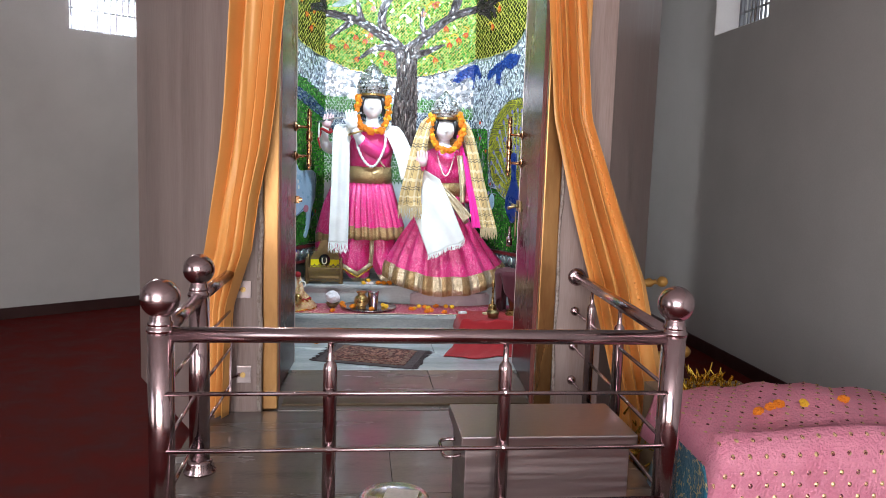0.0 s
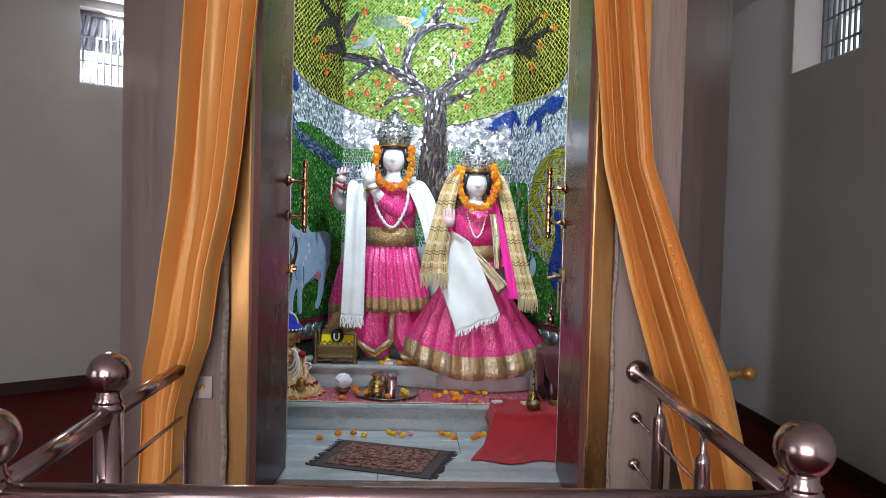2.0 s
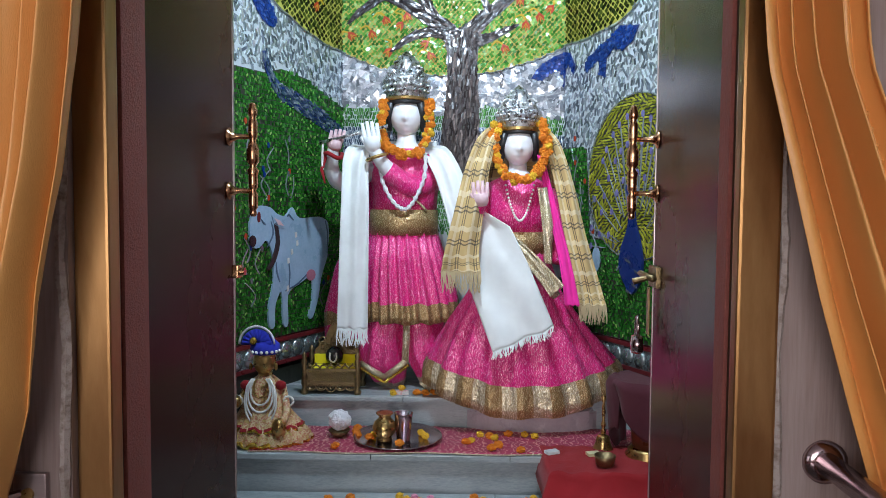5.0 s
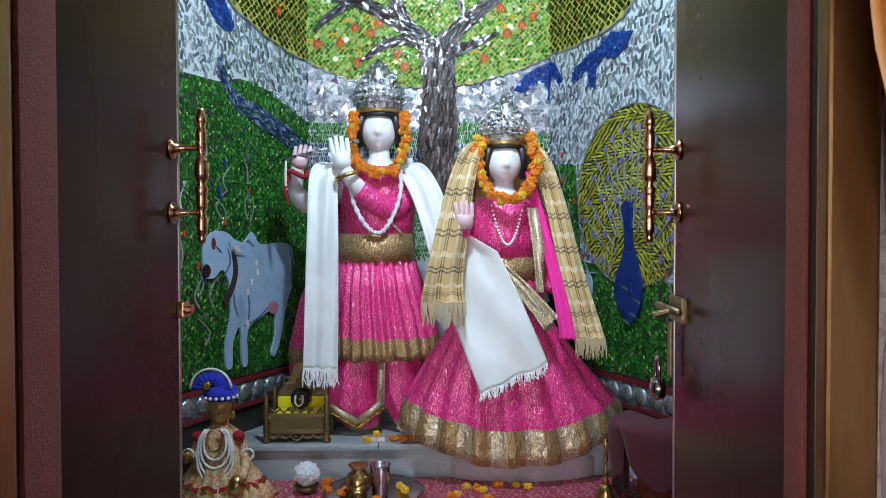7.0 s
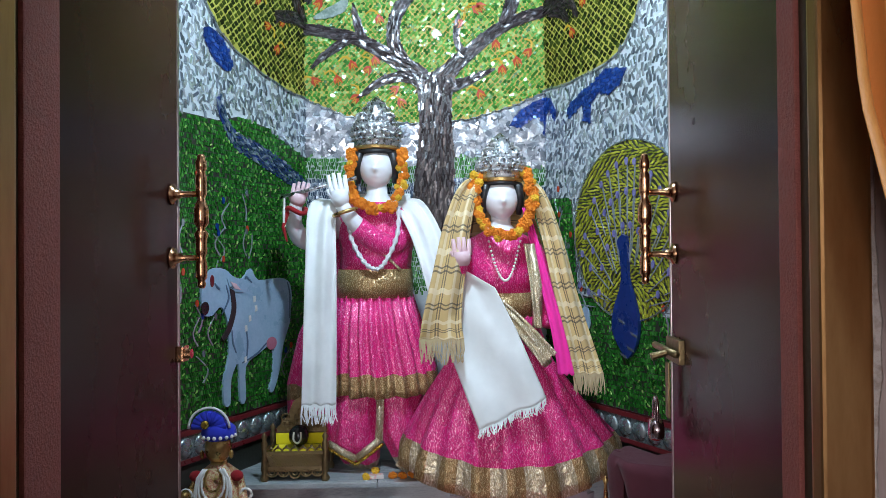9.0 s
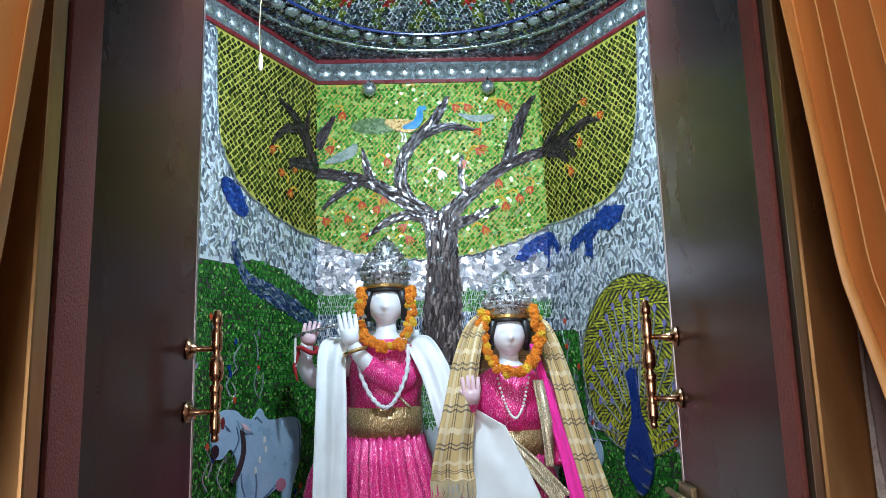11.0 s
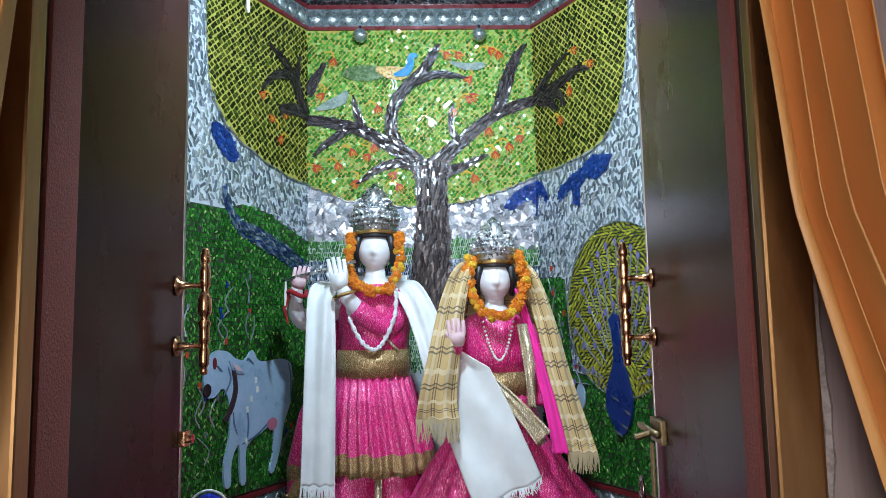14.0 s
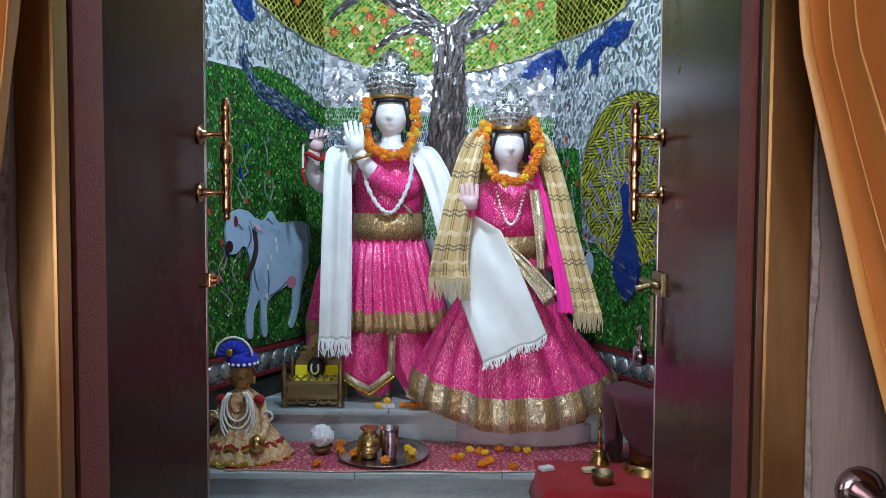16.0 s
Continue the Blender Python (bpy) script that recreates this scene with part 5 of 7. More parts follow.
order = [chip_slate, chip_crimson, chip_vine, chip_dark]
saved = chips("scrap", lambda u, z, d=0.0: vault(u, z, d) if (Vector((u, z)) - ring_c).length < ring_r - 0.05 else (u, z, 3.166 - d), (-1.05, 1.05, -1.84, 0.0), (0.0185, 0.0165), "quad", (0.0160, 0.0135), on_ceiling, order, None, 0, 1.2, 0.22, 0.004, 0.001, 0.12)
o = len(cv)
cv.extend(tuple(v.co) for v in saved.data.vertices)
for f in saved.data.polygons:
    cf.append(tuple(o + i for i in f.vertices)), ci.append(5 + f.material_index)
bpy.data.objects.remove(saved)
chamber_ceiling = tagged(mesh_object("chamber_ceiling", cv, cf, [grout_silver, grout_dark, navy, boss_silver, band_red] + order, ci), "mirror mosaic vault with red flowers and green vines", "ceiling", kind="structure")
tagged(part("shrine_roof", box((-1.3, -2.0, 3.391), (1.3, 0.2, 3.45)), grout_dark), "flat slab over the shrine vault", "roof", kind="structure")

# ---- ceiling fan and cord ----
ceiling_fan = thing("ceiling_fan", "grey three-blade ceiling fan under the vault", "ceiling fan")
part("motor", lathe([(0.025, 0.045), (0.062, 0.04), (0.078, 0.018), (0.078, -0.012), (0.066, -0.026), (0.03, -0.034)], 28, (0, -1.02, 3.272)), fan_grey, ceiling_fan, smooth=True)
part("ring", tube([(0.066 * math.cos(a), -1.02 + 0.066 * math.sin(a), 3.243) for a in np.linspace(0, 2 * math.pi, 29)], 0.008, 8), steel, ceiling_fan, smooth=True)
part("downrod", tube([(0, -1.02, 3.31), (0, -1.02, 3.368)], 0.012, 10), fan_grey, ceiling_fan)
for a in (14, 166, 270):
    blade = prism([(0.15, -0.026), (0.18, -0.036), (0.385, -0.042), (0.40, -0.02), (0.40, 0.028), (0.385, 0.038), (0.18, 0.032), (0.15, 0.024)], -0.003, 0.003)
    part("blade", blade, fan_grey, ceiling_fan).matrix_world = pose(0, -1.02, 3.268, 0, 0, a) @ pose(0, 0, 0, 9, 0, 0)
    part("blade_iron", prism([(0.07, -0.014), (0.12, -0.010), (0.165, -0.024), (0.19, 0.0), (0.165, 0.024), (0.12, 0.010), (0.07, 0.014)], -0.007, -0.0035), steel, ceiling_fan).matrix_world = pose(0, -1.02, 3.268, 0, 0, a) @ pose(0, 0, 0, 9, 0, 0)
cord = tagged(part("hanging_cord", tube(spline([(-0.575, -1.25, 3.168), (-0.57, -1.25, 2.95), (-0.58, -1.25, 2.74), (-0.575, -1.25, 2.62)], 6), 0.0018, 6), fringe_tan), "thin white hanging pull cord", "cord")
part("tassel", lathe([(0.002, 0.0), (0.006, -0.01), (0.008, -0.05), (0.003, -0.06)], 10, (-0.575, -1.25, 2.63)), cream_paint, cord)


# ---- statues: one plain mesh each ----
class Figure:
    def __init__(self):
        self.v, self.f, self.i, self.mats = [], [], [], []

    def index(self, m):
        if m not in self.mats:
            self.mats.append(m)
        return self.mats.index(m)

    def rings(self, rows, folds=0, seg=72, phase=0.0, cap=True, panels=None):
        """rows: z, x, y, half width, half depth, fold depth, material of the stretch above it."""
        o = len(self.v)
        for z, x, y, a, b, amp, m in rows:
            for k in range(seg):
                t = 2 * math.pi * k / seg
                w = 1 + amp * math.sin(folds * t + phase + 0.6 * math.sin(3 * t)) + amp * 0.4 * math.sin(2.3 * folds * t + z * 9)
                self.v.append((x + a * w * math.cos(t), y + b * w * math.sin(t), z + (0.012 * amp * 8 * math.sin(folds * t * 0.5) if amp else 0)))
        for j in range(len(rows) - 1):
            mi = self.index(rows[j][6])
            for k in range(seg):
                if panels and rows[j][6] is panels[0]:
                    mi = self.index(panels[(k // panels[2]) % 2])
                self.f.append((o + j * seg + k, o + j * seg + (k + 1) % seg, o + (j + 1) * seg + (k + 1) % seg, o + (j + 1) * seg + k))
                self.i.append(mi)
        if cap:
            self.f.append(tuple(range(o + seg - 1, o - 1, -1))), self.i.append(self.index(rows[0][6]))
            e = o + (len(rows) - 1) * seg
            self.f.append(tuple(range(e, e + seg))), self.i.append(self.index(rows[-1][6]))

    def take(self, bm, m):
        o = len(self.v)
        for i, v in enumerate(bm.verts):
            v.index = i
            self.v.append(tuple(v.co))
        for f in bm.faces:
            self.f.append(tuple(o + v.index for v in f.verts)), self.i.append(self.index(m))
        bm.free()

    def head(self, c, a, h):
        """A smooth egg with a slight brow, nose and chin, no features."""
        o, rows, seg = len(self.v), 40, 64
        for j in range(rows + 1):
            p = math.pi * j / rows
            for k in range(seg):
                t = 2 * math.pi * k / seg
                w = math.sin(p) ** 0.85
                x, y, z = a * w * math.cos(t), a * 1.12 * w * math.sin(t), h * math.cos(p)
                if z < 0:
                    x *= 1 - 0.34 * (z / h) ** 2
                front = max(0.0, -math.sin(t)) ** 8
                zz = z / h
                y -= front * a * 0.05 * math.exp(-((zz + 0.75) / 0.14) ** 2) + max(0.0, -math.sin(t)) ** 2 * a * (0.30 * math.exp(-((zz + 0.14) / 0.17) ** 2 - (x / (a * 0.17)) ** 2) + 0.08 * math.exp(-((zz + 0.45) / 0.07) ** 2 - (x / (a * 0.28)) ** 2) - 0.05 * math.exp(-((zz - 0.10) / 0.12) ** 2 - ((abs(x) - 0.42 * a) / (a * 0.24)) ** 2))
                self.v.append((c[0] + x, c[1] + y, c[2] + z))
        mi = self.index(marble_white)
        for j in range(rows):
            for k in range(seg):
                self.f.append((o + j * seg + k, o + (j + 1) * seg + k, o + (j + 1) * seg + (k + 1) % seg, o + j * seg + (k + 1) % seg)), self.i.append(mi)

    def done(self, name, label):
        ob = mesh_object(name, self.v, self.f, self.mats, self.i, smooth=True)
        return tagged(ob, label, "statue")


def palm(fig, wrist, tip, width, m, spread=(1, 0, 0)):
    """A simple raised palm: a flattened tapering mass with four finger ridges."""
    w, t, s = Vector(wrist), Vector(tip), Vector(spread)
    mid = w.lerp(t, 0.5)
    bm = bmesh.new()
    add_tube(bm, [w, w.lerp(t, 0.2), mid], [width * 0.32, width * 0.44, width * 0.42], 12)
    for k in range(4):
        d = s * width * (k - 1.5) * 0.24
        add_tube(bm, [mid.lerp(w, 0.25) + d, mid + d, t + d * 1.1 - (t - mid) * (0.12 if k in (0, 3) else 0.0)], [width * 0.13, width * 0.13, width * 0.085], 8)
    add_tube(bm, [w.lerp(t, 0.2) - s * width * 0.3, mid - s * width * 0.55], [width * 0.13, width * 0.09], 8)
    fig.take(bm, m)


k = Figure()
KX, KY = -0.215, -0.36
# lower garment, two puffed legs
k.rings([(0.585, KX - 0.055, KY, 0.05, 0.07, 0.03, pale_gold), (0.62, KX - 0.075, KY - 0.02, 0.075, 0.09, 0.05, pink_silk), (0.72, KX - 0.11, KY - 0.03, 0.115, 0.12, 0.05, pink_silk), (0.86, KX - 0.09, KY, 0.125, 0.13, 0.04, pink_silk), (0.98, KX - 0.06, KY, 0.12, 0.12, 0.02, pink_silk)], 9)
k.rings([(0.585, KX + 0.14, KY - 0.05, 0.05, 0.07, 0.03, pale_gold), (0.65, KX + 0.125, KY - 0.04, 0.075, 0.09, 0.05, pink_silk), (0.76, KX + 0.09, KY - 0.02, 0.10, 0.12, 0.05, pink_silk), (0.88, KX + 0.08, KY, 0.11, 0.13, 0.04, pink_silk), (0.98, KX + 0.06, KY, 0.12, 0.12, 0.02, pink_silk)], 9)
# pleated skirt with a gold hem, waist band, bodice
k.rings([(0.905, KX + 0.02, KY, 0.232, 0.185, 0.06, gold_silk), (0.94, KX + 0.018, KY, 0.228, 0.182, 0.05, gold_silk), (0.993, KX + 0.014, KY, 0.222, 0.178, 0.065, pink_silk), (1.08, KX + 0.005, KY, 0.205, 0.168, 0.075, pink_silk), (1.18, KX - 0.005, KY, 0.185, 0.158, 0.07, pink_silk), (1.31, KX - 0.012, KY, 0.155, 0.14, 0.05, pink_silk)], 26, 156)
k.rings([(1.305, KX - 0.012, KY, 0.162, 0.146, 0.0, gold_silk), (1.36, KX - 0.012, KY, 0.164, 0.146, 0.0, gold_silk), (1.423, KX - 0.01, KY, 0.158, 0.142, 0.0, gold_silk)], 3)
k.rings([(1.40, KX - 0.01, KY, 0.15, 0.132, 0.01, pink_silk), (1.50, KX - 0.005, KY, 0.152, 0.125, 0.015, pink_silk), (1.60, KX, KY, 0.172, 0.118, 0.012, pink_silk), (1.665, KX, KY, 0.155, 0.10, 0.008, pink_silk), (1.705, KX, KY - 0.005, 0.075, 0.07, 0.0, marble_white), (1.74, KX, KY - 0.01, 0.045, 0.048, 0.0, marble_white), (1.80, KX, KY - 0.01, 0.042, 0.046, 0.0, marble_white)], 7)
# mantle behind, hanging at the side
k.rings([(0.70, KX - 0.25, KY + 0.05, 0.14, 0.05, 0.06, gold_silk), (0.80, KX - 0.25, KY + 0.05, 0.14, 0.05, 0.06, pink_silk), (0.86, KX - 0.25, KY + 0.05, 0.14, 0.05, 0.06, gold_silk), (0.93, KX - 0.25, KY + 0.04, 0.14, 0.06, 0.06, pink_silk), (1.15, KX - 0.225, KY + 0.02, 0.115, 0.06, 0.05, pink_silk), (1.40, KX - 0.17, KY + 0.06, 0.065, 0.045, 0.04, pink_silk), (1.58, KX - 0.14, KY + 0.05, 0.04, 0.04, 0.02, pink_silk)], 11)
k.take(tube(spline([(KX - 0.15, KY, 1.625), (KX - 0.29, KY - 0.01, 1.55), (KX - 0.34, KY - 0.07, 1.60), (KX - 0.325, KY - 0.12, 1.70)], 6), [0.055, 0.054, 0.052, 0.050, 0.048, 0.046, 0.044, 0.043, 0.042, 0.040, 0.038, 0.037, 0.036, 0.034, 0.032, 0.030, 0.028, 0.027, 0.026], 14), marble_white)
k.take(tube(spline([(KX + 0.13, KY - 0.02, 1.60), (KX + 0.05, KY - 0.10, 1.52), (KX - 0.075, KY - 0.145, 1.60)], 6), [0.05, 0.05, 0.05, 0.05, 0.05, 0.05, 0.05, 0.049, 0.048, 0.047, 0.046, 0.045, 0.045], 14), pink_silk)
k.take(tube(spline([(KX - 0.06, KY - 0.14, 1.59), (KX - 0.10, KY - 0.165, 1.635), (KX - 0.135, KY - 0.17, 1.69)], 6), [0.036, 0.036, 0.035, 0.035, 0.034, 0.033, 0.032, 0.031, 0.030, 0.029, 0.028, 0.027, 0.026], 14), marble_white)
palm(k, (KX - 0.325, KY - 0.12, 1.69), (KX - 0.30, KY - 0.13, 1.785), 0.075, lip_pink)
palm(k, (KX - 0.135, KY - 0.17, 1.68), (KX - 0.155, KY - 0.18, 1.815), 0.085, marble_white)
k.head((KX, KY - 0.022, 1.853), 0.075, 0.092)
k.rings([(1.908, KX, KY - 0.012, 0.086, 0.094, 0.0, hair_black), (1.915, KX, KY - 0.012, 0.088, 0.096, 0.0, hair_black), (1.945, KX, KY - 0.01, 0.088, 0.094, 0.0, hair_black)], 2, 40)
for side in (-1, 1):
    k.take(tube([(KX + side * 0.068, KY - 0.068, 1.915), (KX + side * 0.078, KY - 0.050, 1.86), (KX + side * 0.078, KY - 0.02, 1.79)], [0.019, 0.019, 0.012], 8), hair_black)
    k.take(add_ball(bmesh.new(), (KX + side * 0.083, KY - 0.03, 1.85), 0.016, 10, (0.6, 0.8, 1.4)), marble_white)
k.take(add_ball(bmesh.new(), (KX, KY + 0.012, 1.885), 0.088, 24, (1.02, 0.98, 1.1)), hair_black)
# pointed apron edges in gold
for pts in ([(KX - 0.20, 0.72), (KX - 0.085, 0.655)], [(KX - 0.085, 0.655), (KX + 0.01, 0.73)], [(KX + 0.01, 0.73), (KX + 0.012, 0.90)]):
    (x0, z0), (x1, z1) = pts
    k.take(tube([(x0, KY - 0.145, z0), (0.5 * (x0 + x1), KY - 0.155, 0.5 * (z0 + z1)), (x1, KY - 0.15, z1)], [0.014, 0.015, 0.014], 8), pale_gold)
k.take(tube(spline([(KX - 0.12, KY - 0.082, 1.64), (KX - 0.05, KY - 0.122, 1.57), (KX + 0.02, KY - 0.130, 1.50), (KX + 0.10, KY - 0.112, 1.42)], 5), 0.006, 8), pale_gold)
for x, z, w, h, turn in ((KX + 0.135, 0.655, 0.065, 0.12, 38), (KX + 0.012, 0.81, 0.032, 0.17, 2)):
    k.take(box((-w / 2, -0.004, -h / 2), (w / 2, 0.004, h / 2), 0.002, pose(x, KY - 0.150, z, 0, turn, 0)), pale_gold)
for i in range(26):
    s = i / 25
    x, z = (ease(KX - 0.20, KX - 0.085, s * 2), ease(0.70, 0.632, s * 2)) if s < 0.5 else (ease(KX - 0.085, KX + 0.02, s * 2 - 1), ease(0.632, 0.71, s * 2 - 1))
    k.take(add_ball(bmesh.new(), (x, KY - 0.152, z), 0.008, 6), tinsel)
k.done("flute_player_statue", "white marble standing statue in magenta and gold robes")

r = Figure()
RX, RY = 0.29, -0.58
r.rings([(0.515, RX + 0.03, RY - 0.02, 0.43, 0.185, 0.05, gold_silk), (0.56, RX + 0.03, RY - 0.02, 0.425, 0.183, 0.05, gold_silk), (0.60, RX + 0.028, RY - 0.02, 0.416, 0.18, 0.05, gold_silk), (0.655, RX + 0.024, RY - 0.02, 0.398, 0.178, 0.05, pink_silk), (0.78, RX + 0.012, RY - 0.02, 0.35, 0.172, 0.05, pink_silk), (0.92, RX, RY - 0.01, 0.285, 0.165, 0.045, pink_silk), (1.06, RX - 0.005, RY, 0.205, 0.15, 0.03, pink_silk), (1.17, RX, RY, 0.16, 0.135, 0.02, pink_silk), (1.25, RX + 0.005, RY, 0.135, 0.115, 0.01, pink_silk)], 19, 152, 0.4, panels=(gold_silk, pale_gold, 4))
r.v = [(x, y, z + (0.03 + 0.11 * ((x - RX - 0.03) / 0.43) ** 2) * min(1.0, max(0.0, (1.0 - z) / 0.4))) for x, y, z in r.v]
r.rings([(1.235, RX + 0.005, RY, 0.138, 0.12, 0.0, gold_silk), (1.33, RX + 0.005, RY, 0.128, 0.112, 0.0, gold_silk)], 2)
r.rings([(1.31, RX + 0.005, RY, 0.122, 0.105, 0.01, pink_silk), (1.41, RX, RY, 0.135, 0.12, 0.012, pink_silk), (1.49, RX, RY, 0.145, 0.105, 0.012, pink_silk), (1.545, RX, RY, 0.125, 0.09, 0.008, pink_silk), (1.575, RX, RY, 0.065, 0.062, 0.0, marble_white), (1.60, RX, RY - 0.005, 0.04, 0.042, 0.0, marble_white), (1.66, RX, RY - 0.01, 0.038, 0.04, 0.0, marble_white)], 6)
r.take(tube(spline([(RX - 0.12, RY, 1.50), (RX - 0.20, RY - 0.06, 1.36), (RX - 0.185, RY - 0.16, 1.40), (RX - 0.165, RY - 0.20, 1.46)], 6), [0.048, 0.047, 0.046, 0.045, 0.043, 0.042, 0.040, 0.038, 0.036, 0.034, 0.033, 0.032, 0.031, 0.030, 0.029, 0.028, 0.027, 0.026, 0.025], 14), pink_silk)
r.take(tube(spline([(RX + 0.12, RY, 1.50), (RX + 0.19, RY - 0.04, 1.34), (RX + 0.17, RY - 0.10, 1.20)], 6), [0.048, 0.047, 0.046, 0.044, 0.043, 0.042, 0.040, 0.038, 0.036, 0.034, 0.032, 0.030, 0.028], 14), pink_silk)
palm(r, (RX - 0.165, RY - 0.20, 1.44), (RX - 0.172, RY - 0.21, 1.545), 0.075, lip_pink)
r.head((RX, RY - 0.022, 1.698), 0.069, 0.085)
r.rings([(1.752, RX, RY - 0.012, 0.078, 0.086, 0.0, hair_black), (1.757, RX, RY - 0.012, 0.080, 0.088, 0.0, hair_black), (1.785, RX, RY - 0.01, 0.080, 0.086, 0.0, hair_black)], 2, 40)
for side in (-1, 1):
    r.take(tube([(RX + side * 0.062, RY - 0.062, 1.757), (RX + side * 0.072, RY - 0.046, 1.70), (RX + side * 0.072, RY - 0.02, 1.64)], [0.017, 0.017, 0.011], 8), hair_black)
r.take(add_ball(bmesh.new(), (RX, RY + 0.012, 1.722), 0.081, 24, (1.02, 0.98, 1.1)), hair_black)
for pts in ([(RX + 0.10, 1.52), (RX + 0.125, 1.36), (RX + 0.12, 1.20)], [(RX - 0.04, 1.30), (RX + 0.07, 1.17), (RX + 0.16, 1.06)]):
    r.take(tube([(x, RY - 0.135 - 0.03 * (1.5 - z), z) for x, z in pts], [0.014, 0.018, 0.020], 8), pale_gold)
r.done("consort_statue", "white marble statue in a pleated magenta and gold skirt")


def crown(c, a, h, label):
    t = thing("crown", label, "crown", "statue crowns")
    z0 = c[2]
    profile = [(a, 0.0), (a * 1.05, 0.010), (a * 1.03, 0.028), (a * 1.08, 0.036), (a * 1.10, 0.24 * h), (a * 1.09, 0.33 * h), (a * 1.03, 0.43 * h), (a * 0.93, 0.53 * h), (a * 0.80, 0.63 * h), (a * 0.65, 0.73 * h), (a * 0.48, 0.82 * h), (a * 0.31, 0.90 * h), (a * 0.15, 0.97 * h), (0, 1.02 * h)]
    part("band", lathe(profile, 36, c, 1, 1.05), silver, t, smooth=True)
    part("gilt_rim", lathe([(a * 1.02, -0.010), (a * 1.05, -0.006), (a * 1.05, 0.004), (a * 1.01, 0.008)], 32, c, 1, 1.05), brass, t)
    for j, (zz, rr, n, q) in enumerate(((0.034, 1.09, 24, 0.0065), (0.056, 1.11, 13, 0.0115), (0.24 * h, 1.10, 26, 0.006), (0.36 * h, 1.08, 11, 0.0115), (0.46 * h, 1.01, 24, 0.006), (0.62 * h, 0.82, 16, 0.006), (0.76 * h, 0.60, 11, 0.006), (0.87 * h, 0.38, 7, 0.006))):
        for i in range(n):
            b = math.pi + math.pi * (i + 0.5) / n
            part("bead", add_ball(bmesh.new(), (c[0] + a * rr * math.cos(b), c[1] + a * 1.05 * rr * math.sin(b), z0 + zz), q, 8), silver, t)
    for s in (-1, 1):
        at = (c[0] + s * a * 0.60, c[1] - a * 0.72, z0 + 0.52 * h)
        part("rosette", add_ball(bmesh.new(), at, 0.020, 14, (1, 0.7, 1)), silver, t, smooth=True)
        part("scroll", tube(spline([(at[0] + 0.026 * math.cos(q), at[1] - 0.002, at[2] + 0.026 * math.sin(q)) for q in np.linspace(0.4, 5.6, 9)], 3), 0.005, 8), silver, t, smooth=True)
    p = part("plume_plate", lathe([(0.0, -0.006), (0.030, -0.006), (0.036, 0.0), (0.030, 0.006), (0.0, 0.006)], 24), silver, t, smooth=True)
    p.matrix_world = pose(c[0], c[1] - a * 0.80, z0 + 0.68 * h, 62, 0, 0) @ Matrix.Diagonal((0.72, 1.25, 1, 1))
    part("drop_jewel", add_ball(bmesh.new(), (0, 0, 0.006), 0.013, 10, (1, 1.4, 0.6)), pearl, p)
    for i in range(20):
        b = 2 * math.pi * i / 20
        part("bead", add_ball(bmesh.new(), (0.036 * math.cos(b), 0.036 * math.sin(b), 0.0), 0.0055, 8), silver, p)
    return t


crown((KX, KY - 0.01, 1.935), 0.094, 0.225, "tall chased silver crown on the standing statue")
crown((RX, RY - 0.01, 1.775), 0.084, 0.19, "chased silver crown with a gilt rim on the consort statue")


def flower_mesh(name, rr, m, seed):
    q = random.Random(seed)
    bm = bmesh.new()
    bmesh.ops.create_icosphere(bm, subdivisions=3, radius=rr)
    for v in bm.verts:
        v.co *= 1 + q.uniform(-0.26, 0.24)
    me = bpy.data.meshes.new(name)
    bm.to_mesh(me), bm.free()
    me.materials.append(m)
    return me


blooms = [flower_mesh("flower", 0.0185, marigold, 1), flower_mesh("flower", 0.019, marigold, 2), flower_mesh("flower", 0.017, marigold_yellow, 3)]


def garland(path, label, seed, n):
    t = thing("marigold_garland", label, "garland", "marigold garlands")
    q = random.Random(seed)
    pts = spline(path, 24)
    dist = [0.0]
    for a, b in zip(pts, pts[1:]):
        dist.append(dist[-1] + (b - a).length)
    string = part("string", tube(pts[::6] + [pts[-1]], 0.004, 6), white_wool, t)
    for i in range(n):
        at = dist[-1] * (i + 0.5) / n
        j = max(k for k in range(len(dist)) if dist[k] <= at)
        for side in (-1, 1):
            o = new("flower", q.choice(blooms[:2] * 2 + blooms[2:]))
            o.parent = t
            o.matrix_world = Matrix.Translation(pts[j] + Vector((side * 0.0085 + q.uniform(-0.007, 0.007), q.uniform(-0.012, 0.008), q.uniform(-0.008, 0.008)))) @ Euler((q.random() * 6, q.random() * 6, q.random() * 6)).to_matrix().to_4x4() @ Matrix.Scale(q.uniform(0.75, 1.05), 4)
    return t


garland([(KX - 0.098, KY - 0.05, 1.93), (KX - 0.105, KY - 0.08, 1.84), (KX - 0.10, KY - 0.10, 1.76), (KX - 0.06, KY - 0.135, 1.69), (KX + 0.01, KY - 0.15, 1.665), (KX + 0.07, KY - 0.13, 1.69), (KX + 0.105, KY - 0.10, 1.76), (KX + 0.11, KY - 0.08, 1.84), (KX + 0.105, KY - 0.05, 1.93)], "orange marigold garland round the standing statue's neck", 4, 25)
garland([(RX - 0.095, RY - 0.05, 1.80), (RX - 0.11, RY - 0.08, 1.72), (RX - 0.10, RY - 0.11, 1.64), (RX - 0.06, RY - 0.15, 1.575), (RX + 0.005, RY - 0.165, 1.545), (RX + 0.07, RY - 0.15, 1.585), (RX + 0.105, RY - 0.11, 1.66), (RX + 0.112, RY - 0.08, 1.74), (RX + 0.095, RY - 0.05, 1.82)], "orange marigold garland round the consort statue's neck", 5, 27)
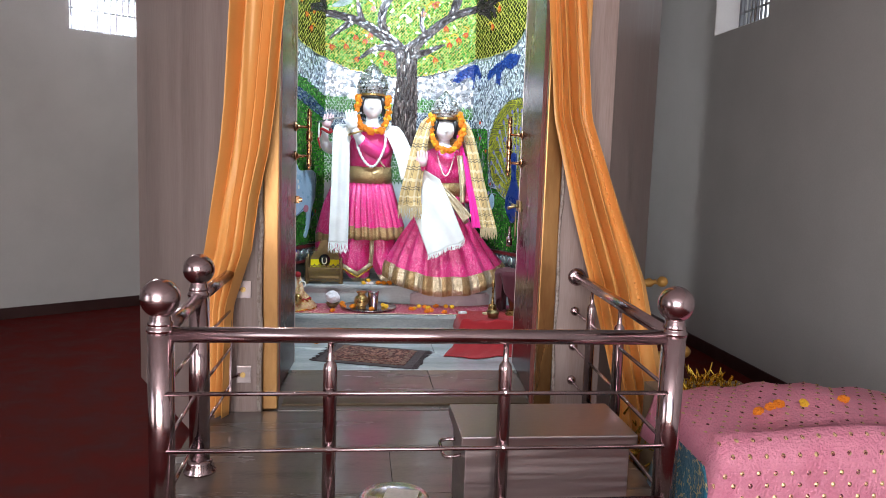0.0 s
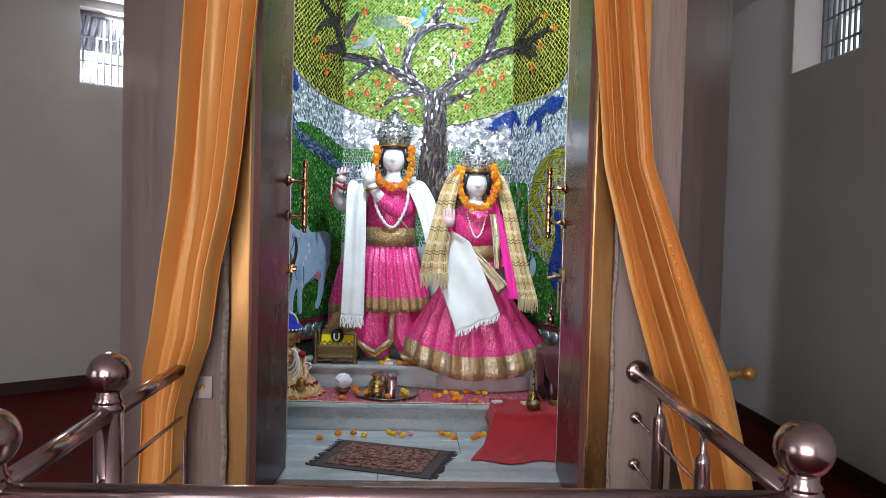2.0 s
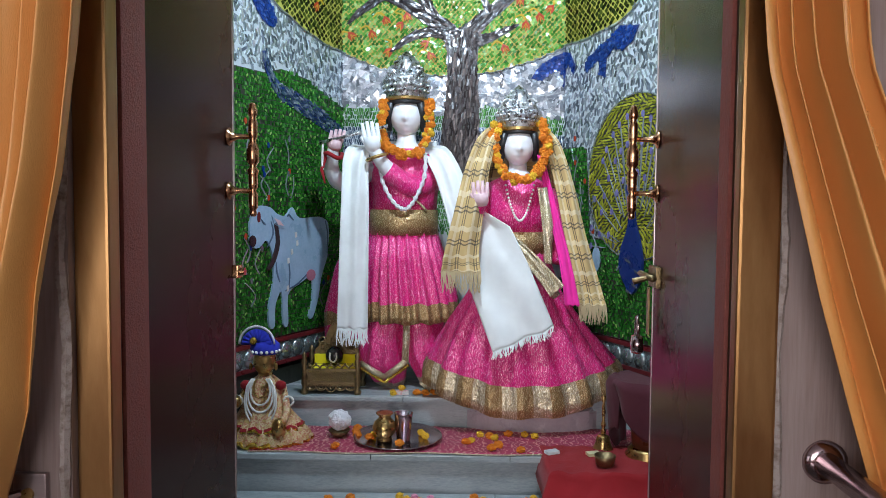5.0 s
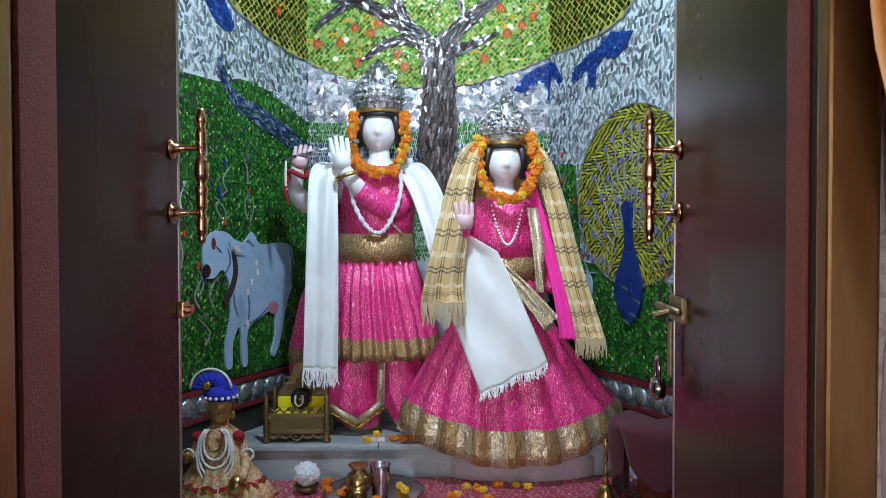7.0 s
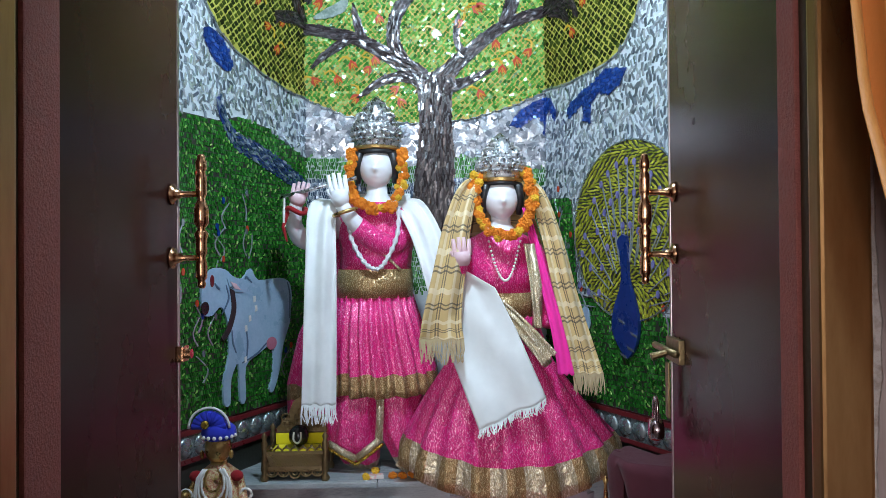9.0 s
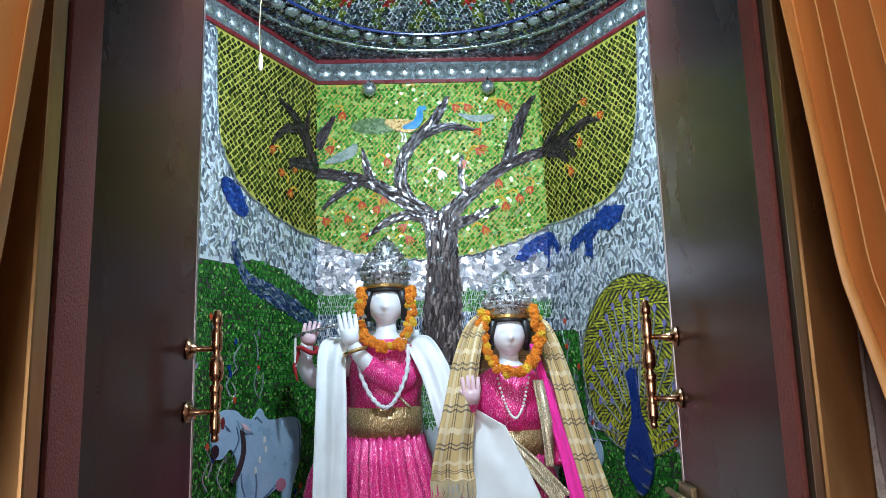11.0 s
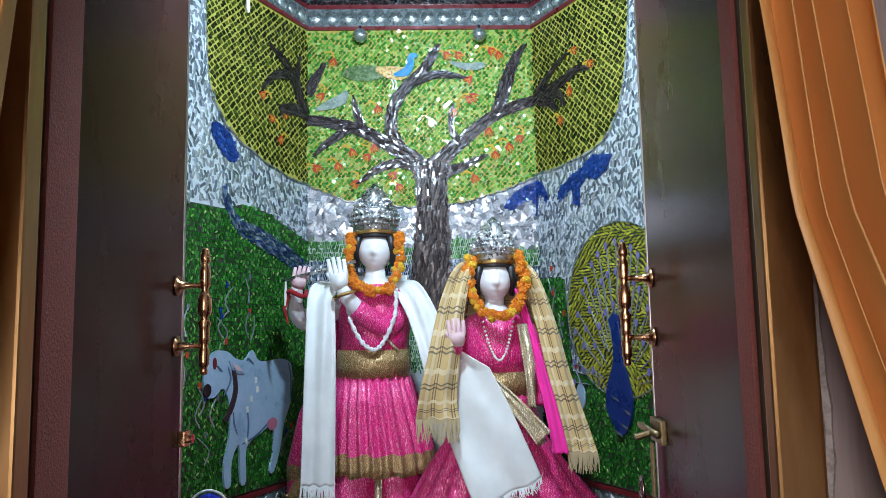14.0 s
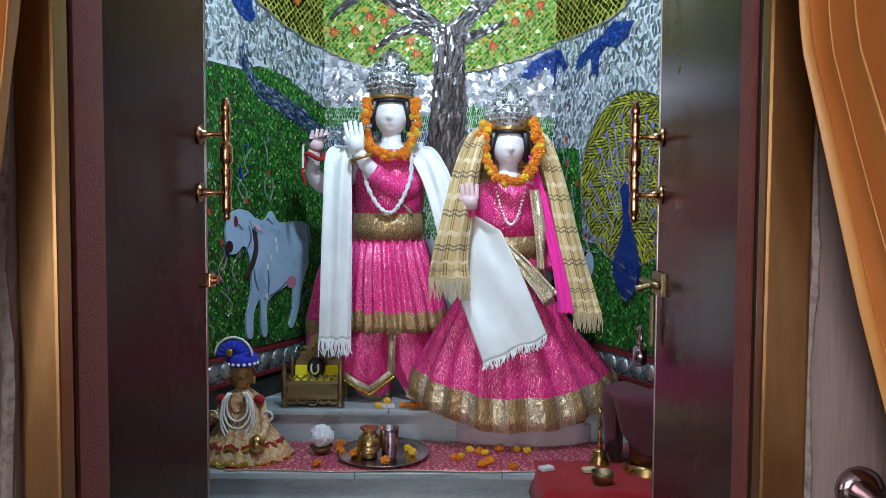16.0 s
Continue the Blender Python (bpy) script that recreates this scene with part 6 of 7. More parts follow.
rope = tagged(part("white_flower_strand", tube(spline([(KX - 0.11, KY - 0.12, 1.68), (KX - 0.10, KY - 0.15, 1.56), (KX - 0.05, KY - 0.165, 1.46), (KX + 0.005, KY - 0.165, 1.425), (KX + 0.05, KY - 0.16, 1.47), (KX + 0.09, KY - 0.145, 1.57), (KX + 0.095, KY - 0.12, 1.68)], 10), [0.009 + 0.003 * math.sin(i * 1.9) for i in range(61)], 8), cotton_white, smooth=True), "white twisted strand on the standing statue", "necklace")
strand = thing("pearl_necklace", "white pearl necklace on the consort statue", "necklace")
for i in range(30):
    s = i / 29
    x, z = RX + ease(-0.06, 0.06, s), 1.54 - 0.15 * math.sin(math.pi * s) ** 0.9
    part("pearl", add_ball(bmesh.new(), (x, RY - 0.125 - 0.02 * math.sin(math.pi * s), z - 0.01), 0.0055, 8), pearl, strand, smooth=True)
flute = tagged(part("flute", tube([(-0.60, -0.50, 1.722), (-0.45, -0.515, 1.757), (-0.29, -0.50, 1.80)], 0.0075, 10), silver, smooth=True), "thin silver flute held by the standing statue", "flute")
tassels = part("bead_drop", tube([(-0.585, -0.50, 1.72), (-0.587, -0.50, 1.66), (-0.586, -0.50, 1.60)], [0.004, 0.006, 0.006], 8), pearl, flute)
bangle = tagged(part("wrist_thread", tube([(KX - 0.325 + 0.04 * math.cos(a), KY - 0.12 + 0.035 * math.sin(a), 1.665 + 0.012 * math.sin(2 * a)) for a in np.linspace(0, 6.283, 20)], 0.010, 8), red_cloth, smooth=True), "red thread band on the statue's wrist", "bracelet")
part("tail", tube([(KX - 0.36, KY - 0.13, 1.66), (KX - 0.375, KY - 0.14, 1.60), (KX - 0.36, KY - 0.14, 1.54)], [0.010, 0.008, 0.004], 8), red_cloth, bangle)
cuff = tagged(part("gilt_bangle", tube([(KX - 0.118 + 0.045 * math.cos(a), KY - 0.19 + 0.04 * math.sin(a), 1.655 + 0.014 * math.cos(a)) for a in np.linspace(0, 6.283, 20)], 0.008, 8), brass, smooth=True), "gilt bangle on the statue's wrist", "bracelet")


# ---- shawls ----
def fringe(parent, f, ns, length, material, seed):
    q = random.Random(seed)
    bm = bmesh.new()
    for i in range(ns):
        p = Vector(f((i + 0.5) / ns, 1.0))
        add_tube(bm, [p, p + Vector((q.uniform(-0.006, 0.006), q.uniform(-0.008, 0), -length * 0.5)), p + Vector((q.uniform(-0.012, 0.012), q.uniform(-0.012, 0.002), -length * q.uniform(0.8, 1.1)))], [0.0035, 0.003, 0.002], 4)
    return tagged(part("fringe", bm, material, parent), kind="stuff")


def strip(path, w0, w1, fold, folds, lean=(1, 0, 0)):
    """A hanging strip: path points down its middle, half widths, fold depth."""
    pts = spline(path, 10)
    lean = Vector(lean)

    def f(s, t):
        x = t * (len(pts) - 1)
        i = min(int(x), len(pts) - 2)
        p = pts[i].lerp(pts[i + 1], x - i)
        w = ease(w0, w1, t)
        return tuple(p + lean * w * (2 * s - 1) + Vector((0, -fold * (0.5 + 0.5 * math.sin(folds * math.pi * 2 * s + 2.0 * t)) - fold * 0.4 * math.sin(9 * t + 5 * s), 0.004 * math.sin(20 * s))))
    return f


white = thing("white_shawl", "white wool shawl with fringed ends over both statues", "shawl")
f1 = strip([(KX - 0.11, KY + 0.03, 1.695), (KX - 0.185, KY - 0.06, 1.715), (KX - 0.215, KY - 0.15, 1.66), (KX - 0.215, KY - 0.20, 1.45), (KX - 0.218, KY - 0.215, 1.15), (KX - 0.222, KY - 0.22, 0.89)], 0.05, 0.068, 0.018, 1.7)
sheet("hanging_end", f1, 30, 60, white_wool, white)
fringe(white, f1, 34, 0.075, white_wool, 3)
f2 = strip([(KX + 0.05, KY + 0.05, 1.70), (KX + 0.13, KY - 0.05, 1.69), (KX + 0.19, KY - 0.13, 1.60), (KX + 0.235, KY - 0.17, 1.48), (KX + 0.27, KY - 0.20, 1.36)], 0.055, 0.065, 0.02, 2, (0.92, 0, 0.35))
sheet("shoulder_part", f2, 24, 40, white_wool, white)
fb = strip([(KX - 0.17, KY + 0.03, 1.70), (KX, KY + 0.10, 1.705), (KX + 0.14, KY + 0.02, 1.70)], 0.05, 0.05, 0.0, 1, (0, 0.3, 0.9))
sheet("neck_part", fb, 10, 20, white_wool, white)


def lap(s, t):
    left, right = Vector((0.0, 0.0, 0.0)), Vector((0.0, 0.0, 0.0))
    left.x, left.z = curve([(0, 0.085), (0.3, 0.045), (0.55, 0.060), (1, 0.178)], t), curve([(0, 1.43), (0.3, 1.29), (0.55, 1.15), (1, 0.835)], t)
    right.x, right.z = curve([(0, 0.115), (0.12, 0.19), (0.22, 0.245), (0.55, 0.322), (1, 0.428)], t), curve([(0, 1.432), (0.12, 1.385), (0.22, 1.352), (0.55, 1.197), (1, 0.945)], t)
    p = left.lerp(right, s)
    front = curve([(0.80, 0.215), (0.92, 0.205), (1.06, 0.185), (1.25, 0.165), (1.45, 0.15)], p.z)
    across = (p.x - RX) / curve([(0.80, 0.36), (1.06, 0.26), (1.25, 0.24), (1.45, 0.22)], p.z)
    y = RY - 0.03 - front * math.sqrt(max(0.25, 1 - across * across))
    return (p.x, y - 0.012 * math.sin(2.3 * math.pi * s + 1.5 * t) * (0.3 + t) - 0.006 * math.sin(9 * s - 7 * t), p.z + 0.004 * math.sin(14 * s))


sheet("lap_end", lap, 40, 50, white_wool, white)
fringe(white, lap, 52, 0.035, white_wool, 8)

shawl = thing("plaid_shawl", "tan plaid wool shawl with fringes over the consort statue", "shawl")
g1 = strip([(RX - 0.03, RY + 0.02, 1.80), (RX - 0.12, RY - 0.06, 1.755), (RX - 0.175, RY - 0.14, 1.62), (RX - 0.215, RY - 0.20, 1.42), (RX - 0.245, RY - 0.22, 1.25), (RX - 0.248, RY - 0.23, 1.17)], 0.03, 0.082, 0.022, 1.6)
sheet("hanging_end", g1, 34, 50, plaid, shawl, scale=(0.62, 1.0))
fringe(shawl, g1, 40, 0.085, fringe_tan, 5)
g2 = strip([(RX + 0.06, RY + 0.02, 1.80), (RX + 0.135, RY - 0.03, 1.73), (RX + 0.19, RY - 0.07, 1.55), (RX + 0.235, RY - 0.12, 1.33), (RX + 0.285, RY - 0.16, 1.12), (RX + 0.30, RY - 0.19, 1.03)], 0.028, 0.058, 0.018, 1.6)
sheet("hanging_end", g2, 30, 50, plaid, shawl, scale=(0.5, 1.3))
fringe(shawl, g2, 32, 0.075, fringe_tan, 6)


def hood(s, t):
    a = math.pi * s
    w = ease(0.10, 0.20, t)
    return (RX - w * math.cos(a), RY + 0.10 + 0.05 * math.sin(a) - 0.06 * abs(math.cos(a)), ease(1.80, 1.42, t) + 0.07 * math.sin(a) * (1 - t))


sheet("hood", hood, 30, 24, plaid, shawl, scale=(1.0, 0.8))
chiffon = strip([(RX + 0.09, RY - 0.06, 1.66), (RX + 0.135, RY - 0.11, 1.45), (RX + 0.185, RY - 0.17, 1.22), (RX + 0.215, RY - 0.21, 1.03)], 0.012, 0.03, 0.01, 2)
veil = tagged(sheet("chiffon_veil", chiffon, 12, 40, hot_pink, None), "hot pink chiffon veil edge on the consort statue", "veil")
gold_edge = strip([(RX + 0.085, RY - 0.115, 1.52), (RX + 0.105, RY - 0.15, 1.36), (RX + 0.12, RY - 0.165, 1.20)], 0.010, 0.014, 0.006, 1)
sheet("gold_edging", gold_edge, 8, 30, pale_gold, veil)
sash = strip([(RX - 0.05, RY - 0.16, 1.31), (RX + 0.06, RY - 0.20, 1.20), (RX + 0.15, RY - 0.225, 1.09)], 0.020, 0.036, 0.008, 2, (0.75, 0, 0.66))
sheet("gold_sash", sash, 14, 30, pale_gold, veil)

# ---- altar things ----
runner = thing("altar_cloth", "rose red gold-thread altar cloth on the lower step", "altar cloth")


def runner_f(s, t):
    x, y = ease(-0.80, 0.80, s), ease(-0.625, -0.972, t)
    return (x, y + 0.008 * math.sin(18 * s) * t, 0.4605 + 0.002 * math.sin(31 * s + 5 * t))


sheet("cloth", runner_f, 80, 16, altar_pink, runner)
fr = lambda s: (ease(-0.80, 0.80, s), -0.976 + 0.008 * math.sin(18 * s), 0.4605)
part("gold_edge", tube([fr(s) for s in np.linspace(0, 1, 60)], 0.0025, 5), pale_gold, runner)

doll = Figure()
dx, dy = -0.765, -0.83
doll.rings([(0.462, dx + 0.01, dy, 0.176, 0.130, 0.05, tinsel), (0.474, dx + 0.01, dy, 0.176, 0.130, 0.07, floral_cloth), (0.505, dx + 0.01, dy, 0.158, 0.118, 0.06, floral_cloth), (0.535, dx + 0.005, dy, 0.135, 0.105, 0.05, floral_cloth)], 19)
doll.rings([(0.520, dx + 0.005, dy, 0.148, 0.116, 0.06, tinsel), (0.530, dx + 0.005, dy, 0.147, 0.116, 0.08, red_cloth), (0.540, dx + 0.005, dy, 0.138, 0.108, 0.06, floral_cloth), (0.58, dx, dy, 0.108, 0.095, 0.04, floral_cloth), (0.63, dx, dy, 0.085, 0.075, 0.02, floral_cloth), (0.70, dx, dy, 0.075, 0.06, 0.01, floral_cloth), (0.735, dx, dy, 0.03, 0.03, 0.0, brass), (0.76, dx, dy, 0.028, 0.028, 0.0, brass)], 23)
for side in (-1, 1):
    doll.take(add_ball(bmesh.new(), (dx + side * 0.072, dy - 0.035, 0.70), 0.020, 10, (1.2, 0.8, 1)), red_cloth)
    doll.take(add_ball(bmesh.new(), (dx + side * 0.052, dy - 0.03, 0.775), 0.010, 8, (0.8, 1, 1.6)), brass)
    doll.take(tube([(dx + side * 0.105 + 0.02 * math.cos(a), dy - 0.04, 0.635 + 0.02 * math.sin(a)) for a in np.linspace(0, 6.28, 12)], 0.005, 6), pearl)
doll.take(add_ball(bmesh.new(), (dx, dy - 0.01, 0.795), 0.05, 18, (0.95, 0.95, 1.15)), brass)
doll.take(lathe([(0.052, 0.0), (0.062, 0.015), (0.058, 0.04), (0.035, 0.06), (0.0, 0.065)], 22, (dx, dy, 0.825)), royal_blue)
fan_bm = bmesh.new()
for i in range(9):
    a = ease(0.15, 3.0, i / 8)
    add_tube(fan_bm, [(dx - 0.025, dy - 0.035, 0.87), (dx - 0.025 + 0.060 * math.cos(a), dy - 0.035, 0.87 + 0.060 * math.sin(a))], [0.006, 0.015], 6)
doll.take(fan_bm, royal_blue)
for k in range(9):
    b = math.pi + math.pi * (k + 0.5) / 9
    doll.take(add_ball(bmesh.new(), (dx + 0.062 * math.cos(b), dy + 0.062 * math.sin(b), 0.838), 0.007, 8), pearl)
doll.take(add_ball(bmesh.new(), (dx - 0.035, dy - 0.052, 0.885), 0.016, 10, (1, 0.5, 1)), tinsel)
doll.take(tube([(dx - 0.025 + 0.072 * math.cos(a), dy - 0.036, 0.87 + 0.072 * math.sin(a)) for a in np.linspace(0.0, 3.14, 16)], 0.005, 6), pearl)
for rad, low in ((0.066, 0.60), (0.052, 0.63), (0.035, 0.66), (0.076, 0.57), (0.084, 0.545)):
    doll.take(tube([(dx + rad * math.cos(a) * (0.42 + 0.7 * abs(math.sin(a)) ** 0.6), dy - 0.075 - 0.012 * math.sin(-a), 0.735 + (0.735 - low) * math.sin(a)) for a in np.linspace(math.pi, 2 * math.pi, 20)], [0.0055 if i % 2 else 0.0035 for i in range(20)], 6), pearl if rad > 0.04 else brass)
doll.take(tube(spline([(dx - 0.07, dy, 0.69), (dx - 0.105, dy - 0.05, 0.62), (dx - 0.09, dy - 0.10, 0.66)], 5), 0.015, 10), brass)
doll.take(tube(spline([(dx + 0.07, dy, 0.69), (dx + 0.10, dy - 0.05, 0.60), (dx + 0.09, dy - 0.10, 0.56)], 5), 0.016, 10), floral_cloth)
doll.take(add_ball(bmesh.new(), (dx + 0.08, dy - 0.10, 0.545), 0.032, 12, (1, 1, 1.2)), brass)
doll.take(tube(spline([(dx + 0.155 * math.cos(a) * 1.03, dy + 0.125 * math.sin(a), 0.472 + 0.008 * math.sin(a * 14)) for a in np.linspace(3.3, 6.2, 20)], 4), 0.009, 6), tinsel)
doll.done("brass_idol_doll", "seated brass idol doll in a floral dress and blue turban")

casket = thing("idol_throne", "small pierced brass throne lined with yellow cloth", "throne")
cx, cy, cz = -0.535, -0.495, 0.592
part("base", box((cx - 0.105, cy - 0.075, cz + 0.03), (cx + 0.105, cy + 0.075, cz + 0.04), 0.002), dark_brass, casket)
for sx in (-1, 1):
    for sy in (-1, 1):
        part("leg", lathe([(0.012, 0), (0.016, 0.01), (0.008, 0.025), (0.013, 0.04), (0.009, 0.09), (0.012, 0.13), (0.007, 0.14), (0.011, 0.155), (0.0, 0.17)], 10, (cx + sx * 0.105, cy + sy * 0.075, cz)), dark_brass, casket, smooth=True)
lat = bmesh.new()
for i in range(22):
    x = ease(cx - 0.1, cx + 0.1, i / 21)
    add_tube(lat, [(max(cx - 0.1, x - 0.022), cy - 0.076, cz + 0.045), (min(cx + 0.1, x + 0.022), cy - 0.076, cz + 0.095)], 0.0025, 5)
    add_tube(lat, [(min(cx + 0.1, x + 0.022), cy - 0.078, cz + 0.045), (max(cx - 0.1, x - 0.022), cy - 0.078, cz + 0.095)], 0.0025, 5)
part("front_lattice", lat, dark_brass, casket)
part("lower_rail", box((cx - 0.1, cy - 0.08, cz + 0.04), (cx + 0.1, cy - 0.072, cz + 0.05)), dark_brass, casket)
part("upper_rail", box((cx - 0.1, cy - 0.08, cz + 0.092), (cx + 0.1, cy - 0.072, cz + 0.102)), dark_brass, casket)
scal = bmesh.new()
for i in range(5):
    x = ease(cx - 0.078, cx + 0.078, i / 4)
    add_tube(scal, [(x + 0.02 * math.cos(a), cy - 0.077, cz + 0.034 - 0.02 * math.sin(a) * (1.2 if i == 2 else 0.9)) for a in np.linspace(0, math.pi, 9)], 0.0035, 6)
    add_tube(scal, [(x + 0.009 * math.cos(a), cy - 0.077, cz + 0.03 + 0.009 * math.sin(a)) for a in np.linspace(0, 6.28, 9)], 0.003, 6)
part("apron_scrolls", scal, dark_brass, casket)
for sx in (-1, 1):
    part("side_panel", box((cx + sx * 0.1 - 0.004, cy - 0.07, cz + 0.04), (cx + sx * 0.1 + 0.004, cy + 0.07, cz + 0.10)), dark_brass, casket)
backp = part("back_panel", prism([(cx - 0.095, 0), (cx + 0.095, 0), (cx + 0.09, 0.09), (cx + 0.05, 0.135), (cx + 0.03, 0.185), (cx, 0.205), (cx - 0.03, 0.185), (cx - 0.05, 0.135), (cx - 0.09, 0.09)], -0.004, 0.004), dark_brass, casket, "pierced scrollwork back")
backp.matrix_world = pose(0, cy + 0.075, cz + 0.06, 90, 0, 0)
cur = bmesh.new()
q9 = random.Random(9)
for i in range(26):
    x, z = cx + q9.uniform(-0.075, 0.075), cz + q9.uniform(0.15, 0.215)
    rr = q9.uniform(0.008, 0.016)
    if abs(x - cx) < 0.09 - (z - cz - 0.15) * 0.8:
        add_tube(cur, [(x + rr * math.cos(a), cy + 0.068, z + rr * math.sin(a)) for a in np.linspace(0, 5.2, 10)], 0.003, 5)
part("scrollwork", cur, dark_brass, casket)
crest = bmesh.new()
for i in range(7):
    x = ease(cx - 0.086, cx + 0.086, i / 6)
    add_tube(crest, [(x + 0.014 * math.cos(a), cy - 0.078, cz + 0.100 + 0.016 * math.sin(a)) for a in np.linspace(0, math.pi, 8)], 0.003, 5)
    add_ball(crest, (x, cy - 0.078, cz + 0.120), 0.005, 6)
part("front_crest", crest, dark_brass, casket)
cushion = part("yellow_cushion", box((cx - 0.092, cy - 0.066, cz + 0.041), (cx + 0.092, cy + 0.06, cz + 0.095), 0.012), yellow_cloth, casket, "bright yellow cloth")
part("yellow_backing", box((cx - 0.09, cy + 0.05, cz + 0.095), (cx + 0.09, cy + 0.06, cz + 0.135), 0.005), yellow_cloth, cushion)
stone = tagged(part("black_sacred_stone", add_ball(bmesh.new(), (cx, cy + 0.01, cz + 0.135), 0.036, 20, (1, 0.9, 1.1)), black_stone, smooth=True), "rounded polished black stone on the yellow cushion", "stone")
part("painted_mark", tube(spline([(cx - 0.012, cy - 0.022, cz + 0.155), (cx - 0.013, cy - 0.026, cz + 0.13), (cx, cy - 0.026, cz + 0.117), (cx + 0.013, cy - 0.026, cz + 0.13), (cx + 0.012, cy - 0.022, cz + 0.155)], 5), 0.0035, 6), cream_paint, stone)

for ob in (casket, stone):
    ob.matrix_world = Matrix.Translation((cx, cy, cz)) @ Matrix.Scale(1.14, 4) @ Matrix.Translation((-cx, -cy, -cz))

tray = thing("offering_tray", "round steel offering tray on the altar cloth", "tray")
part("dish", lathe([(0.0, 0.0), (0.165, 0.0), (0.182, 0.012), (0.186, 0.013), (0.184, 0.017), (0.166, 0.006), (0.0, 0.005)], 48, (-0.215, -0.80, 0.463)), steel, tray, smooth=True)
lota = tagged(part("brass_pot", lathe([(0.030, 0.0), (0.034, 0.006), (0.028, 0.014), (0.045, 0.035), (0.050, 0.055), (0.042, 0.078), (0.026, 0.092), (0.024, 0.102), (0.036, 0.112), (0.037, 0.116), (0.028, 0.114), (0.0, 0.105)], 30, (-0.268, -0.84, 0.469)), brass, smooth=True), "small old brass water pot on the tray", "pot")
tumbler = tagged(part("steel_tumbler", lathe([(0.026, 0.0), (0.028, 0.002), (0.038, 0.112), (0.040, 0.116), (0.037, 0.116), (0.026, 0.006), (0.0, 0.005)], 30, (-0.19, -0.84, 0.469)), steel, smooth=True), "plain steel tumbler on the tray", "tumbler")
bowl = tagged(part("small_dark_bowl", lathe([(0.022, 0.0), (0.025, 0.004), (0.048, 0.03), (0.044, 0.03), (0.02, 0.008), (0.0, 0.007)], 24, (-0.465, -0.78, 0.463)), dark_brass, smooth=True), "small dark metal bowl on the altar cloth", "bowl")
cot = bmesh.new()
bmesh.ops.create_icosphere(cot, subdivisions=3, radius=0.045)
for v in cot.verts:
    v.co *= 1 + 0.22 * noise.noise(v.co * 60)
    v.co = Vector((v.co.x * 1.05, v.co.y, v.co.z * 0.95)) + Vector((-0.463, -0.785, 0.535))
tagged(part("crumpled_cotton", cot, cotton_white), "crumpled white cotton ball in the small bowl", "cotton")
bell = thing("hand_bell", "brass hand bell standing on the altar cloth", "bell")
part("skirt", lathe([(0.042, 0.0), (0.040, 0.006), (0.030, 0.03), (0.026, 0.052), (0.015, 0.06)], 26, (0.622, -0.90, 0.463)), brass, bell, smooth=True)
part("handle", lathe([(0.006, 0.058), (0.012, 0.07), (0.006, 0.085), (0.010, 0.10), (0.005, 0.12), (0.008, 0.15), (0.005, 0.19), (0.011, 0.21), (0.0, 0.225)], 14, (0.622, -0.90, 0.463)), brass, bell, smooth=True)
drum = thing("draped_pot", "tapered brown pot on a brass foot under maroon velvet", "pot")
part("body", lathe([(0.062, 0.03), (0.075, 0.13), (0.085, 0.215), (0.0, 0.217)], 28, (0.785, -0.98, 0.462)), surface("brown_lacquer", [(0.3, (0.09, 0.02, 0.012)), (0.7, (0.15, 0.045, 0.02))], (0.25, 0.4), 8), drum, smooth=True)
part("foot", lathe([(0.088, 0.0), (0.092, 0.008), (0.078, 0.018), (0.082, 0.028), (0.066, 0.04)], 28, (0.785, -0.98, 0.462)), brass, drum, smooth=True)


def drape(s, t):
    a = ease(-1.2, 3.6, s) + math.pi
    rr = ease(0.0, 0.17, min(1, t * 1.8)) + 0.015 * math.sin(7 * a) * t
    drop = max(0, t - 0.5) * (0.30 + 0.14 * math.sin(3 * a + 1.0) + (0.22 if s < 0.3 else 0))
    return (0.80 + rr * math.cos(a) * (1 - 0.3 * max(0, t - 0.5)), -0.93 + 0.9 * rr * math.sin(a), 0.762 - drop)


sheet("velvet_drape", drape, 60, 30, maroon_cloth, drum)
part("velvet_tail", tube(spline([(0.70, -0.86, 0.755), (0.672, -0.86, 0.69), (0.682, -0.86, 0.60), (0.69, -0.85, 0.53)], 5), [0.03, 0.035, 0.038, 0.036, 0.033, 0.03, 0.027, 0.024, 0.022, 0.02, 0.017, 0.014, 0.012, 0.010, 0.008, 0.006], 10), maroon_cloth, drum, smooth=True)

stool = thing("draped_stool", "low stool under a red cotton cloth", "stool")
part("board", box((0.37, -1.20, 0.44), (0.86, -0.995, 0.458), 0.004), wood_turned, stool)
for x in (0.40, 0.82):
    for y in (-1.17, -1.03):
        part("leg", box((x - 0.015, y - 0.015, 0.303), (x + 0.015, y + 0.015, 0.44)), wood_turned, stool)


def red_f(s, t):
    x = ease(0.345, 0.90, s)
    if t < 0.5:
        y, z = ease(-0.88, -1.205, t * 2), 0.4665
    else:
        q = (t - 0.5) * 2
        y, z = -1.205 - 0.30 * q ** 1.4, 0.4665 - 0.158 * (1 - (1 - q) ** 2.2)
    x -= 0.12 * max(0, t - 0.5) * (1 - s) * 2
    if t >= 0.5:
        z += 0.012 * math.sin(16 * s) * (1 - t) * 2
        y += 0.03 * math.sin(13 * s + 1) * (t - 0.5) * 2
    edge = max(0.0, 0.04 - s) * 2.2
    return (x, y, max(0.3085, z + 0.0025 * math.sin(40 * s + 20 * t) - edge))


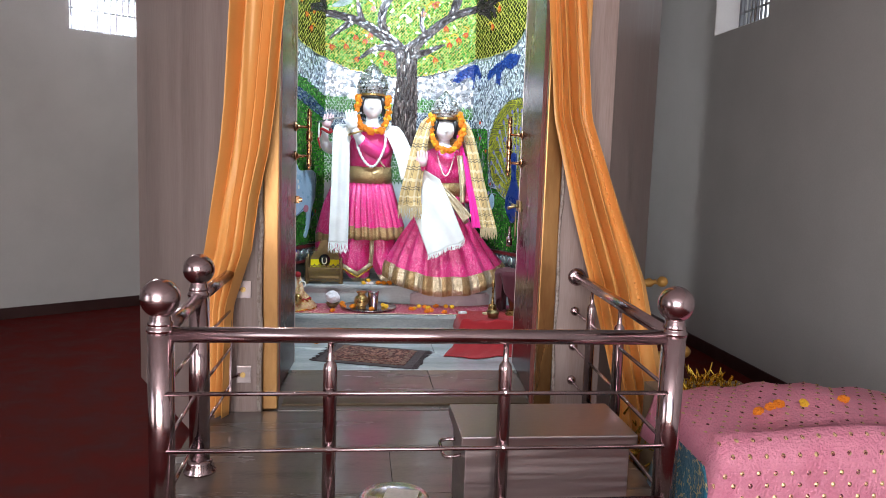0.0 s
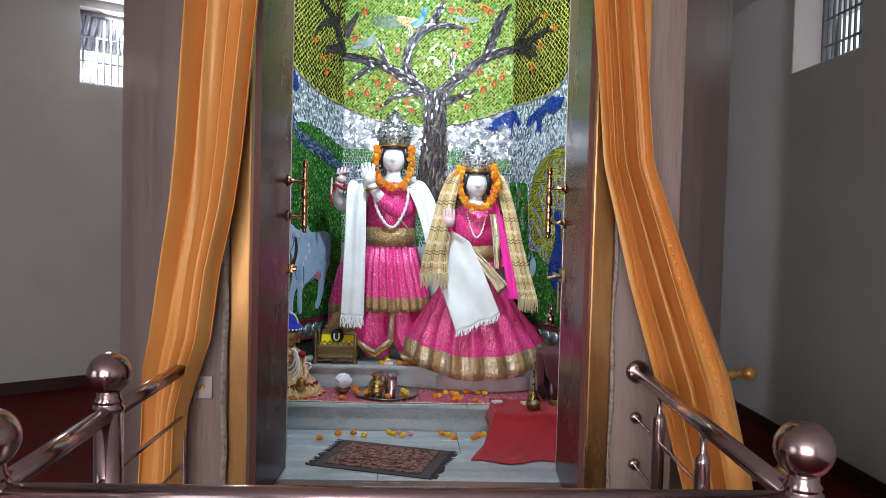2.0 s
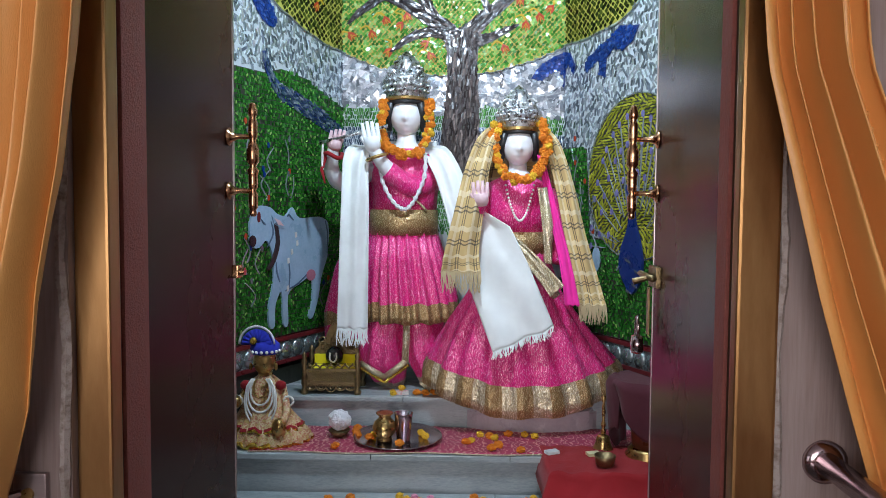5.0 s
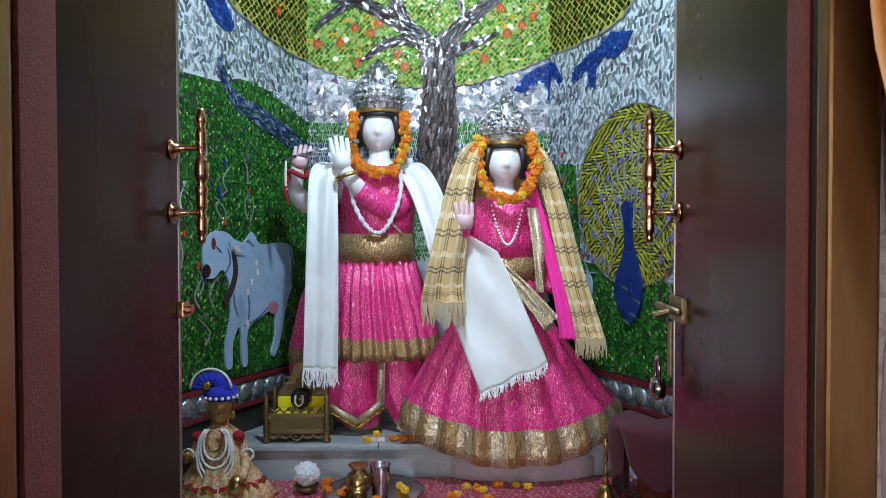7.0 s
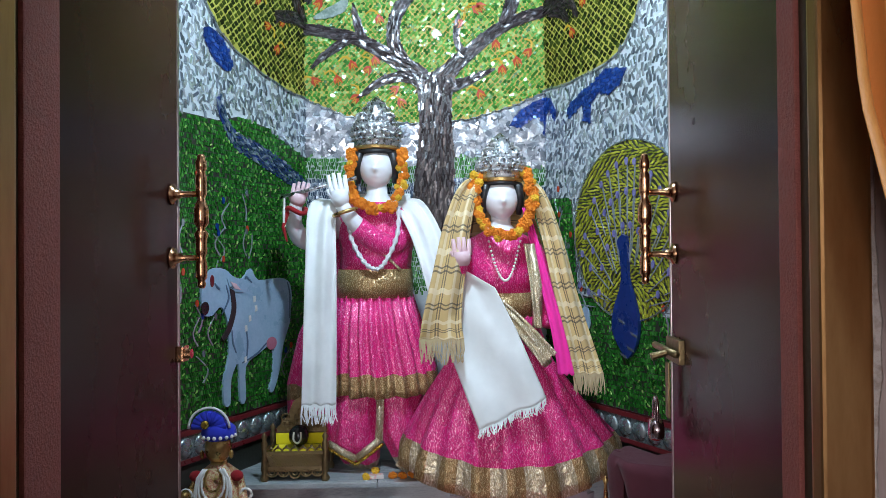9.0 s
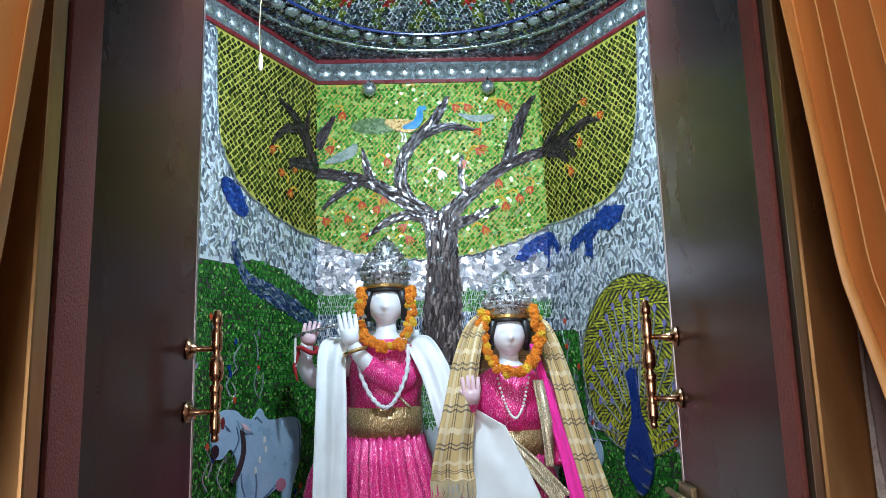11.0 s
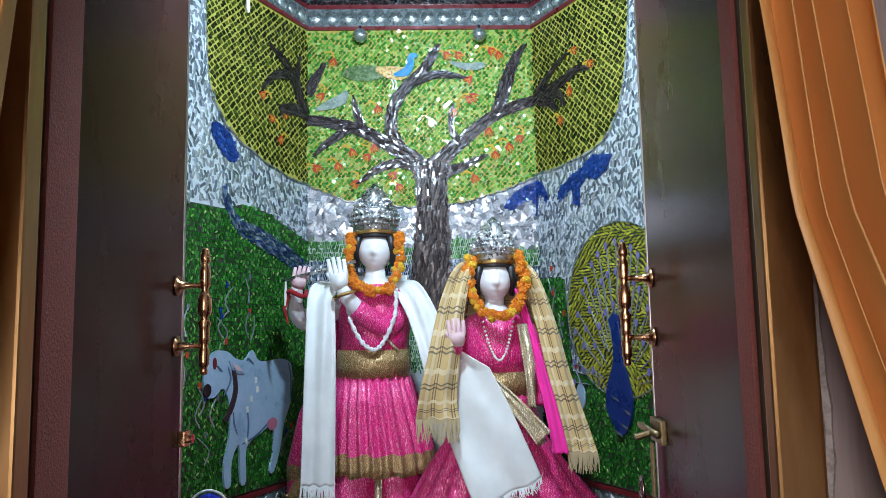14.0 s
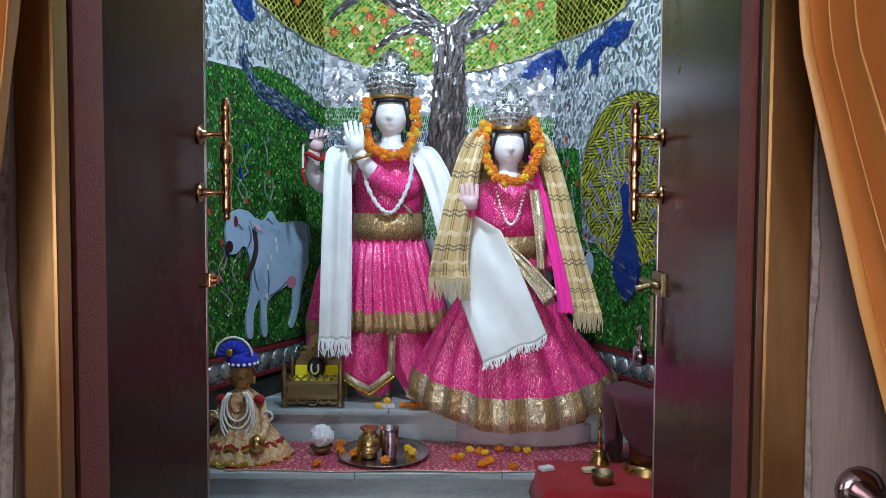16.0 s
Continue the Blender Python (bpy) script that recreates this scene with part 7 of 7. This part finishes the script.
red_top = tagged(sheet("red_cloth", red_f, 60, 50, red_cloth, None), "red cotton cloth spread over the stool to the floor", "cloth")
cup = tagged(part("brass_cup", lathe([(0.024, 0.0), (0.034, 0.006), (0.038, 0.03), (0.040, 0.042), (0.037, 0.042), (0.032, 0.01), (0.0, 0.008)], 26, (0.585, -1.12, 0.4705)), dark_brass, smooth=True), "small tarnished brass cup on the red cloth", "cup")
for x, y, c, a in ((0.405, -0.985, "pale_box", 25), (0.565, -1.0, "yellow_box", 15)):
    mb = tagged(part("matchbox", box((-0.026, -0.017, 0), (0.026, 0.017, 0.012), 0.001), surface(c + "_card", [(0.3, (0.55, 0.52, 0.30) if c == "yellow_box" else (0.5, 0.55, 0.55)), (0.7, (0.66, 0.62, 0.36) if c == "yellow_box" else (0.6, 0.66, 0.66))], (0.5, 0.7), 30)), "small card matchbox on the red cloth", "matchbox", "matchboxes")
    mb.matrix_world = pose(x, y, 0.4705, 0, 0, a)
mb = tagged(part("matchbox", box((-0.028, -0.018, 0), (0.028, 0.018, 0.013), 0.001), surface("pink_white_card", [(0.4, (0.70, 0.20, 0.22)), (0.6, (0.72, 0.66, 0.62))], (0.5, 0.7), 45)), "red and white card matchbox on the marble step", "matchbox", "matchboxes")
mb.matrix_world = pose(-0.215, -0.565, 0.593, 0, 0, 6)

rug = thing("prayer_rug", "worn red-brown patterned prayer rug with dark fringe", "rug")
RUG = Matrix.Translation((-0.20, -1.46, 0.3045)) @ pose(0, 0, 0, 0, 0, -17)


def mat_piece(name, w, d, z, material, parent):
    bm = box((-w / 2, -d / 2, z), (w / 2, d / 2, z + 0.004), 0.001)
    ob = part(name, bm, material, parent)
    ob.matrix_world = RUG
    return ob


mat_piece("dark_border", 0.57, 0.42, 0.0, rug_dark, rug)
mat_piece("tan_field", 0.47, 0.335, 0.0045, rug_tan, rug)
mat_piece("red_field", 0.385, 0.265, 0.009, rug_red, rug)
mat_piece("inner_band", 0.25, 0.175, 0.0132, rug_tan, rug)
mat_piece("medallion", 0.17, 0.115, 0.0174, rug_red, rug)
tuft = bmesh.new()
q5 = random.Random(5)
for side in (-1, 1):
    for i in range(70):
        y = ease(-0.21, 0.21, i / 69)
        add_tube(tuft, [(side * 0.285, y, 0.002), (side * (0.30 + q5.uniform(0, 0.03)), y + q5.uniform(-0.01, 0.01), 0.002)], 0.002, 4)
tf = tagged(part("fringe", tuft, rug_dark, rug), kind="stuff")
tf.matrix_world = RUG

# scattered marigolds
q = random.Random(11)
loose = [flower_mesh("marigold", 0.018, marigold, 21), flower_mesh("marigold", 0.016, marigold_yellow, 22), flower_mesh("marigold", 0.015, surface("pink_petal", [(0.3, (0.62, 0.16, 0.30)), (0.7, (0.72, 0.30, 0.42))], (0.7, 0.9), 40), 23)]


def scatter(x, y, z, kind):
    o = new("marigold", loose[kind])
    o.matrix_world = pose(x, y, z + 0.010, q.uniform(-20, 20), q.uniform(-20, 20), q.uniform(0, 360)) @ Matrix.Diagonal((1, 1, 0.72, 1))
    tagged(o, ("orange marigold head lying loose", "yellow marigold head lying loose", "pink flower head lying loose")[kind], "flower", "loose flowers")


for x, y, z, c in [(-0.15, -0.57, 0.593, 0), (-0.11, -0.575, 0.593, 0), (-0.07, -0.565, 0.593, 0), (-0.255, -0.58, 0.593, 1), (-0.22, -0.545, 0.606, 1), (-0.40, -0.74, 0.463, 0), (-0.39, -0.78, 0.463, 0), (-0.40, -0.70, 0.468, 0), (-0.46, -0.93, 0.463, 0), (-0.33, -0.84, 0.472, 0), (-0.20, -0.915, 0.472, 0), (-0.315, -0.80, 0.472, 1), (-0.10, -0.82, 0.472, 1), (-0.12, -0.77, 0.472, 1),
                   (0.07, -0.86, 0.463, 0), (0.09, -0.84, 0.463, 1), (0.17, -0.78, 0.463, 0), (0.19, -0.80, 0.463, 1), (0.20, -0.89, 0.463, 0), (0.17, -0.93, 0.463, 0), (0.285, -0.955, 0.463, 0), (0.13, -0.76, 0.463, 1), (0.32, -0.75, 0.463, 1), (0.36, -0.77, 0.463, 1), (0.25, -0.745, 0.463, 0),
                   (-0.46, -1.08, 0.304, 0), (-0.38, -1.06, 0.304, 0), (-0.32, -1.10, 0.304, 1), (-0.16, -1.07, 0.304, 1), (-0.11, -1.09, 0.304, 1), (-0.13, -1.05, 0.304, 2), (-0.07, -1.06, 0.304, 2), (-0.19, -1.04, 0.304, 1), (0.10, -1.05, 0.304, 0), (0.13, -1.07, 0.304, 1), (0.16, -1.12, 0.304, 0), (0.30, -1.08, 0.304, 0), (0.27, -1.12, 0.304, 0), (0.33, -1.05, 0.304, 1), (-0.55, -1.16, 0.304, 0)]:
    scatter(x, y, z, c)

# ---- curtains ----
def curtain(name, rows, folds, seed, label):
    """rows: z, left edge, right edge, middle depth, fold depth."""
    zs = [row[0] for row in rows][::-1]

    def at(z, i):
        return float(np.interp(z, zs, [row[i] for row in rows][::-1]))

    def f(s, t):
        z = ease(rows[0][0], rows[-1][0], t)
        a = folds * math.pi * (s + 0.05 * math.sin(3.1 * t + seed) + 0.07 * math.sin(7.3 * s + seed) + 0.03 * math.sin(17 * s + 2 * seed + 2 * t))
        deep = at(z, 4)
        ridge = abs(math.sin(a)) ** 0.9
        x = ease(at(z, 1), at(z, 2), s) + 0.008 * math.sin(2 * a + 1)
        y = at(z, 3) - 1.6 * deep * ridge * (0.75 + 0.35 * math.sin(5 * s + seed + 2.4 * t)) - 0.008 * math.sin(9 * t + 7 * s + seed) - 0.005 * math.sin(23 * s - 13 * t)
        return (x, y, z)
    c = thing(name, label, "curtain", "shrine curtains")
    sheet("cloth", f, 150, 70, curtain_satin, c, thick=0.002)
    return c, f


left_curtain, _ = curtain("door_curtain", [(3.05, -0.82, -0.60, -2.50, 0.05), (2.275, -0.82, -0.615, -2.50, 0.06), (1.68, -0.865, -0.668, -2.50, 0.06), (1.5, -0.885, -0.69, -2.50, 0.06), (1.28, -0.92, -0.735, -2.50, 0.06), (1.05, -0.96, -0.765, -2.50, 0.05), (0.945, -0.985, -0.80, -2.49, 0.05), (0.80, -0.99, -0.845, -2.48, 0.045), (0.31, -1.02, -0.86, -2.48, 0.04)], 3.7, 1, "ochre satin curtain gathered beside the shrine door")
right_curtain, rf = curtain("door_curtain", [(3.05, 0.43, 0.64, -2.50, 0.05), (2.275, 0.505, 0.665, -2.50, 0.06), (1.68, 0.558, 0.73, -2.50, 0.06), (1.28, 0.66, 0.885, -2.50, 0.07), (0.945, 0.765, 1.03, -2.49, 0.07), (0.60, 0.87, 1.13, -2.47, 0.06), (0.31, 0.95, 1.20, -2.47, 0.05), (0.02, 0.98, 1.24, -2.47, 0.05)], 4.1, 4, "ochre satin curtain swept aside at the shrine door")
back_layer, _ = curtain("door_curtain", [(3.05, 0.58, 0.715, -2.452, 0.012), (2.3, 0.62, 0.72, -2.452, 0.012), (1.75, 0.66, 0.72, -2.452, 0.012), (1.5, 0.68, 0.725, -2.452, 0.012)], 3, 2, "second ochre satin layer behind the swept curtain")
edging = part("bead_edging", bmesh.new(), curtain_satin, right_curtain)
eb = bmesh.new()
for i in range(34):
    p = rf(0.80, 0.48 + 0.30 * i / 33)
    add_ball(eb, (p[0], p[1] - 0.003, p[2]), 0.006, 6)
eb.to_mesh(edging.data), eb.free()
edging.data.materials.append(curtain_satin)
rod = thing("curtain_rod", "brass curtain rod over the shrine door", "curtain rod")
part("pole", tube([(-0.95, -2.52, 3.06), (0.95, -2.52, 3.06)], 0.012, 10), brass, rod, smooth=True)
for x in (-0.9, 0.9):
    part("bracket", tube([(x, -2.52, 3.06), (x, FRONT + 0.14, 3.06)], 0.008, 8), brass, rod)
for kx, ky, kz, fx, fy in ((1.33, -2.02, 0.866, 1.10, -1.99), (1.34, -2.32, 0.56, 1.12, -2.36)):
    hb = thing("holdback", "gilded turned wood curtain holdback", "holdback", "curtain holdbacks")
    prof = tube([(fx, fy, kz - 0.02), (ease(fx, kx, 0.6), ease(fy, ky, 0.6), kz - 0.01), (ease(fx, kx, 0.72), ease(fy, ky, 0.72), kz - 0.006), (ease(fx, kx, 0.8), ease(fy, ky, 0.8), kz - 0.004), (ease(fx, kx, 0.86), ease(fy, ky, 0.86), kz)], [0.022, 0.02, 0.026, 0.012, 0.016], 14)
    part("stem", prof, wood_turned, hb, smooth=True)
    part("knob", add_ball(bmesh.new(), (kx, ky, kz), 0.030, 16), wood_turned, hb, smooth=True)

# ---- railings ----
def rail_post(x, y):
    p = thing("railing_post", "stainless steel railing post with a ball finial", "railing post", "railing posts")
    part("base_ring", lathe([(0.058, 0.0), (0.058, 0.008), (0.050, 0.014), (0.052, 0.022), (0.044, 0.032), (0.046, 0.038), (0.037, 0.05)], 28, (x, y, 0.301)), steel, p, smooth=True)
    part("shaft", tube([(x, y, 0.345), (x, y, 0.955)], 0.0365, 28), steel, p, smooth=True)
    part("neck", lathe([(0.0365, 0.955), (0.039, 0.958), (0.039, 0.968), (0.034, 0.972), (0.034, 0.978), (0.036, 0.982), (0.030, 0.990), (0.030, 1.0), (0.022, 1.01)], 28, (x, y, 0)), steel, p, smooth=True)
    part("ball", add_ball(bmesh.new(), (x, y, 1.052), 0.055, 32), steel, p, smooth=True)
    return p


FL, FR, BL = (-0.846, -3.655), (0.665, -3.655), (-0.860, -3.09)
for p in (FL, FR, BL):
    rail_post(*p)


def baluster(x, y):
    b = thing("baluster", "slim stainless steel baluster", "baluster", "railing balusters")
    part("shaft", lathe([(0.020, 0.301), (0.020, 0.85), (0.018, 0.862), (0.010, 0.872), (0.0085, 0.88), (0.0085, 0.926)], 20, (x, y, 0)), steel, b, smooth=True)
    part("foot", lathe([(0.034, 0.301), (0.034, 0.307), (0.021, 0.315)], 20, (x, y, 0)), steel, b, smooth=True)
    for z in (0.783, 0.614, 0.448):
        part("rod_eye", add_ball(bmesh.new(), (x, y - 0.021 if abs(y + 3.655) < 0.01 else y, z), 0.013, 10), steel, b)
    return b


def rail_run(a, b, label, offset=(0, 0)):
    t = thing("handrail", label, "handrail", "railings")
    part("tube", tube([(a[0], a[1], 0.948), (b[0], b[1], 0.948)], 0.0225, 24), steel, t, smooth=True)
    for z in (0.783, 0.614, 0.448):
        part("rod", tube([(a[0] + offset[0], a[1] + offset[1], z), (b[0] + offset[0], b[1] + offset[1], z)], 0.0065, 10), steel, t, smooth=True)
    return t


for x in (-0.372, 0.146):
    baluster(x, -3.655)
rail_run((-0.835, -3.655), (0.645, -3.655), "stainless steel front railing with three thin rods", (0, -0.026))
rail_run((FL[0], FL[1] + 0.03), (BL[0], BL[1] - 0.03), "stainless steel side railing with three thin rods")
side = rail_run((BL[0], BL[1] + 0.03), (-0.852, -2.50), "stainless steel side railing ending in a flat bar")
part("flat_bar", box((-0.857, -2.505, 0.40), (-0.845, -2.475, 0.975), 0.003), steel, side)
for z in (0.868, 0.477):
    pl = part("wall_plate", box((-0.835, FRONT - 0.014, z - 0.04), (-0.77, FRONT - 0.001, z + 0.04), 0.003), brushed, side)
    part("arm", tube([(-0.85, -2.49, z), (-0.82, FRONT - 0.014, z)], 0.009, 8), steel, pl)
    part("screw", tube([(-0.805, FRONT - 0.0145, z), (-0.805, FRONT - 0.021, z)], 0.012, 12), brass, pl)
right_rail = rail_run((FR[0], FR[1] + 0.03), (0.728, FRONT - 0.004), "stainless steel side railing fixed to the shrine wall")
part("flange", lathe([(0.042, 0), (0.042, 0.008), (0.026, 0.016)], 24), steel, right_rail, smooth=True).matrix_world = pose(0.728, FRONT - 0.001, 0.948, 90, 0, 0)
for z in (0.783, 0.614, 0.448):
    part("rod_flange", lathe([(0.022, 0), (0.022, 0.006), (0.010, 0.012)], 16), steel, right_rail, smooth=True).matrix_world = pose(0.728, FRONT - 0.001, z, 90, 0, 0)
for y in (-2.72, -3.12):
    baluster(ease(FR[0], 0.728, (y - FR[1]) / (FRONT - FR[1])), y)

# ---- on the platform ----
chest = thing("donation_box", "brushed steel donation box with an overhanging lid", "donation box")
part("body", box((0.045, -3.585, 0.302), (0.575, -3.30, 0.575), 0.004), brushed, chest)
part("lid", box((0.03, -3.60, 0.575), (0.595, -3.285, 0.618), 0.005), brushed, chest)
part("side_handle", tube(spline([(0.045, -3.50, 0.52), (-0.005, -3.50, 0.515), (-0.01, -3.42, 0.51), (-0.005, -3.36, 0.515), (0.045, -3.36, 0.52)], 5), 0.006, 8), steel, chest, smooth=True)
dish = thing("steel_plate", "steel plate with a folded paper on the platform", "plate")
part("rim", lathe([(0.0, 0.0), (0.10, 0.0), (0.12, 0.012), (0.118, 0.015), (0.10, 0.005), (0.0, 0.004)], 32, (-0.16, -3.36, 0.302)), steel, dish, smooth=True)
leaflet = tagged(part("folded_paper", prism([(-0.20, -3.39), (-0.09, -3.41), (-0.07, -3.33), (-0.18, -3.30)], 0.318, 0.323), paper), "folded printed paper lying on the steel plate", "paper")

# ---- draped table beside the railing ----
table = thing("draped_table", "low table under a pink sequinned cloth with teal border", "table")
part("board", box((0.93, -3.56, 0.57), (1.72, -3.18, 0.59), 0.004), wood_turned, table)
for x in (0.96, 1.69):
    for y in (-3.53, -3.21):
        part("leg", box((x - 0.02, y - 0.02, 0.0), (x + 0.02, y + 0.02, 0.585)), wood_turned, table)


def pink_top(s, t):
    """Top and front fall; t runs from the back over the top to the floor."""
    x = ease(0.80, 1.78, s)
    bulge = 0.05 * math.exp(-((s - 0.55) / 0.28) ** 2)
    if t < 0.4:
        y, z = ease(-3.12, -3.58, t / 0.4), 0.612 + bulge * math.sin(math.pi * min(1, t / 0.4 + 0.2)) + 0.006 * math.sin(30 * s + 9 * t)
    elif t < 0.5:
        a = (t - 0.4) / 0.1 * math.pi / 2
        y, z = -3.58 - 0.09 * math.sin(a), 0.522 + bulge * 0.6 * (1 - a / 1.6) + 0.09 * math.cos(a)
    else:
        w = (t - 0.5) / 0.5
        y, z = -3.67 - 0.04 * w - 0.02 * math.sin(14 * s + 2 * w) * w, 0.522 * (1 - w) + 0.008 * w
    edge = max(0.0, 0.06 - s) * 3.0
    return (x, y, max(0.006, z - edge))


cloth = tagged(sheet("sequinned_cloth", pink_top, 70, 90, sari_pink, None), "pink sequinned cloth spread over the low table", "cloth")
dots = bmesh.new()
for i in range(17):
    for j in range(26):
        s, t = (i + 0.5 + 0.5 * (j % 2)) / 17.5, 0.02 + j / 26 * 0.97
        if s < 0.98:
            p, p2 = Vector(pink_top(s, t)), Vector(pink_top(s, min(1, t + 0.01)))
            d = (p2 - p).normalized() if (p2 - p).length > 1e-5 else Vector((0, -1, 0))
            nrm = Vector((1, 0, 0)).cross(d).normalized()
            if nrm.y > 0.2 or nrm.z < -0.2:
                nrm = -nrm
            o = p + nrm * 0.003
            vs = [dots.verts.new(o + Vector((0.008 * math.cos(a), 0, 0)) + d * 0.009 * math.sin(a)) for a in (2 * math.pi * q8 / 6 for q8 in range(6))]
            tip = dots.verts.new(o + nrm * 0.004)
            for q8 in range(6):
                dots.faces.new((vs[q8], vs[(q8 + 1) % 6], tip))
tagged(part("sequin", dots, sari_dot, cloth, "dark red and green sequins"), kind="stuff")


def teal(s, t):
    return (0.80 - 0.03 * s + 0.012 * math.sin(9 * t), ease(-3.25, -3.70, s) - 0.01 * math.sin(12 * t), ease(0.555, 0.01, t))


sheet("teal_border", teal, 16, 40, sari_teal, cloth, "teal border with gold flowers")
for i, (x, y, c) in enumerate([(1.10, -3.42, 0), (1.13, -3.44, 0), (1.18, -3.41, 0), (1.28, -3.40, 1), (1.46, -3.36, 0)]):
    scatter(x, y, 0.645 if 1.1 < x < 1.5 else 0.622, c)
heap = bmesh.new()
q6 = random.Random(6)
for i in range(160):
    p = Vector((ease(1.0, 1.28, q6.random()), ease(-3.02, -2.86, q6.random()), 0.0))
    p.z = 0.55 + 0.07 * (1 - ((p.x - 1.14) / 0.15) ** 2) * q6.random()
    add_tube(heap, [p, p + Vector((q6.uniform(-0.03, 0.03), q6.uniform(-0.03, 0.03), q6.uniform(0.0, 0.05)))], [0.004, 0.002], 4)
crate = tagged(part("card_carton", box((0.93, -3.06, 0.0), (1.36, -2.82, 0.56), 0.006), surface("brown_card", [(0.3, (0.20, 0.14, 0.09)), (0.7, (0.28, 0.20, 0.13))], (0.7, 0.9), 12)), "plain brown card carton beside the railing", "carton")
tagged(part("tinsel_garland", heap, tinsel), "heap of gold tinsel garland on the carton", "tinsel", kind="stuff")
heap2 = bmesh.new()
for i in range(120):
    p = Vector((ease(0.79, 0.91, q6.random()), ease(-3.1, -2.75, q6.random()), 0.0))
    p.z = 0.02 + 0.45 * q6.random() * (1 - abs(p.y + 2.92) / 0.3)
    add_tube(heap2, [p, p + Vector((q6.uniform(-0.03, 0.03), q6.uniform(-0.03, 0.03), q6.uniform(-0.02, 0.05)))], [0.005, 0.002], 4)
tagged(part("tinsel_garland", heap2, tinsel), "tangled gold tinsel garland against the carton", "tinsel", kind="stuff")
